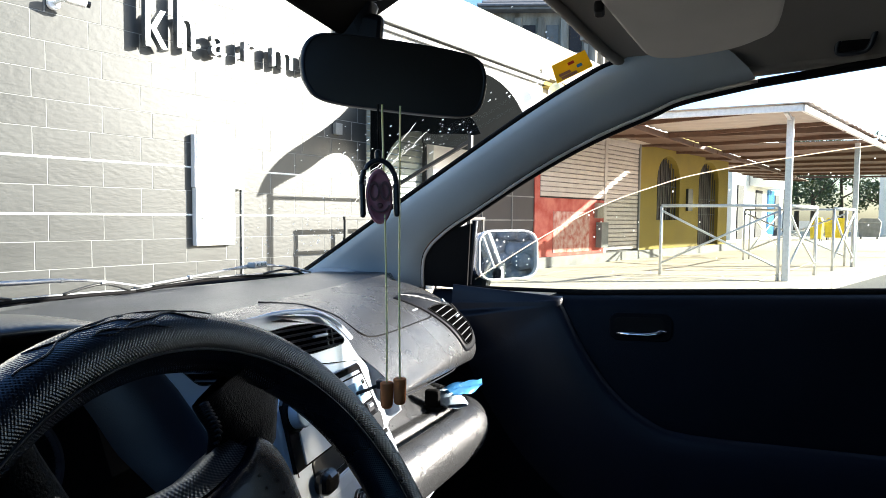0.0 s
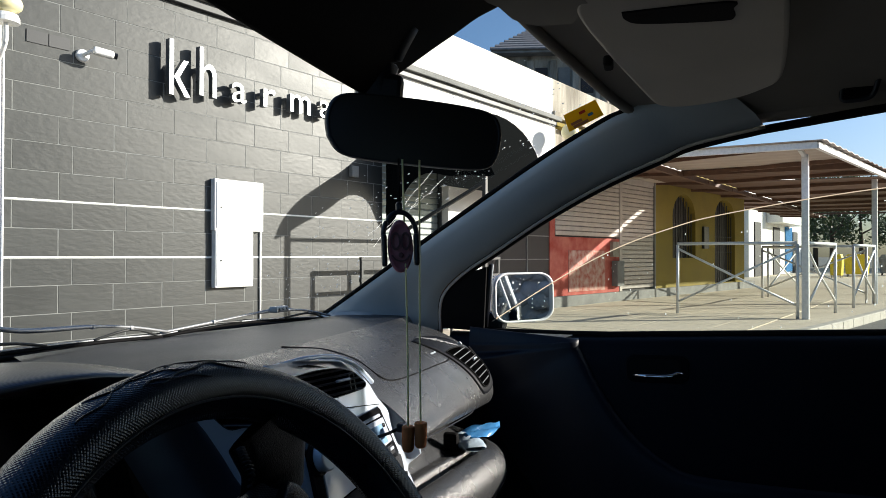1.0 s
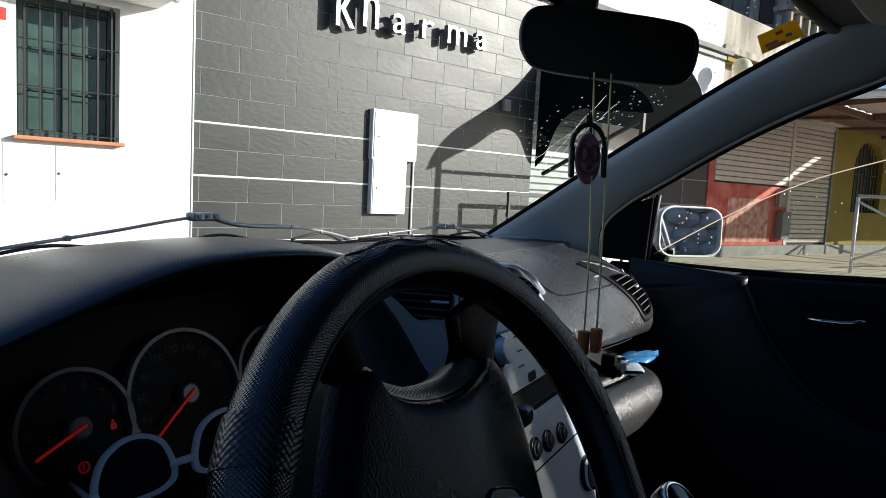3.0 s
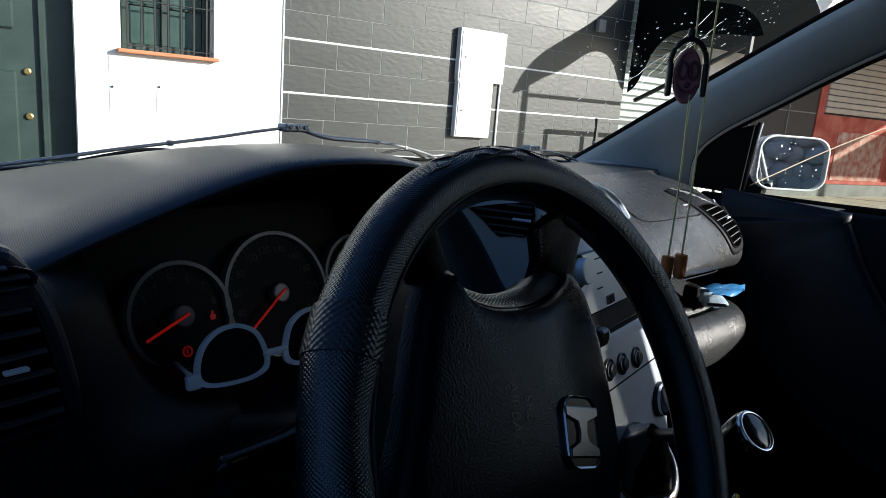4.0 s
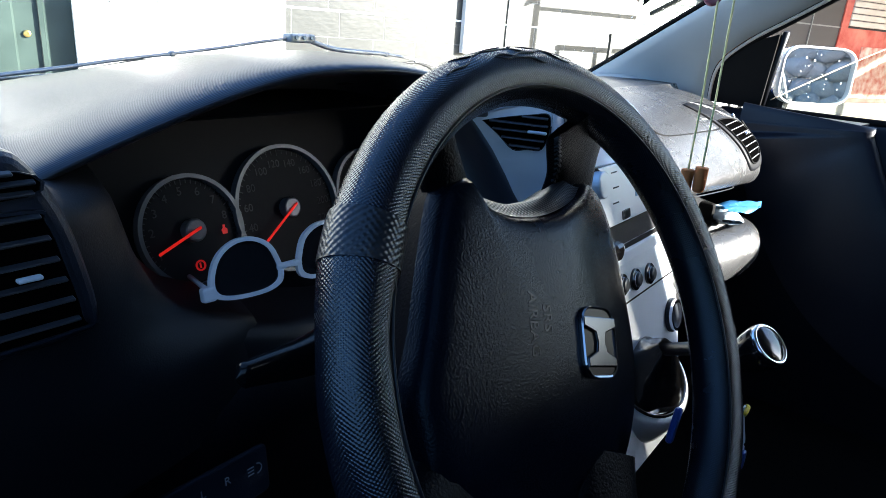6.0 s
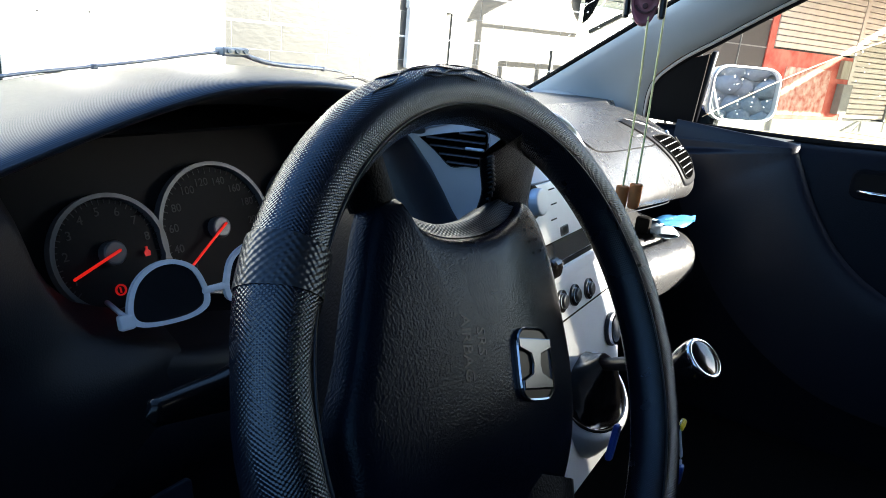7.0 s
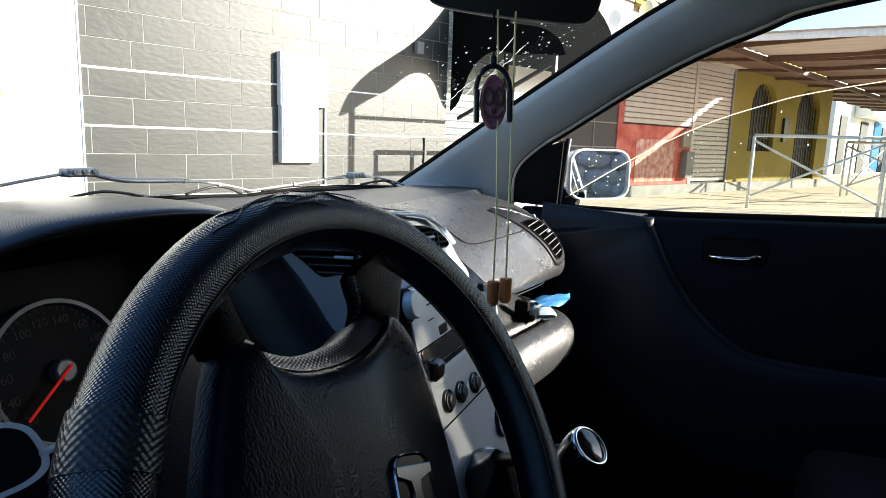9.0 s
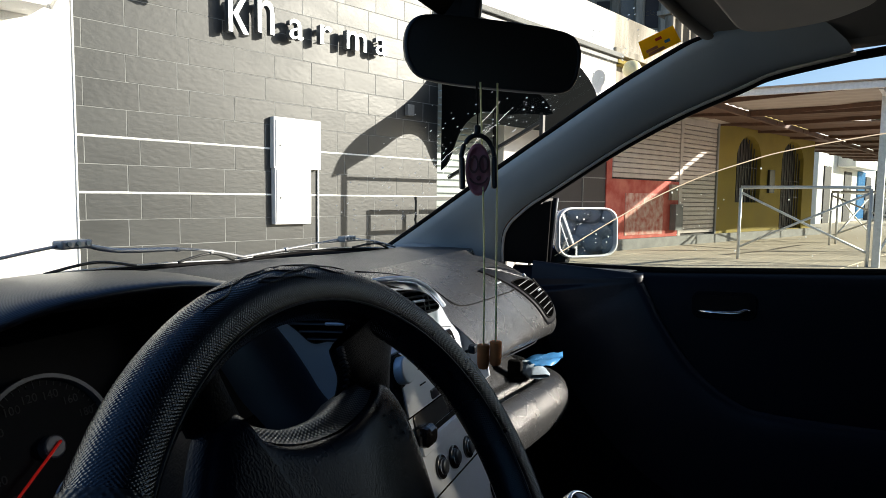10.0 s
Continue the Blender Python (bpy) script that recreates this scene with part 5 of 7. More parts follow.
for word, dx in (("SRS", -0.036), ("AIRBAG", -0.050)):
    me = letters(word, 0.0115, WM @ Matrix.Translation((dx, 0.030, 0.0030)) @ Matrix.Rotation(radians(-107), 4, "Z"), 0.0002)
    me.materials.clear()
    for v in me.vertices:
        q = WM.inverted() @ v.co
        spot = pad_tree.ray_cast(WM @ Vector((q.x, q.y, 0.05)), -WN.normalized())[0]
        if spot:
            v.co += WN.normalized() * ((WM.inverted() @ spot).z - 0.0029)
    finish("moulded_letters", me, M_MOULD, wheel)

# stalk
stalk = thing("indicator_stalk", "glossy black indicator stalk beside the steering column", "stalk")
rows = []
for p in spline([(-0.43, 0.305, 0.779), (-0.49, 0.296, 0.786), (-0.527, 0.288, 0.790), (-0.556, 0.284, 0.796), (-0.574, 0.282, 0.7995), (-0.581, 0.281, 0.800)], 4):
    g = min(1.0, max(0.0, (p.x + 0.583) / 0.075))
    hh, ww = (0.0062 + 0.008 * g) * min(1.0, (p.x + 0.5812) / 0.004), (0.0045 + 0.005 * g) * min(1.0, (p.x + 0.5812) / 0.004)
    rows.append([p + Vector((0, ww * math.copysign(abs(math.cos(b)) ** 0.7, math.cos(b)), hh * math.copysign(abs(math.sin(b)) ** 0.7, math.sin(b)))) for b in [2 * math.pi * k / 16 for k in range(16)]])
sheet("arm", rows, M_STALK, stalk, closed=True)
for k in range(4):
    part("printed_mark", rbox(0.004, 0.001, 0.004 - 0.001 * (k % 2), 0, 1, (-0.515 + 0.009 * k, 0.2785, 0.797 - 0.001 * k)), M_RING, stalk)

# centre stack
stack = thing("centre_stack", "satin silver centre console panel with vents, radio and dials", "console")
SN = Vector((0.0, -1.0, 0.25)).normalized()
S0 = Vector((0.0, 0.33, 0.85))
SM = facing(S0, SN)
sk = math.sqrt(1 + 0.25 ** 2)


def sp(x, z):
    return (x, (z - 0.85) * sk)


def on_stack(x, z, h=0.0):
    return SM @ Matrix.Translation((*sp(x, z), h))


SIDE_Y = [(0.50, 0.32), (0.66, 0.335), (0.74, 0.36), (0.79, 0.405), (0.815, 0.419), (0.842, 0.436), (0.869, 0.457), (0.880, 0.470)]
FRONT_Y = [(0.738, 0.36), (0.747, 0.302), (0.763, 0.282), (0.787, 0.284), (0.824, 0.310), (0.860, 0.357), (0.884, 0.40), (0.92, 0.45)]


def face_y(x, z):
    """Front of the panel: flat at the radio, falling back to the driver side at the vents."""
    return 0.3255 + 0.25 * (z - 0.85) + 0.33 * min(1, max(0, (z - 0.82) / 0.04)) * max(0, 0.03 - x)


wing_x = lambda y: -0.118 + (0.442 - y) * 0.351       # the side that faces the driver
rows = []
for i in range(56):
    z = 0.46 + 0.452 * i / 55
    y = face_y(1, z)
    xl = along([(0.46, -0.07), (0.50, -0.085), (0.60, -0.10), (0.70, -0.116), (0.7475, -0.118), (0.80, -0.1217), (0.836, -0.122), (0.860, -0.102), (0.868, -0.093), (0.93, -0.093)], z)
    xr = along(PANEL_RIGHT, z)
    d = max(-0.034, min(0.022, along(FRONT_Y, z) - y)) if z > 0.735 else 0.012
    rows.append([(x, face_y(x, z) + a, z) for x, a in [(xl, 0.004), (xl + 0.002, 0.0008)] + [(xl + 0.006 + (xr - 0.028 - xl) * q / 10, 0.0) for q in range(11)]] + [(xr - 0.022 + 0.022 * q, y + d * q * q * q, z) for q in (0.3, 0.5, 0.7, 0.85, 0.95, 1.0)] + [(xr + 0.003, y + d + 0.010, z - 0.002)])
sheet("panel", rows, M_SILVER, stack)
# rounded upper rim of the panel
tube("panel_rim", [(x, face_y(x, z) + 0.003, z) for x, z in [(p.x, p.y) for p in spline([(-0.094, 0.908, 0), (-0.072, 0.9095, 0), (-0.04, 0.912, 0), (-0.007, 0.9105, 0), (0.012, 0.907, 0), (0.032, 0.898, 0), (0.055, 0.885, 0), (0.078, 0.866, 0)], 5)]], 0.003, M_SILVER, stack, n=8)
# the driver side of the panel turns back towards the cluster
rows = []
for i in range(16):
    u = i / 15
    row = []
    for k in range(13):
        q = k / 12
        z0 = 0.74 + 0.170 * u
        ye = along(SIDE_Y, z0 - 0.030 * u)
        yf = face_y(-0.093, z0) + 0.003
        y = yf + (ye - yf) * q
        z = z0 - 0.030 * u * q ** 0.9
        row.append(Vector((wing_x(y), y, z)))
    row.append(row[-1] + Vector((-0.004, 0.010, -0.001)))
    rows.append(row)
sheet("panel_wing", rows, M_SILVER, stack)
tube("wing_rim", [r + Vector((0, 0, 0)) for r in rows[-1][:-1]], 0.003, M_SILVER, stack, n=8)
# blue-black side of the instrument housing next to the wing
hs = []
for r in rows:
    e = r[-2] + Vector((0.001, 0.003, 0))
    hs.append([e, e + Vector((-0.005, -0.002, 0.001)), e + Vector((-0.016, -0.003, 0.002)), e + Vector((-0.034, 0.004, 0.003)), e + Vector((-0.055, 0.022, 0.003)), e + Vector((-0.07, 0.055, 0.003))])
sheet("housing_side", hs, M_SHROUD, stack, "blue-black rounded side of the instrument housing")
# body behind the panel
rows = [[SM @ Vector((p.x, p.y, h)) for h in (-0.12, -0.008)] for p in [Vector((*sp(along(PANEL_RIGHT, z) - 0.010, z - 0.004), 0)) for z in [0.915 - 0.455 * k / 24 for k in range(25)]]]
sheet("housing", rows, M_BLACK, stack)


def stack_vent(m, line, parent=None, n=5, slide=0.018):
    """A flush vent of any outline with slats from side to side."""
    line = [(p.x, p.y) for p in spline([(*p, 0) for p in line + line[:1]], 4)[:-1]]
    mx, my = sum(p[0] for p in line) / len(line), sum(p[1] for p in line) / len(line)
    # flat plate, black to paint the shade behind the slats
    v = part("air_vent", prism(line, 0.0012, m, 0), M_VENTSHADE, parent or stack, "black slatted air vent")
    outer = [(mx + (x - mx) * 1.02, my + (y - my) * 1.045) for x, y in line]
    rr = [[m @ Vector((*a, 0)), m @ Vector((*a, 0.0022)), m @ Vector((*b, 0.0022)), m @ Vector((*b, 0.001))] for a, b in zip(outer, line)]
    sheet("vent_frame", rr + rr[:1], M_POD, v, closed=True, smooth=False)
    lo, hi = min(p[1] for p in line), max(p[1] for p in line)
    for k in range(n):
        y = lo + (hi - lo) * (k + 0.6) / (n + 0.2)
        cross = [p[0] + (q[0] - p[0]) * (y - p[1]) / (q[1] - p[1]) for p, q in zip(line, line[1:] + line[:1]) if (p[1] - y) * (q[1] - y) < 0]
        if len(cross) < 2:
            continue
        a, b = min(cross) + 0.002, max(cross) - 0.002
        part("slat", rbox(b - a, 0.0018, 0.0042, 0.0006, 1, (0, 0, 0), m @ Matrix.Translation(((a + b) / 2, y, 0.0028)) @ Matrix.Rotation(radians(20), 4, "X")), M_SLAT, v)
    for k in (0, 1) if parent is None else ():
        part("guide_blade", rbox(0.0015, (hi - lo) * 0.6, 0.003, 0, 1, (0, 0, 0), m @ Matrix.Translation((mx + 0.032 + 0.008 * k, my - 0.004, 0.0022))), M_BLACK, v)
    part("slider", rbox(0.022 if parent is None else 0.012, 0.0035 if parent is None else 0.0024, 0.005, 0.0015, 2, (0, 0, 0), m @ Matrix.Translation((mx + slide, my + 0.001, 0.0065))), M_SILVER, v)


pod_m = facing((-0.70, 0.3862, 0.84), (0.0, -1, 0.0))
stack_vent(pod_m, [(x + 0.70, z - 0.84) for x, z in ((-0.785, 0.801), (-0.70, 0.8005), (-0.612, 0.801), (-0.606, 0.807), (-0.613, 0.843), (-0.619, 0.864), (-0.628, 0.8705), (-0.70, 0.871), (-0.785, 0.871))], dashboard, 6, 0.040)
stack_vent(pod_m, [(x + 0.70, z - 0.84) for x, z in ((-0.785, 0.8785), (-0.70, 0.8785), (-0.626, 0.879), (-0.630, 0.892), (-0.70, 0.894), (-0.785, 0.894))], dashboard, 3, -0.06)
side_m = facing((-0.118, 0.442, 0.872), (-0.94, -0.33, 0.0))
stack_vent(side_m @ Matrix.Translation((0, 0, 0.0012)), [((0.442 - y) / 0.943, z - 0.872) for y, z in ((0.452, 0.875), (0.434, 0.862), (0.416, 0.847), (0.40, 0.849), (0.385, 0.851), (0.379, 0.872), (0.382, 0.889), (0.40, 0.887), (0.425, 0.882))])
front_m = facing((-0.02, face_y(-0.02, 0.883), 0.883), (-0.33, -1, 0.25))
stack_vent(front_m @ Matrix.Translation((0, 0, 0.0012)), [((x + 0.02) * 1.053, (z - 0.883) * 1.03) for x, z in ((-0.076, 0.868), (-0.045, 0.865), (-0.015, 0.8635), (0.016, 0.865), (0.036, 0.867), (0.041, 0.872), (0.034, 0.879), (0.025, 0.8865), (0.012, 0.892), (-0.004, 0.8955), (-0.03, 0.897), (-0.055, 0.8955), (-0.076, 0.893), (-0.081, 0.881))])
radio = part("radio", prism([sp(x, z) for x, z in ((-0.118, 0.768), (0.094, 0.768), (0.097, 0.772), (0.070, 0.832), (0.064, 0.837), (-0.112, 0.840), (-0.118, 0.834))], 0.0045, on_stack(0.0, 0.85, 0.004), 0.001), M_GLOSSBLK, stack, "silver radio with a black edge and pale blue display")
flat = lambda pts: [sp(x, z) for x, z in pts]
part("face", prism(flat([(-0.100, 0.7705), (0.050, 0.7705), (0.054, 0.789), (0.082, 0.790), (0.068, 0.822), (0.000, 0.824), (-0.020, 0.824), (-0.020, 0.8375), (-0.100, 0.8375)]), 0.004, on_stack(0.0, 0.85, 0.0062), 0.0008), M_SILVER, radio, "satin silver face")
part("cd_slot", prism(flat([(0.000, 0.8262), (0.062, 0.8250), (0.0595, 0.8285), (0.000, 0.8297)]), 0.002, on_stack(0.0, 0.85, 0.0084)), M_SILVER, radio, "bright slot edge")
part("display", prism(flat([(0.006, 0.794), (0.066, 0.7925), (0.057, 0.8165), (0.006, 0.818)]), 0.002, on_stack(0.0, 0.85, 0.0094)), M_DISPLAY, radio, "pale blue display")
part("button", prism(rounded(0.006, 0.006, 0.0028), 0.003, on_stack(0.0625, 0.8135, 0.0094), 0.001), M_GLOSSBLK, radio)
for k in range(3):
    part("button", prism(rounded(0.016, 0.0018, 0.0006), 0.0012, on_stack(-0.052 + 0.003 * (k % 2), 0.829 - 0.017 * k, 0.0098), 0.0006), M_GLOSSBLK, radio)
    part("button", prism(rounded(0.014, 0.011, 0.002), 0.002, on_stack(-0.030 + 0.004 * k, 0.778 + 0.0002 * k, 0.0098), 0.0008), M_SLOT, radio)
part("button", prism(flat([(0.066, 0.7745), (0.083, 0.7748), (0.0775, 0.7865), (0.062, 0.7862)]), 0.003, on_stack(0.0, 0.85, 0.0074), 0.0008), M_SLOT, radio)
part("button", prism(flat([(0.0675, 0.7805), (0.079, 0.7806), (0.0775, 0.784), (0.0665, 0.7839)]), 0.001, on_stack(0.0, 0.85, 0.0106)), M_SILVER, radio)
part("knob_seat", disc(0.0185, 0.004, 36, on_stack(-0.1035, 0.8215, 0.0085), 0.001), M_MATT, radio)
part("volume_knob", disc(0.0150, 0.011, 36, on_stack(-0.1035, 0.8215, 0.0120), 0.002), M_SILVER, radio, "satin silver volume knob")
part("seam_line", prism(flat([(-0.030, 0.8548), (0.078, 0.8368), (0.078, 0.8378), (-0.030, 0.8558)]), 0.0008, on_stack(0.0, 0.85, 0.0036)), M_MATT, stack)
part("side_groove", prism([(-0.1115, -0.036), (-0.1095, -0.036), (-0.1145, 0.030), (-0.1165, 0.030)], 0.001, on_stack(0.0, 0.797, 0.0035)), M_MATT, stack)
part("usb_stick", rbox(0.014, 0.010, 0.011, 0.002, 2, (0.064, 0.286, 0.815)), M_BLACK, stack)
tube("usb_neck", [(0.062, 0.288, 0.814), (0.05, 0.298, 0.810), (0.036, 0.312, 0.806)], 0.0022, M_BLACK, stack, n=8)
part("trim_strip", prism(rounded(0.20, 0.014, 0.004), 0.004, on_stack(0.02, 0.728, 0.004), 0.001), M_SILVER, stack)
part("slot_panel", prism(rounded(0.190, 0.026, 0.007), 0.003, on_stack(0.012, 0.756, 0.0035), 0.001), M_SLOT, stack, "dark grey gloss storage lid")
part("slot_edge", prism(rounded(0.170, 0.006, 0.002), 0.003, on_stack(0.03, 0.7395, 0.0035), 0.001), M_MATT, stack)
part("hazard_switch", rbox(0.03, 0.02, 0.024, 0.0085, 3, (-0.077, 0.29, 0.748)), M_GLOSSBLK, stack)
for x, z in ((-0.040, 0.697), (0.000, 0.694), (0.047, 0.690)):
    k = part("climate_knob", disc(0.0138, 0.004, 28, on_stack(x, z, 0.004), 0.001), M_GLOSSBLK, stack)
    part("knob_cap", disc(0.0088, 0.005, 24, on_stack(x, z, 0.008), 0.003), M_BLACK, k)
    annulus("knob_ring", 0.0090, 0.0102, 0.003, on_stack(x, z, 0.007), M_CHROME, k, n=28)
part("panel_groove", prism(rounded(0.22, 0.002, 0.0008), 0.001, on_stack(0.03, 0.672, 0.004)), M_MATT, stack)
rk = part("round_switch", disc(0.024, 0.006, 28, on_stack(0.118, 0.615, 0.004), 0.002), M_BLACK, stack)
annulus("switch_ring", 0.018, 0.022, 0.008, on_stack(0.118, 0.615, 0.006), M_CHROME, rk, n=30)
# gear lever on the stack
gear = thing("gear_lever", "black gear lever with a chrome ringed knob and base", "gear lever")
gb = facing((0.006, 0.245, 0.573), (-0.35, -0.62, 0.70)) @ Matrix.Diagonal((1.10, 1.10, 1.05, 1))
turn24 = [2 * math.pi * k / 36 for k in range(36)]
rows = [[gb @ Vector((r * math.cos(a), r * math.sin(a), z)) for a in turn24] for r, z in ((0.068, -0.050), (0.062, -0.022), (0.0565, -0.008), (0.052, -0.003), (0.047, -0.004))]
sheet("collar", rows, M_SILVER, gear, "satin grey collar", closed=True)
rows = [[gb @ Vector((r * math.cos(a), r * math.sin(a), z)) for a in turn24] for r, z in ((0.0485, -0.004), (0.0480, 0.001), (0.0462, 0.003), (0.0440, 0.002), (0.0428, -0.003))]
sheet("base_ring", rows, M_CHROME, gear, "chrome base ring", closed=True)
rows = [[gb @ Vector((r * (1 + 0.07 * math.sin(5 * a + 9 * z)) * math.cos(a) - 0.25 * z, r * (1 + 0.07 * math.sin(5 * a + 9 * z)) * math.sin(a) + 0.30 * z, z)) for a in turn24] for r, z in ((0.0435, -0.004), (0.040, 0.006), (0.036, 0.012), (0.0345, 0.020), (0.027, 0.028), (0.022, 0.040), (0.014, 0.055), (0.010, 0.062))]
sheet("gaiter", rows, M_GAITER, gear, "folded glossy black gaiter", closed=True)
knob_at = Vector((-0.100, 0.113, 0.706))
base_at = gb @ Vector((-0.015, 0.018, 0.055))
tube("shaft", [base_at, (base_at + knob_at) / 2, knob_at], 0.008, M_BLACK, gear)
km = facing(knob_at, (-0.20, -0.64, 0.74)) @ Matrix.Diagonal((1.12, 1.12, 1, 1))
ring = lambda r, z: [km @ Vector((r * math.cos(a), r * math.sin(a), z)) for a in turn24]
sheet("knob", [ring(r, z) for r, z in ((0.009, -0.050), (0.013, -0.036), (0.0185, -0.016), (0.0200, -0.004), (0.0190, 0.002))], M_GLOSSBLK, gear, closed=True)
sheet("knob_ring", [ring(r, z) for r, z in ((0.0194, 0.000), (0.0190, 0.0035), (0.0170, 0.0048), (0.0158, 0.0036))], M_CHROME, gear, "chrome ring on the knob", closed=True)
sheet("knob_cap", [ring(r, z) for r, z in ((0.0160, 0.0034), (0.0130, 0.0046), (0.008, 0.0056), (0.0005, 0.0060))], M_GLOSSBLK, gear, "domed gloss black cap", closed=True)
keys = thing("key_ring", "car keys with blue and yellow fobs hanging from the column", "keys")
part("key_fob", rbox(0.010, 0.006, 0.020, 0.003, 2, (-0.148, 0.104, 0.605)), M_FOB, keys)
part("key_fob", rbox(0.012, 0.006, 0.034, 0.003, 2, (0, 0, 0), Matrix.Translation((-0.211, 0.156, 0.650)) @ Euler((0, radians(22), 0)).to_matrix().to_4x4()), M_FOB, keys)
tube("cord", [Vector((-0.151 + 0.0022 * k, 0.112, 0.653 + 0.0018 * math.sin(2.2 * k))) for k in range(8)], 0.0030, M_YELLOW, keys)
tube("strap", spline([(-0.150, 0.112, 0.652), (-0.149, 0.109, 0.638), (-0.143, 0.107, 0.624), (-0.147, 0.105, 0.613)], 4), 0.0014, M_WHITEPL, keys)
tube("ring", [Vector((-0.150 + 0.006 * math.cos(a), 0.112, 0.656 + 0.006 * math.sin(a))) for a in [2 * math.pi * k / 16 for k in range(16)]], 0.0008, M_CHROME, keys, closed=True, n=6)

# passenger vent and lower shelf
pvm = facing((0.486, 0.312, 0.822), (0.0, -0.78, 0.62))
dash_tree = BVHTree.FromPolygons([v.co for v in airbag_panel.data.vertices], [tuple(f.vertices) for f in airbag_panel.data.polygons])
PV_OUT = pvm.to_3x3() @ Vector((0, 0, 1))


def on_dash(u, v, lift):
    """A point over the curved dash front, in the vent's own axes."""
    at = dash_tree.ray_cast(pvm @ Vector((u, v, 0.12)), -PV_OUT)[0] or pvm @ Vector((u, v, -0.02))
    return at + PV_OUT * lift


def inset(line, f):
    mx, my = sum(p[0] for p in line) / len(line), sum(p[1] for p in line) / len(line)
    return [(mx + (p[0] - mx) * f, my + (p[1] - my) * f) for p in line]


def laid(name, line, lifts, material, parent, label=""):
    """A plate of any outline that follows the dash front."""
    fine = [(p.x, p.y) for p in spline([(*p, 0) for p in line + line[:1]], 5)[:-1]]
    return sheet(name, [[on_dash(*p, lift) for p in inset(fine, f)] for f, lift in lifts], material, parent, label, closed=True)


plate = ((1.0, -0.004), (1.0, 0.001), (0.985, 0.0034), (0.94, 0.004), (0.8, 0.004), (0.6, 0.004), (0.4, 0.004), (0.2, 0.004), (0.01, 0.004))
laid("vent_surround", [(-0.100, 0.092), (-0.03, 0.094), (0.035, 0.068), (0.072, 0.030), (0.080, -0.024), (0.056, -0.056), (0.0, -0.060), (-0.028, -0.050), (-0.046, -0.006), (-0.068, 0.042)], plate, M_HOUSING, dashboard, "smooth dark vent surround")
mouth = [(-0.058, 0.043), (-0.020, 0.044), (0.022, 0.040), (0.050, 0.026), (0.060, 0.004), (0.056, -0.026), (0.036, -0.044), (0.006, -0.050), (-0.020, -0.044), (-0.029, -0.020), (-0.041, 0.006)]
# shallow plate; the shade of the opening is in its black
pv = laid("air_vent", mouth, [(f, h + 0.0008) for f, h in plate], M_VENTSHADE, dashboard, "passenger air vent mouth with its shade painted black")
fine = [(p.x, p.y) for p in spline([(*p, 0) for p in mouth + mouth[:1]], 5)[:-1]]
tube("vent_frame", [on_dash(*p, 0.0055) for p in fine], 0.0012, M_MATT, pv, closed=True, n=6)
for k in range(7):
    v = 0.032 - 0.0118 * k
    cross = [p[0] + (q[0] - p[0]) * (v - p[1]) / (q[1] - p[1]) for p, q in zip(fine, fine[1:] + fine[:1]) if (p[1] - v) * (q[1] - v) < 0]
    lo, hi = min(cross) + 0.002, max(cross) - 0.009
    tube("slat", [on_dash(lo + (hi - lo) * j / 6, v + 0.004 * (j / 6 - 0.5), 0.0060) for j in range(7)], 0.0016, M_VENTSUN, pv, n=6, squash=0.6)
part("slider", rbox(0.020, 0.005, 0.005, 0.0015, 2, (0, 0, 0), Matrix.Translation(on_dash(0.016, 0.004, 0.010)) @ pvm.to_3x3().to_4x4()), M_CHROME, pv, "bright metal slider")
part("thumb_wheel", disc(0.004, 0.004, 14, Matrix.Translation(on_dash(0.048, 0.046, 0.003)) @ pvm.to_3x3().to_4x4(), 0.001), M_PILLAR, dashboard)
part("thumb_slot", rbox(0.006, 0.030, 0.003, 0.001, 1, (0, 0, 0), Matrix.Translation(on_dash(0.066, 0.018, 0.004)) @ pvm.to_3x3().to_4x4() @ Matrix.Rotation(radians(18), 4, "Z")), M_MATT, dashboard)
for k in range(5):
    u, v, half = -0.046 + 0.013 * k, 0.086 - 0.0078 * k, 0.030 - 0.003 * k
    tube("demist_slat", [on_dash(u + half * j, v - 0.010 * j, 0.0045) for j in (-1, -0.5, 0, 0.5, 1)], 0.0017, M_VENTSUN, dashboard, n=6, squash=0.6)
mi = Matrix.Translation((0.405, 0.352, 0.8575)) @ Euler((radians(38), 0, 0)).to_matrix().to_4x4()
for k in range(2):
    part("airbag_mark", rbox(0.026 - 0.004 * k, 0.0032, 0.0008, 0, 1, (0, 0, 0), mi @ Matrix.Translation((-0.012, -0.006 * k, 0.0005))), M_PILLAR, dashboard)

glovebox = thing("glovebox", "black grained glovebox below an open shelf", "glovebox")
rows = []
for i in range(28):
    x = 0.10 + 0.50 * i / 27
    e = 0.12 * max(0, (x - 0.40) / 0.16) ** 2.2
    L = 0.304 - 0.174 * (min(x, 0.46) - 0.19) + e
    prof = spline([(0.42 + e, 0.790), (0.392 + e, 0.745), (L + 0.052, 0.697), (L + 0.042, 0.691), (L + 0.028, 0.690), (L + 0.022, 0.674), (L + 0.012, 0.673), (L + 0.007, 0.686), (L - 0.004, 0.690), (L - 0.026, 0.680), (L - 0.038, 0.650), (L - 0.025, 0.61), (L + 0.01, 0.585), (L + 0.07, 0.565)], 4)
    rows.append([(x, p.x, p.y) for p in [Vector((q[0], q[1], 0)) for q in prof]])
sheet("lid", rows, M_DASH, glovebox)
tube("lid_edge", spline([(0.11, 0.288, 0.588), (0.3, 0.288, 0.586), (0.47, 0.292, 0.588), (0.56, 0.34, 0.60), (0.59, 0.38, 0.64)], 6), 0.003, M_SILVER, glovebox)
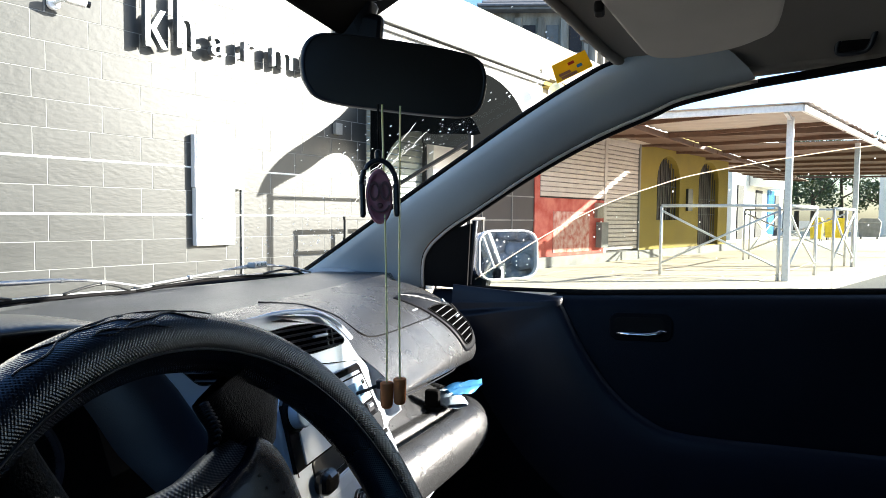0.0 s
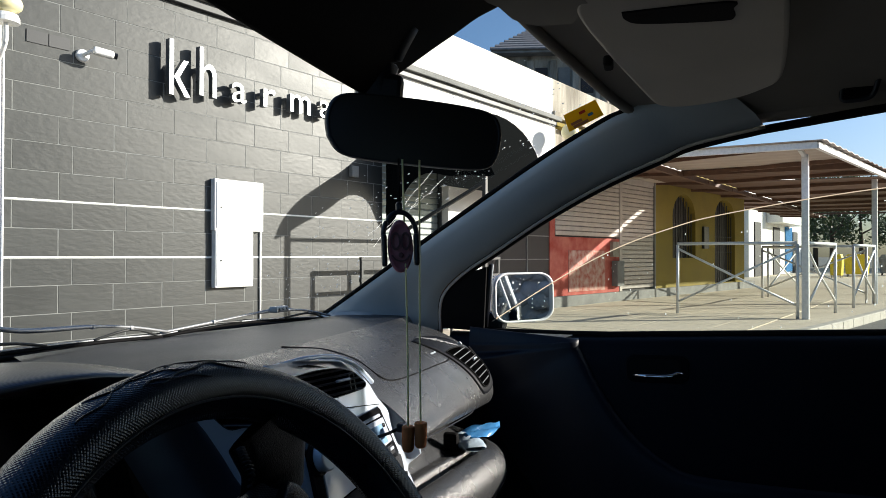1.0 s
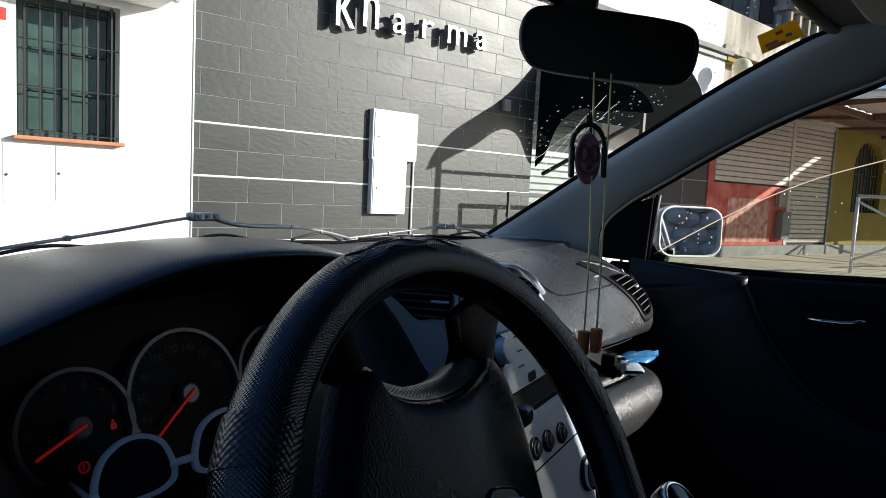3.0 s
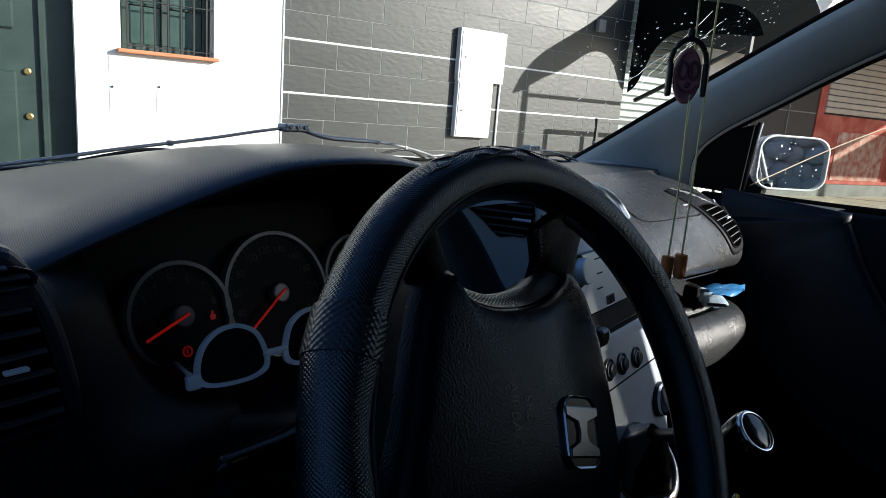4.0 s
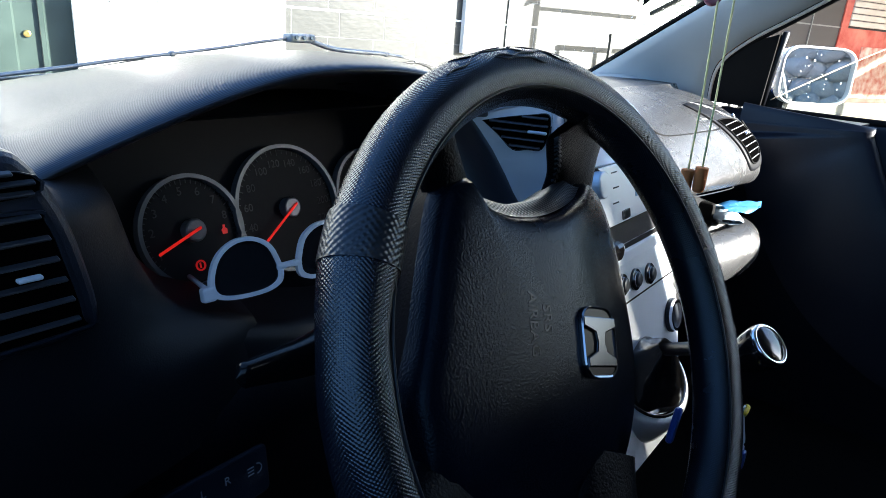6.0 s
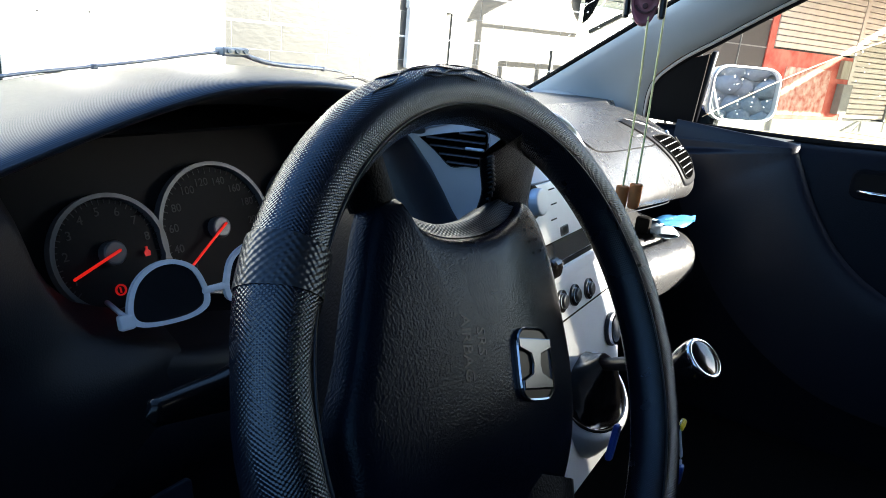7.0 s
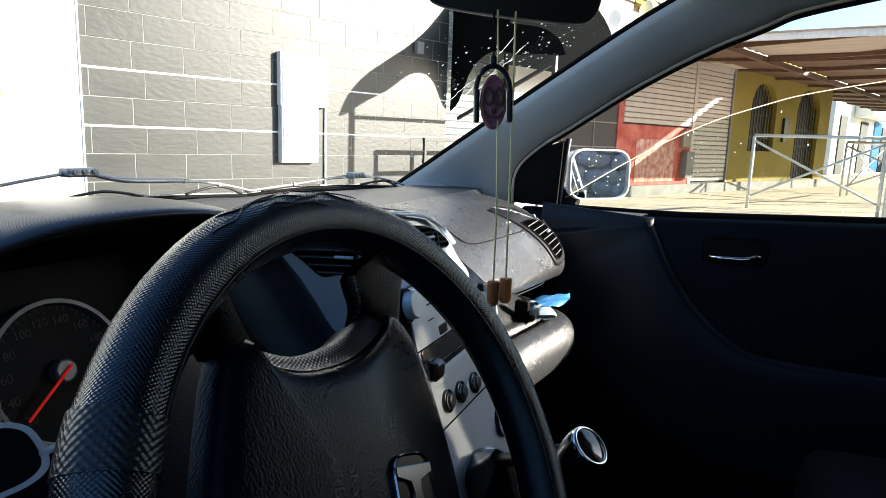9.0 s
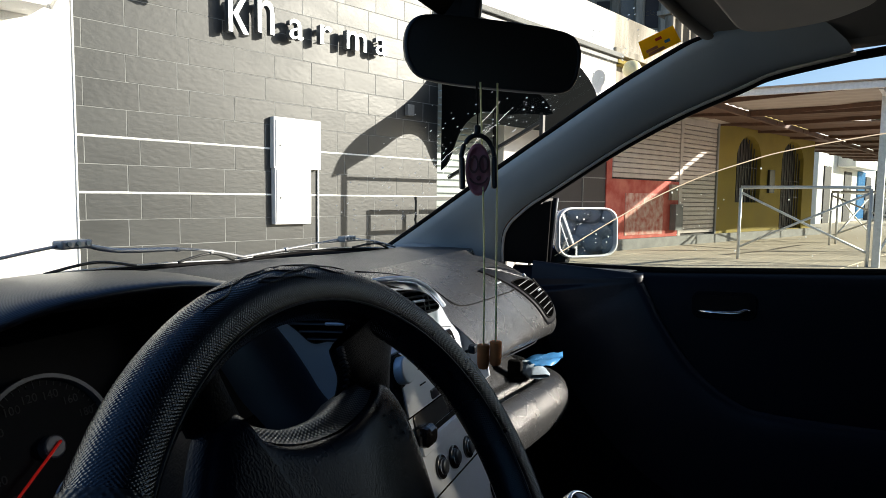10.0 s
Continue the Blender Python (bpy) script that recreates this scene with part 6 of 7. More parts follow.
tube("shelf_edge", spline([(0.15, 0.300, 0.769), (0.3, 0.299, 0.754), (0.48, 0.302, 0.738), (0.57, 0.34, 0.724)], 6), 0.0011, M_SLAT, dashboard)
rows = [[(x, y, z) for y, z in ((0.30, 0.59), (0.35, 0.5), (0.42, 0.35), (0.5, 0.2))] for x in (0.0, 0.2, 0.4, 0.6, 0.7)]
sheet("footwell", rows, M_CARPET, glovebox)
tissue = thing("tissue_pack", "half used plastic tissue pack with a blue flap on the shelf", "tissue pack")
rows = []
for k in range(15):
    u = k / 14
    c = Vector((0.372, 0.268, 0.702)).lerp(Vector((0.435, 0.312, 0.704)), u) + Vector((0, 0, 0.003 * math.sin(9 * u)))
    w = 0.024 * (0.55 + 0.45 * math.sin(math.pi * min(1, 0.15 + u * 0.8)) + 0.06 * math.sin(23 * u))
    h = 0.011 * math.sin(math.pi * min(0.97, 0.06 + 0.9 * u)) ** 0.6
    rows.append([c + Vector((0.55, -0.83, 0)) * (w * math.cos(b)) + Vector((0, 0, h * math.sin(b) * (1 + 0.2 * math.sin(3 * b + 17 * u)))) for b in [2 * math.pi * m / 14 for m in range(14)]])
sheet("wrapper", rows, M_TISSUE, tissue, "crumpled clear film with white tissue inside", closed=True)
rows = []
for k in range(11):
    u = k / 10
    c = Vector((0.405, 0.296, 0.712)).lerp(Vector((0.486, 0.252, 0.717)), u)
    w = 0.026 * (1 - u) ** 0.6 + 0.0015
    rows.append([c + Vector((0.5, 0.86, 0)) * (w * q) + Vector((0, 0, 0.004 * math.sin(7 * u + 5 * q) + 0.006 * u * q)) for q in (-1, -0.6, -0.2, 0.2, 0.6, 1)])
sheet("flap", rows, M_BLUE, tissue, "pointed blue film flap", thick=0.0006)
holder = thing("shelf_bracket", "black plastic holder at the end of the shelf", "holder")
part("base", rbox(0.024, 0.032, 0.006, 0.002, 2, (0.374, 0.312, 0.6935)), M_MATT, holder)
part("clamp", rbox(0.016, 0.026, 0.032, 0.005, 2, (0.378, 0.314, 0.709)), M_MATT, holder)

# ---- car body round the cabin ----
body = thing("car_body", "interior and blue outer shell of a small parked hatchback", "car", kind="structure")
side = lambda z, dx=0.0: 0.70 + dx - 0.36 * (z - 0.88)     # lean of the passenger side
# pillar: between the windscreen edge and the door frame
inner = spline([(0.702, 0.755, 0.866), (0.681, 0.658, 0.925), (0.646, 0.507, 1.020), (0.615, 0.370, 1.105), (0.574, 0.187, 1.216), (0.552, 0.068, 1.280), (0.549, 0.028, 1.297), (0.552, -0.02, 1.318), (0.556, -0.12, 1.338)], 6)
outer = spline([(0.738, 0.452, 0.858), (0.712, 0.440, 0.936), (0.692, 0.389, 0.989), (0.672, 0.309, 1.040), (0.644, 0.184, 1.118), (0.623, 0.070, 1.178), (0.608, -0.036, 1.222), (0.600, -0.09, 1.244), (0.590, -0.21, 1.268)], 6)
rows = []
for a, b in zip(inner, outer):
    d = b - a
    bulge = Vector((-0.8, -0.15, 0.1)) * 0.022
    rows.append([a + Vector((0.03, 0.01, 0.0)), a, a + d * 0.2 + bulge * 0.7, a + d * 0.5 + bulge, a + d * 0.8 + bulge * 0.75, b, b + Vector((0.04, 0, -0.005))])
sheet("windscreen_pillar", rows, M_PILLAR, body, "grey cloth covered windscreen pillar")
tube("door_seal", [p + Vector((0.012, 0, -0.008)) for p in outer] + [Vector((0.585, -0.41, 1.286)), Vector((0.585, -0.9, 1.285))], 0.008, M_MATT, body)
tube("seal_trim", [p + Vector((0.004, 0, 0.002)) for p in outer], 0.0022, M_TERRA, body)
tube("screen_seal", [p + Vector((0.008, 0.008, 0.002)) for p in inner], 0.005, M_MATT, body)
# pillar foot fairing
rows = [[a + (b - a) * t for t in (0, 0.33, 0.66, 1)] for a, b in zip(spline([(0.72, 0.80, 0.86), (0.70, 0.74, 0.885), (0.69, 0.62, 0.90), (0.72, 0.45, 0.86)], 4), spline([(0.62, 0.83, 0.86), (0.60, 0.68, 0.884), (0.62, 0.52, 0.884), (0.66, 0.42, 0.84)], 4))]
sheet("pillar_foot", rows, M_PILLAR, body)
# left pillar mirrored about the car's middle
mir = lambda p: Vector((-0.14 - p[0], p[1], p[2]))
sheet("windscreen_pillar", [[mir(p) for p in r] for r in rows[:1]] + [[mir(p) for p in (a + Vector((0.03, 0.01, 0)), a, a + (b - a) * 0.5 - Vector((0.0, 0, 0)), b, b + Vector((0.04, 0, 0)))][:4] for a, b in zip(inner, outer)], M_PILLAR, body)

# roof lining
head = spline([(0.60, -0.09, 1.262), (0.552, 0.02, 1.306), (0.43, 0.105, 1.362), (0.25, 0.168, 1.392), (0.05, 0.19, 1.400), (-0.19, 0.19, 1.400), (-0.39, 0.168, 1.392), (-0.57, 0.105, 1.362), (-0.692, 0.02, 1.306), (-0.74, -0.09, 1.262)], 5)
rows = []
for k in range(12):
    t = k / 11
    row = []
    for p in head:
        u = (p.x + 0.07) / 0.67
        zc = 1.415 - 0.12 * abs(u) ** 3.2
        row.append((p.x, p.y * (1 - t) + (-2.0) * t if t else p.y, p.z * (1 - min(1, t * 5)) + zc * min(1, t * 5) - 0.16 * max(0, t - 0.6) ** 1.5 * 4))
    rows.append(row)
sheet("roof_lining", rows, M_LINING, body, "pale cloth roof lining, darkened in colour for its shade")
sheet("roof_skin", [[(p[0] * 1.04, p[1], p[2] + 0.035) for p in r] for r in rows], M_CARBLUE, body)
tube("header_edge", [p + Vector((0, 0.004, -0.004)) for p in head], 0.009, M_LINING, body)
# roof sides and B pillars, floor, rear: closing the unseen cabin against light
for sgn in (1, -1):
    fx = (lambda v: v) if sgn > 0 else (lambda v: -0.14 - v)
    rows = [[(fx(0.60), y, 1.262 + 0.02 * (y < -0.1)), (fx(0.615), y, 1.31), (fx(0.58), y, 1.36), (fx(0.5), y, 1.40)] for y in (-0.02, -0.1, -0.3, -0.6, -1.0, -1.7, -2.0)]
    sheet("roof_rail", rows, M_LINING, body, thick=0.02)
    # passenger pillar, out of view, widened and rounded to shape the console's sun
    sheet("centre_pillar", [[(fx(0.73 - 0.33 * (z - 0.85)), y, z) for y in ((front, -1.02, -1.10) if sgn > 0 else (-0.62, -0.68, -0.76))] for z, front in ((0.3, -0.95), (0.85, -0.95), (1.05, -0.95), (1.18, -0.945), (1.225, -0.935), (1.25, -0.915), (1.265, -0.88), (1.285, -0.81))], M_PILLAR, body, thick=0.03)
    sheet("rear_side", [[(fx(0.76), y, z) for y in (-0.70, -1.2, -2.0)] for z in (0.2, 0.5, 0.86)], M_DOOR, body, thick=0.03)
    # driver side left without a rear window to block light
    sheet("rear_corner", [[(fx(0.74 - 0.33 * (z - 0.85)), y, z) for y in ((-1.38, -1.6, -2.0) if sgn > 0 else (-0.76, -1.4, -2.0))] for z in (0.85, 1.05, 1.30)], M_PILLAR, body, thick=0.03)
# unseen pane, its tint chosen to weaken sun on the console
sheet("rear_side_window", [[(0.74 - 0.33 * (z - 0.85), y, z) for y in (-1.10, -1.2, -1.38)] for z in (0.85, 1.05, 1.30)], M_TINT, body, "rear side window, out of view, tinted to dim the sun")
part("floor_pan", rbox(1.6, 2.9, 0.05, 0, 1, (-0.07, -0.6, 0.22)), M_CARPET, body)
part("bulkhead", rbox(1.6, 0.04, 0.62, 0, 1, (-0.07, 0.84, 0.53)), M_MATT, body)
# tailgate without its window, added to block light from behind
part("blind_tailgate", rbox(1.5, 0.05, 1.2, 0, 1, (-0.07, -2.0, 0.80)), M_DOOR, body)
tube("door_frame_seal", [p + Vector((0.004, -0.004, -0.004)) for p in outer], 0.0035, M_SHUTTERW, body, "pale door frame edge")
for wx in (-0.80, 0.66):
    for wy in (1.05, -1.45):
        wl = annulus("wheel", 0.20, 0.29, 0.17, facing((wx, wy, 0.29), (1, 0, 0)) @ Matrix.Translation((0, 0, -0.085)), M_MATT, body, "black road tyre")
        part("wheel_rim", disc(0.20, 0.12, 24, facing((wx, wy, 0.29), (1, 0, 0)) @ Matrix.Translation((0, 0, -0.06)), 0.01), M_STEEL, wl, "grey steel wheel rim")
# windscreen
ws = []
for k in range(9):
    t = k / 8
    row = []
    for i in range(15):
        u = -1 + 2 * i / 14
        bx = -0.07 + u * 0.775
        hx = -0.07 + u * 0.625
        low = Vector((bx, yb(bx) + 0.06, 0.872))
        hp = head[int(round((1 - (u + 1) / 2) * (len(head) - 11))) + 5]
        row.append(low.lerp(Vector((hp.x, hp.y + 0.012, hp.z + 0.004)), t) + Vector((0, 0.035 * math.sin(math.pi * t), 0.035 * math.sin(math.pi * t))))
    ws.append(row)
glass = sheet("windscreen", ws, M_GLASS, body, "clear windscreen with rain drops")
glass.visible_shadow = False
tube("screen_foot", [(x, yb(x) + 0.03, 0.880) for x in [-0.80 + 1.46 * k / 24 for k in range(25)]], 0.012, M_MATT, body, squash=0.6)
# bonnet and scuttle
rows = [[(x, yb(x) + 0.06 + d, 0.862 - 0.02 * d / 0.1 - 0.09 * abs(x + 0.07) ** 2 * (d / 0.8) - (0.10 * (d - 0.5) ** 2 if d > 0.5 else 0)) for x in [-0.80 + 1.46 * k / 16 for k in range(17)]] for d in (0.0, 0.05, 0.11, 0.2, 0.35, 0.5, 0.7, 0.9, 1.0)]
sheet("bonnet", rows, M_CARBLUE, body, "blue bonnet", thick=0.01)
part("scuttle", rbox(1.45, 0.11, 0.012, 0.004, 1, (-0.07, 0.86, 0.870)), M_MATT, body)

# wipers
def wiper(arm, thick, yokes, joints, plate):
    """One wiper: a jointed arm over a rubber blade held by small yokes; points are (x, height)."""
    w = thing("wiper", "grey metal wiper with jointed yokes resting below the windscreen", "wiper", group="windscreen wipers")
    at = lambda x, z: Vector((x, yb(x) - 0.034 - 0.9 * (z - 0.90), z))
    low = lambda x: at(x, 0.8905 + 0.010 * max(0, 1 - ((x - blade_mid) / blade_half) ** 2))
    blade_mid, blade_half = (arm[0][0] + arm[-1][0]) / 2, abs(arm[0][0] - arm[-1][0]) / 2
    xs = [arm[0][0] + (arm[-1][0] - arm[0][0]) * k / 16 for k in range(17)]
    tube("blade_strip", [low(x) for x in xs], 0.0015, M_WIPER, w, "thin bright metal strip", n=8)
    tube("blade", [low(x) + Vector((0, -0.001, -0.004)) for x in xs], 0.0028, M_MATT, w, "black rubber blade", n=8)
    path = spline([at(*p) for p in arm], 6)
    tube("arm", path, [0.0022 + 0.0016 * max(0, 1 - ((p.x - thick[0]) / thick[1]) ** 4) for p in path], M_WIPER, w, n=10)
    for a_, top, b_ in yokes:
        tube("yoke", spline([low(a_), at(*top) + Vector((0, 0, -0.003)), low(b_)], 6), 0.0022, M_IRON, w, n=8)
    for x, z in joints:
        part("joint", rbox(0.008, 0.008, 0.007, 0.002, 2, tuple(at(x, z))), M_WIPER, w)
    pm = at(*plate)
    cover = part("arm_joint", rbox(0.046, 0.020, 0.012, 0.003, 2, tuple(pm)), M_WIPER, w)
    for k in range(3):
        part("bolt", disc(0.0032, 0.002, 10, facing(pm + Vector((-0.014 + 0.014 * k, -0.0105, 0.001)), (0, -1, 0.2))), M_SHUTTER, cover)


wiper([(-0.55, 0.893), (-0.44, 0.902), (-0.37, 0.910), (-0.30, 0.917), (-0.23, 0.925), (-0.155, 0.936), (-0.10, 0.940), (-0.02, 0.926), (0.09, 0.9205), (0.17, 0.911), (0.25, 0.895)], (-0.005, 0.11), [(-0.42, (-0.33, 0.912), (-0.24)), (-0.12, (-0.05, 0.914), 0.03), (0.11, (0.165, 0.911), 0.23)], [(-0.30, 0.917), (0.09, 0.920), (0.165, 0.911)], (-0.105, 0.941))
wiper([(0.235, 0.895), (0.345, 0.906), (0.42, 0.915), (0.475, 0.918), (0.545, 0.911), (0.615, 0.895)], (0.465, 0.045), [(0.27, (0.33, 0.905), 0.40), (0.50, (0.55, 0.909), 0.60)], [(0.335, 0.905), (0.55, 0.909)], (0.468, 0.920))

# sun visors
visor = thing("sun_visor", "grey vinyl sun visor folded down on the driver side, shade painted black", "sun visor")
VM = facing((-0.215, 0.262, 1.285), (0.03, -0.62, -0.42), (0, -0.4, 1))
vo = [(-0.30, 0.075), (-0.30, -0.045), (-0.27, -0.075), (0.18, -0.080), (0.214, -0.067), (0.238, -0.046), (0.295, 0.011), (0.335, 0.049), (0.372, 0.086), (0.42, 0.123), (0.42, 0.135), (0.25, 0.11), (0.0, 0.085)]
# matt black in place of the visor grey paints this visor's shaded side
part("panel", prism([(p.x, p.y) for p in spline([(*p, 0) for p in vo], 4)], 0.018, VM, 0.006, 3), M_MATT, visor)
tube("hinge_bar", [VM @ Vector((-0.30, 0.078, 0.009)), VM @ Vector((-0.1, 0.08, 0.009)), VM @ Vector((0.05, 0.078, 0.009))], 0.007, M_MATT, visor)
visor2 = thing("sun_visor", "grey vinyl sun visor folded up on the passenger side", "sun visor")
VP = Matrix(((1, 0, 0, 0), (0, 1, 0, 0), (-0.12, 0, -1, 1.364), (0, 0, 0, 1)))
vo = [(0.085, 0.068), (0.111, 0.076), (0.158, 0.071), (0.279, 0.039), (0.424, -0.005), (0.478, -0.024), (0.497, -0.050), (0.497, -0.089), (0.474, -0.149), (0.440, -0.185), (0.390, -0.205), (0.231, -0.184), (0.105, -0.158), (0.082, -0.140), (0.080, 0.04)]
part("panel", prism([(p.x, p.y) for p in spline([(*p, 0) for p in vo + vo[:1]], 4)[:-1]], 0.016, VP, 0.006, 3), M_VISOR, visor2)
part("mirror_flap", prism([(p.x, p.y) for p in spline([(*p, 0) for p in ((0.130, 0.022), (0.150, 0.018), (0.166, -0.005), (0.178, -0.095), (0.172, -0.112), (0.150, -0.108), (0.130, -0.1), (0.130, 0.022))], 4)[:-1]], 0.0025, VP @ Matrix.Translation((0, 0, 0.0155)), 0.001), M_MATT, visor2, "dark cover of the vanity mirror")
part("inner_mount", prism([(-0.03, 0.10), (0.10, 0.06), (0.165, 0.085), (0.160, 0.130), (0.146, 0.147), (0.126, 0.158), (0.082, 0.166), (0.063, 0.176), (0.0, 0.19)], 0.05, Matrix.Translation((0, 0, 1.336)), 0.006, 2), M_LINING, visor2)
part("clip", rbox(0.034, 0.014, 0.016, 0.004, 2, (0.290, 0.046, 1.316)), M_MATT, visor2)
grab = thing("grab_handle", "dark moulded grab handle on the roof rail", "handle")
tube("bar", spline([(0.553, -0.338, 1.338), (0.562, -0.329, 1.312), (0.566, -0.331, 1.299), (0.562, -0.345, 1.296), (0.558, -0.366, 1.298), (0.552, -0.374, 1.306), (0.545, -0.378, 1.325), (0.54, -0.384, 1.345)], 5), 0.0045, M_BLACK, grab)
part("pad", prism([(-0.331, 1.300), (-0.372, 1.302), (-0.382, 1.345), (-0.338, 1.340)], 0.006, Matrix(((0, 0, 1, 0.556), (1, 0, 0, 0), (0, 1, 0, 0), (0, 0, 0, 1)))), M_MATT, grab)

# rear-view mirror
rvm = thing("rear_view_mirror", "black rear-view mirror with a dimmed glass, facing the driver", "mirror")
RM = facing((0.000, 0.246, 1.171), (-0.90, -0.44, -0.02)) @ Matrix.Rotation(radians(-4.5), 4, "Z") @ Matrix.Diagonal((0.93, 0.95, 1, 1))
loop = spline([(*p, 0) for p in ((-0.107, -0.016), (-0.111, 0.004), (-0.107, 0.024), (-0.093, 0.036), (-0.06, 0.0395), (0.0, 0.040), (0.06, 0.038), (0.093, 0.033), (0.106, 0.020), (0.109, 0.0), (0.105, -0.022), (0.092, -0.035), (0.06, -0.039), (0.0, -0.040), (-0.06, -0.039), (-0.092, -0.033), (-0.107, -0.016))], 5)[:-1]
rows = [[RM @ Vector((p.x * s, p.y * s, z)) for p in loop] for s, z in ((0.55, -0.035), (0.85, -0.026), (0.98, -0.010), (1.0, 0.0), (0.985, 0.006), (0.95, 0.008), (0.94, 0.006))]
sheet("shell", rows, M_BLACK, rvm, closed=True)
part("mirror_glass", prism([(p.x * 0.945, p.y * 0.945) for p in loop], 0.003, RM @ Matrix.Translation((0, 0, 0.0035))), M_RVM, rvm, "dimmed dark mirror glass")
tube("stalk", spline([RM @ Vector((-0.02, 0.02, -0.03)), Vector((0.0, 0.29, 1.222)), Vector((0.0, 0.285, 1.255)), Vector((0.0, 0.26, 1.30))], 5), 0.019, M_BLACK, rvm)

part("mount", rbox(0.060, 0.036, 0.040, 0.009, 3, (0, 0, 0), RM @ Matrix.Translation((-0.048, 0.052, -0.022))), M_POD, rvm, "glossy blue-black mirror mount")

# hanging ornaments
pend = thing("mirror_pendant", "purple oval relief pendant wearing toy headphones, hung from the mirror", "ornament")
PC = Vector((-0.050, 0.245, 1.040))
PM = facing(PC, (-0.90, -0.43, 0.0)) @ Matrix.Rotation(radians(2), 4, "Z") @ Matrix.Diagonal((0.92, 0.92, 0.92, 1))
rows = [[PM @ Vector((0.0150 * s * math.cos(a), 0.031 * s * math.sin(a), z)) for a in [2 * math.pi * k / 28 for k in range(28)]] for s, z in ((0.02, -0.006), (0.8, -0.006), (1.0, -0.001), (0.97, 0.004), (0.86, 0.0055), (0.80, 0.004), (0.4, 0.0055), (0.02, 0.006))]
sheet("oval", rows, M_PENDANT, pend, closed=True)
# eyes and mouth in darker purple, the groove shadow put into the colour
for sx in (-1, 1):
    annulus("relief", 0.0040, 0.0056, 0.004, PM @ Matrix.Translation((0.0058 * sx, 0.006, 0.0052)) @ Matrix.Diagonal((1, 1.9, 1, 1)), M_GROOVESHADE, pend, n=24)
annulus("relief", 0.010, 0.0118, 0.004, PM @ Matrix.Translation((0, -0.006, 0.0050)), M_GROOVESHADE, pend, n=20, a0=200, a1=340)
part("relief", disc(0.003, 0.003, 12, PM @ Matrix.Translation((0, -0.010, 0.0052)), 0.001), M_GROOVESHADE, pend)
tube("headband", [PM @ Vector((0.0195 * math.cos(a), 0.012 + 0.028 * math.sin(a), 0.0)) for a in [math.pi * k / 20 for k in range(21)]], 0.0028, M_BLACK, pend)
for sx in (-1, 1):
    part("ear_cup", rbox(0.0065, 0.038, 0.014, 0.003, 2, (0, 0, 0), PM @ Matrix.Translation((0.0188 * sx, -0.004, 0))), M_BLACK, pend)
tube("cord", [PM @ Vector((0, 0.042, 0)), PM @ Vector((0.001, 0.07, 0)), Vector((-0.022, 0.258, 1.138))], 0.0012, M_MATT, pend, n=6)
part("cord_knot", rbox(0.008, 0.012, 0.008, 0.003, 2, (0, 0, 0), PM @ Matrix.Translation((0, 0.046, 0))), M_BLACK, pend)
plugs = thing("earplugs", "pair of orange foam earplugs hanging on a yellow cord", "earplugs")
for i, (x, y, z, top) in enumerate(((-0.0640, 0.2305, 0.826, (-0.026, 0.252, 1.137)), (-0.0600, 0.2180, 0.830, (-0.014, 0.236, 1.137)))):
    p = Vector((x, y, z))
    tube("plug", [p + Vector((0, 0, h)) for h in (0, 0.0006, 0.002, 0.0045, 0.009, 0.017, 0.0250, 0.0262, 0.0266)], [0.0030, 0.0044, 0.0056, 0.0062, 0.0064, 0.0065, 0.0066, 0.0064, 0.0058], M_ORANGE, plugs, n=20)
    tube("cord", spline([p + Vector((0, 0, 0.022)), p + Vector((0.002, 0.002, 0.13)), Vector(top)], 6), 0.0011, M_CORD, plugs, n=6)
sticker = thing("parking_card", "yellow parking card stuck inside the windscreen corner", "sticker")
TM = facing((0.495, 0.100, 1.284), (-0.86, -0.30, 0.1)) @ Matrix.Rotation(radians(27), 4, "Z")
card = part("card", prism([(-0.038, -0.016), (0.033, -0.016), (0.033, 0.016), (-0.033, 0.016)], 0.001, TM), M_STICKER, sticker)
for dx, dy, w, mm in ((0.0, 0.006, 0.012, M_RED), (-0.018, -0.006, 0.022, M_TERRA), (0.012, -0.004, 0.010, M_BLUE), (-0.012, -0.012, 0.03, M_TERRA)):
    part("printed_bar", rbox(w, 0.005, 0.0006, 0, 1, (0, 0, 0), TM @ Matrix.Translation((dx, dy, 0.0013))), mm, sticker)

# ---- passenger door ----
door = thing("passenger_door", "black trimmed passenger door with a chrome pull, window half down", "car door")
ztop = lambda y: 0.845 + 0.045 * max(0, -(y - 0.1))
rows = []
for i in range(30):
    y = 0.42 - 1.06 * i / 29
    zt = ztop(y)
    rows.append([(0.755, y, zt + 0.010), (0.735, y, zt + 0.008), (0.722, y, zt), (0.716, y, zt - 0.02), (0.712, y, zt - 0.06), (0.708, y, zt - 0.16), (0.700, y, 0.62), (0.695, y, 0.52), (0.70, y, 0.30), (0.70, y, 0.23)])
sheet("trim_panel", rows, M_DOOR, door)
# padded front of the door, rounded off along a curved crease
crease = spline([(0.728, 0.1300, 0.8525), (0.720, 0.130, 0.851), (0.7155, 0.1295, 0.846), (0.7135, 0.129, 0.838), (0.713, 0.127, 0.832), (0.709, 0.115, 0.81), (0.704, 0.084, 0.752), (0.699, 0.023, 0.668), (0.694, -0.049, 0.612), (0.690, -0.13, 0.590), (0.690, -0.4, 0.585), (0.690, -0.64, 0.583)], 5)
rows = []
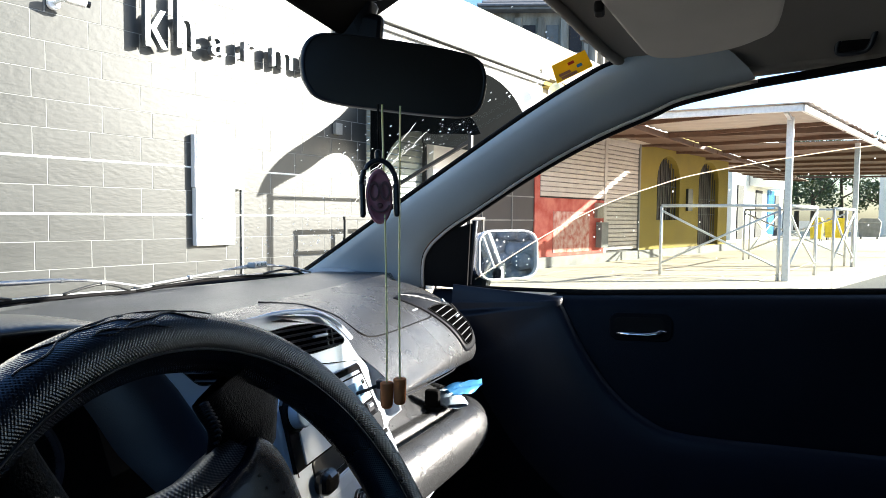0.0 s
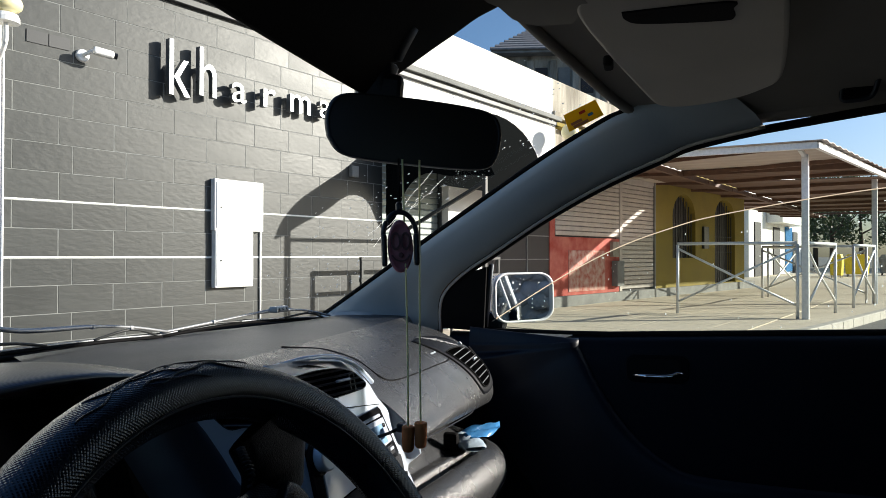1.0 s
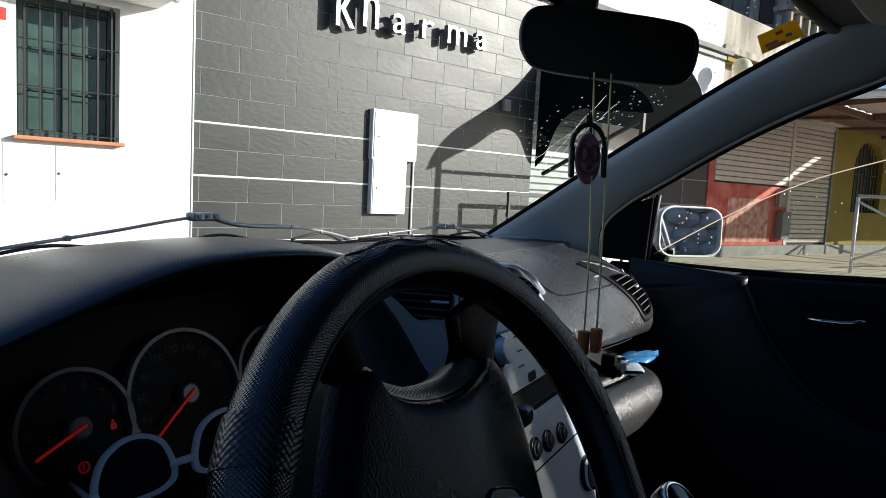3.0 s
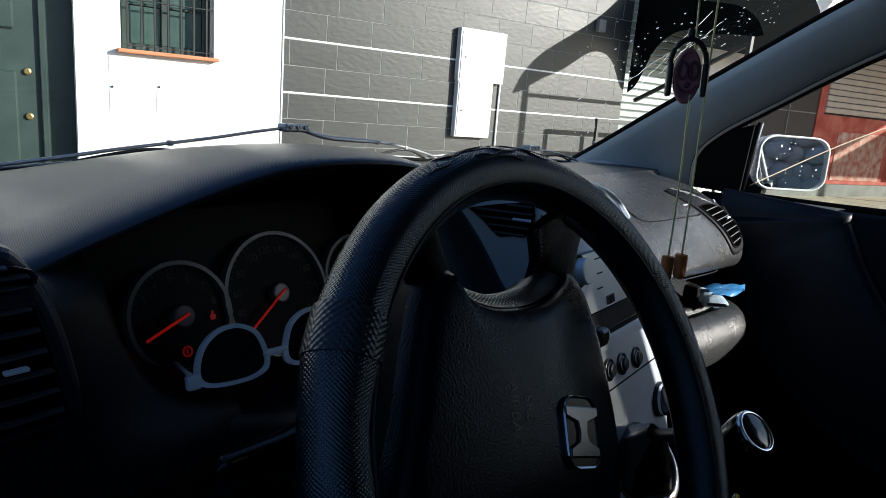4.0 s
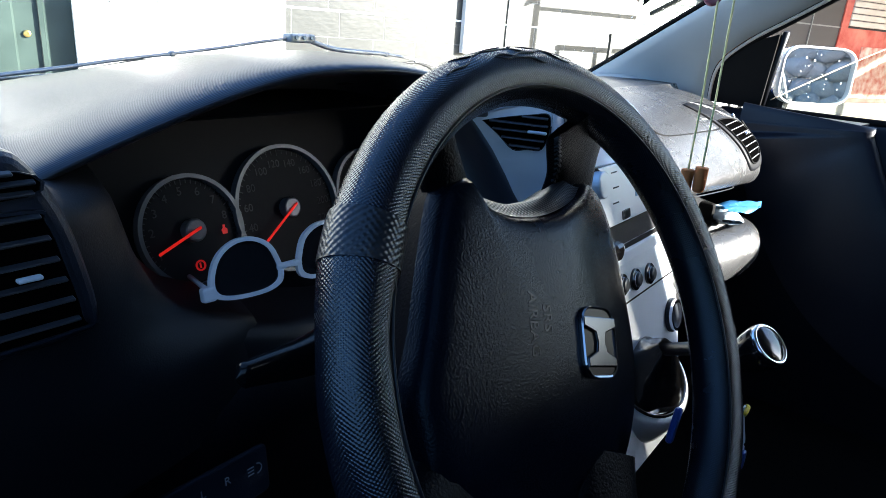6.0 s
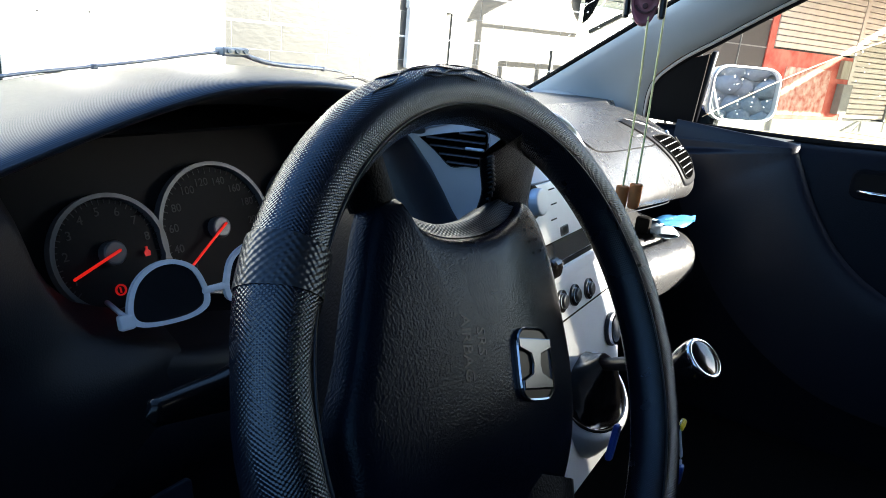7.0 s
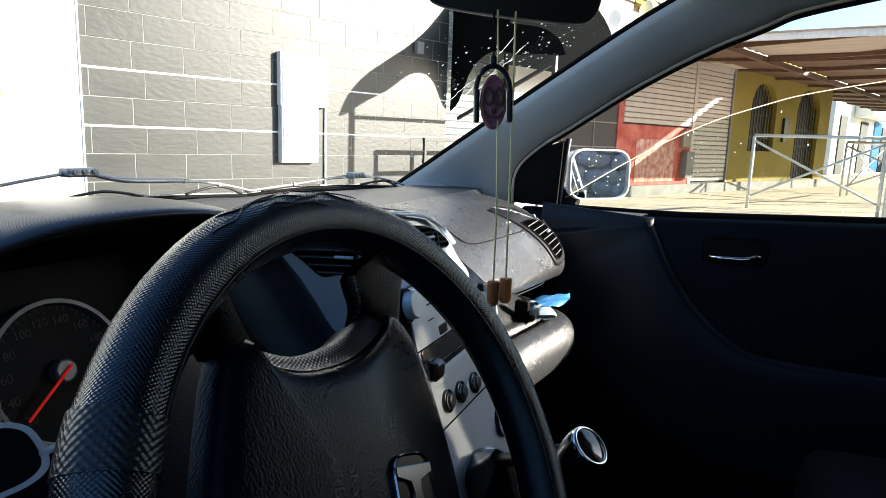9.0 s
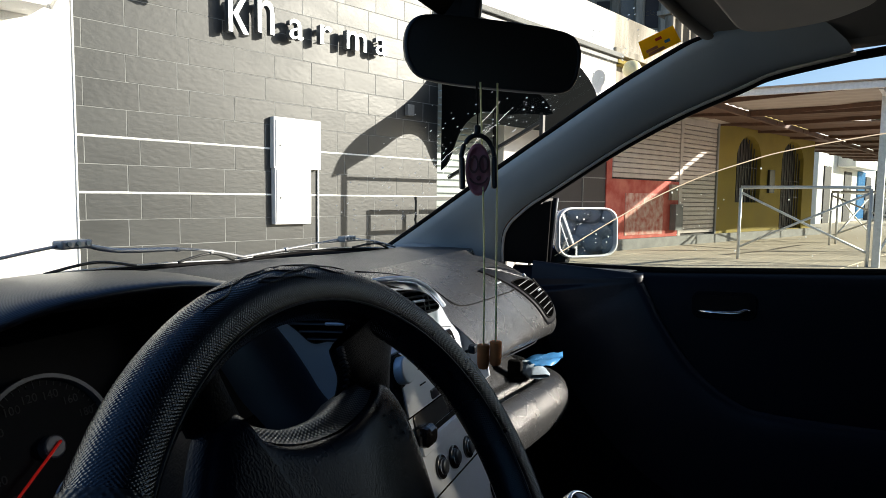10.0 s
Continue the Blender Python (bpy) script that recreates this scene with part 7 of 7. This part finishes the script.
for k, p in enumerate(crease):
    d = crease[min(k + 1, len(crease) - 1)] - crease[max(k - 1, 0)]
    out = Vector((0, -d.z, d.y)).normalized()
    row = []
    for reach, proud in ((0, 0), (0.003, 0.006), (0.009, 0.011), (0.02, 0.0145), (0.05, 0.016), (0.10, 0.016), (0.17, 0.014), (0.24, 0.010)):
        q = p + out * reach
        row.append(Vector((p.x - proud, min(q.y, 0.42), max(q.z, 0.30))))
    rows.append(row)
sheet("front_bolster", rows, M_BOLSTER, door, "padded blue-black front of the door trim")
dm = facing((0.7125, -0.030, 0.797), (-1, 0, 0.03)) @ Matrix.Rotation(radians(1), 4, "Z")
pull = part("door_pull", prism(rounded(0.124, 0.058, 0.018), 0.004, dm, 0.003), M_LOWER, door)
part("pull_recess", prism(rounded(0.100, 0.040, 0.014), 0.002, dm @ Matrix.Translation((-0.004, 0, 0.0035))), M_MATT, pull)
tube("pull_lever", [dm @ Vector(v) for v in ((-0.048, -0.013, 0.007), (-0.02, -0.0145, 0.010), (0.015, -0.0145, 0.011), (0.030, -0.012, 0.011), (0.037, -0.008, 0.010), (0.050, -0.007, 0.008))], [0.003, 0.0048, 0.0055, 0.0055, 0.005, 0.0035], M_CHROME, pull, "chrome pull lever")
sail = part("sail_panel", prism([(0.455, 0.862), (0.345, 0.858), (0.326, 1.005), (0.385, 0.985), (0.435, 0.94)], 0.02, Matrix(((0, 0, 1, 0), (1, 0, 0, 0), (0, 1, 0, 0), (0, 0, 0, 1)))), M_MATT, door)
for v in sail.data.vertices:
    v.co.x += side(v.co.z, 0.045) - 0.01
sheet("frame_post", [[(side(z, 0.055), y0, z), (side(z, 0.045), y0 - 0.004, z), (side(z, 0.05), y0 - 0.014, z)] for y0, z in ((0.352, 0.86), (0.340, 0.93), (0.326, 1.01))], M_BLACK, door, thick=0.004)
tube("belt_seal", [(0.752, y, ztop(y) + 0.013) for y in [0.36 - 0.98 * k / 10 for k in range(11)]], 0.007, M_MATT, door)
edge = [Vector((q[0], q[1], 0)) for q in spline([(0.33, 0.878, 0), (0.172, 0.980, 0), (0.047, 1.047, 0), (-0.06, 1.087, 0), (-0.135, 1.108, 0), (-0.284, 1.135, 0), (-0.435, 1.156, 0), (-0.62, 1.172, 0)], 5)]
pane = sheet("window_pane", [[(side(z, 0.062), p.x, z) for z in [0.85 + (p.y - 0.85) * k / 6 for k in range(7)]] for p in edge], M_SIDEGLASS, door, "half lowered tinted side window")
pane.visible_shadow = False
tube("pane_edge", [(side(p.y, 0.062), p.x, p.y) for p in edge], 0.0011, M_EDGE, door, "pale polished glass edge").visible_shadow = False
rng = random.Random(11)


def drops(name, spots, parent, size):
    """Flattened rain drops joined in one mesh."""
    verts, faces = [], []
    for c, u, v, n in spots:
        s = size * rng.uniform(0.5, 1.5)
        e = rng.uniform(1.0, 1.8)
        b = len(verts)
        for k in range(8):
            a = 2 * math.pi * k / 8
            verts.append(tuple(c + u * (s * math.cos(a)) + v * (s * e * math.sin(a))))
        verts.append(tuple(c + n * s * 0.7))
        faces += [(b + k, b + (k + 1) % 8, b + 8) for k in range(8)]
    me = bpy.data.meshes.new(name)
    me.from_pydata(verts, [], faces)
    me.polygons.foreach_set("use_smooth", [True] * len(faces))
    ob = finish(name, me, M_DROP_SUN, parent)
    ob.visible_shadow = False
    return tagged(ob, "small clear rain drops", kind="stuff")


# for rain drops, and for the painted sun patch on the door top
M_DROP_SUN = mat("rain drop", (0.8, 0.82, 0.83), 0.1, vary=0.05)
dn = M_DROP_SUN.node_tree
db, dx_ = dn.nodes.new("ShaderNodeBsdfTranslucent"), dn.nodes.new("ShaderNodeMixShader")
db.inputs[0].default_value, dx_.inputs[0].default_value = (0.95, 0.96, 0.97, 1), 0.8
dn.links.new(dn.nodes["Principled BSDF"].outputs[0], dx_.inputs[1])
dn.links.new(db.outputs[0], dx_.inputs[2])
dn.links.new(dx_.outputs[0], dn.nodes["Material Output"].inputs[0])
spots = []
while len(spots) < 75:
    y = rng.uniform(-0.55, 0.08)
    zmax = next((p.y for p in edge if p.x <= y), 1.1)
    z = rng.uniform(0.87, zmax - 0.01)
    spots.append((Vector((side(z, 0.066), y, z)), Vector((0, 1, 0)), Vector((-0.36, 0, 1)).normalized(), Vector((1, 0, 0.36)).normalized()))
drops("rain_drops", spots, door, 0.0010)
spots = []
for _ in range(300):
    i, k = rng.triangular(11.2, 13.95, 13.4), rng.uniform(0.8, 7.6)
    a, b = int(k), int(i)
    p = ws[a][b].lerp(ws[a][b + 1], i - b).lerp(ws[a + 1][b].lerp(ws[a + 1][b + 1], i - b), k - a)
    n = (ws[a][b + 1] - ws[a][b]).cross(ws[a + 1][b] - ws[a][b]).normalized()
    n = n if n.y > 0 else -n
    spots.append((p + n * 0.002, (ws[a][b + 1] - ws[a][b]).normalized(), (ws[a + 1][b] - ws[a][b]).normalized(), n))
for _ in range(60):
    i, k = rng.triangular(0.3, 3.0, 1.0), rng.uniform(0.5, 4.0)
    a, b = int(k), int(i)
    p = ws[a][b].lerp(ws[a][b + 1], i - b).lerp(ws[a + 1][b].lerp(ws[a + 1][b + 1], i - b), k - a)
    n = (ws[a][b + 1] - ws[a][b]).cross(ws[a + 1][b] - ws[a][b]).normalized()
    n = n if n.y > 0 else -n
    spots.append((p + n * 0.002, (ws[a][b + 1] - ws[a][b]).normalized(), (ws[a + 1][b] - ws[a][b]).normalized(), n))
drops("rain_drops", spots, body, 0.0012)
glass_tree = BVHTree.FromPolygons([v.co for v in glass.data.vertices], [tuple(f.vertices) for f in glass.data.polygons])
r2 = random.Random(5)
for low, high in (((0.597, 0.554, 1.048), (0.505, 0.390, 1.196)), ((0.571, 0.458, 1.125), (0.543, 0.379, 1.183)), ((0.556, 0.550, 1.071), (0.548, 0.472, 1.127)), ((0.590, 0.500, 1.090), (0.553, 0.430, 1.150))):
    pts = [Vector(low).lerp(Vector(high), q / 12) + Vector((r2.uniform(-.0025, .0025), 0, r2.uniform(-.0015, .0015))) for q in range(13)]
    tube("water_run", [glass_tree.find_nearest(p)[0] for p in pts], 0.00028, M_DROP_SUN, body, n=5).visible_shadow = False
part("door_skin", rbox(0.03, 1.25, 0.62, 0.01, 1, (0.80, -0.08, 0.52)), M_CARBLUE, door)

# pale sheet that paints in the sun caught by the front of the door top
rows = []
for k in range(15):
    y = 0.335 - 0.19 * k / 14
    w = 0.001 + 0.021 * math.sin(math.pi * k / 14) ** 0.5 * (1 + 0.10 * math.sin(k * 2.7))
    rows.append([(0.737 - w, y, ztop(y) + 0.0125 - 0.5 * w), (0.738 - w, y, ztop(y) + 0.0125 - 0.25 * w), (0.738 - w * 0.5, y, ztop(y) + 0.0118), (0.740, y, ztop(y) + 0.0125), (0.744, y, ztop(y) + 0.0105)])
sheet("sun_patch", rows, M_DROP_SUN, door, "pale sheet that paints in the sun on the door top")

# wing mirror
wing = thing("wing_mirror", "chrome rimmed blue wing mirror wet with rain drops", "mirror")
WG = facing((0.830, 0.270, 0.931), (-0.645, -0.764, 0.03)) @ Matrix.Diagonal((1.55, 1.15, 1, 1))
lp = [(p[0], p[1]) for p in rounded(0.112, 0.098, 0.026, 6)]
rows = [[WG @ Vector((p[0] * s, p[1] * s, z)) for p in lp] for s, z in ((0.45, -0.075), (0.8, -0.06), (0.97, -0.03), (1.02, -0.004), (1.02, 0.004))]
sheet("shell", rows, M_CARBLUE, wing, closed=True)
rows = [[WG @ Vector((p[0] * s, p[1] * s, z)) for p in lp] for s, z in ((1.025, -0.006), (1.045, 0.004), (1.025, 0.009), (0.975, 0.008), (0.95, 0.002))]
sheet("rim", rows, M_METAL_W, wing, "bright rim", closed=True)
part("mirror_glass", prism([(p[0] * 0.94, p[1] * 0.94) for p in lp], 0.002, WG @ Matrix.Translation((0, 0, 0.001))), M_MIRROR, wing)
part("foot", rbox(0.05, 0.05, 0.045, 0.012, 2, (0.80, 0.33, 0.875)), M_BLACK, wing)
spots = [(WG @ Vector((rng.uniform(-0.048, 0.048), rng.uniform(-0.042, 0.042), 0.0035)), (WG.to_3x3() @ Vector((1, 0, 0))), (WG.to_3x3() @ Vector((0, 1, 0))), (WG.to_3x3() @ Vector((0, 0, 1)))) for _ in range(24)]
drops("rain_drops", spots, wing, 0.0008)

# driver door, closing the cabin behind the camera, with an added light blocker
ddoor = thing("driver_door", "black trimmed driver door", "car door")
sheet("trim_panel", [[(-0.862, y, z) for z in (0.25, 0.5, 0.7, 0.845)] for y in (0.42, 0.1, -0.3, -0.64)], M_DOOR, ddoor, thick=0.03)
dg = sheet("window_pane", [[(-0.14 - side(z, 0.05), y, z) for z in (0.85, 1.0, 1.15, 1.26)] for y in (0.05, -0.1, -0.30)], M_SIDEGLASS, ddoor)
# unseen panel added over the window to cut light from the driver's side
sheet("side_light_blocker", [[(-0.14 - side(z, 0.05), y, z) for z in (0.85, 1.0, 1.15, 1.30)] for y in (-0.30, -0.5, -0.70)], M_DOOR, ddoor, thick=0.02)
dg.visible_shadow = False
dseat = thing("driver_seat", "dark cloth driver seat behind the wheel", "seat")
part("cushion", rbox(0.50, 0.52, 0.16, 0.05, 3, (-0.42, -0.52, 0.42)), M_SEAT, dseat)
part("backrest", rbox(0.50, 0.14, 0.66, 0.05, 3, (-0.42, -0.86, 0.80), Matrix.Rotation(radians(14), 4, "X")), M_SEAT, dseat)
part("head_restraint", rbox(0.28, 0.10, 0.20, 0.04, 3, (-0.42, -0.96, 1.22)), M_SEAT, dseat)
part("base", rbox(0.40, 0.42, 0.12, 0.01, 1, (-0.42, -0.54, 0.29)), M_MATT, dseat)
# passenger seat
seat = thing("passenger_seat", "dark cloth front passenger seat", "seat")
part("cushion", rbox(0.50, 0.52, 0.16, 0.05, 3, (0.30, -0.42, 0.42)), M_SEAT, seat)
part("backrest", rbox(0.50, 0.14, 0.64, 0.05, 3, (0.28, -0.90, 0.79), Matrix.Rotation(radians(14), 4, "X")), M_SEAT, seat)
part("head_restraint", rbox(0.27, 0.10, 0.20, 0.04, 3, (0.26, -1.0, 1.20)), M_SEAT, seat)
part("base", rbox(0.40, 0.42, 0.12, 0.01, 1, (0.30, -0.44, 0.29)), M_MATT, seat)
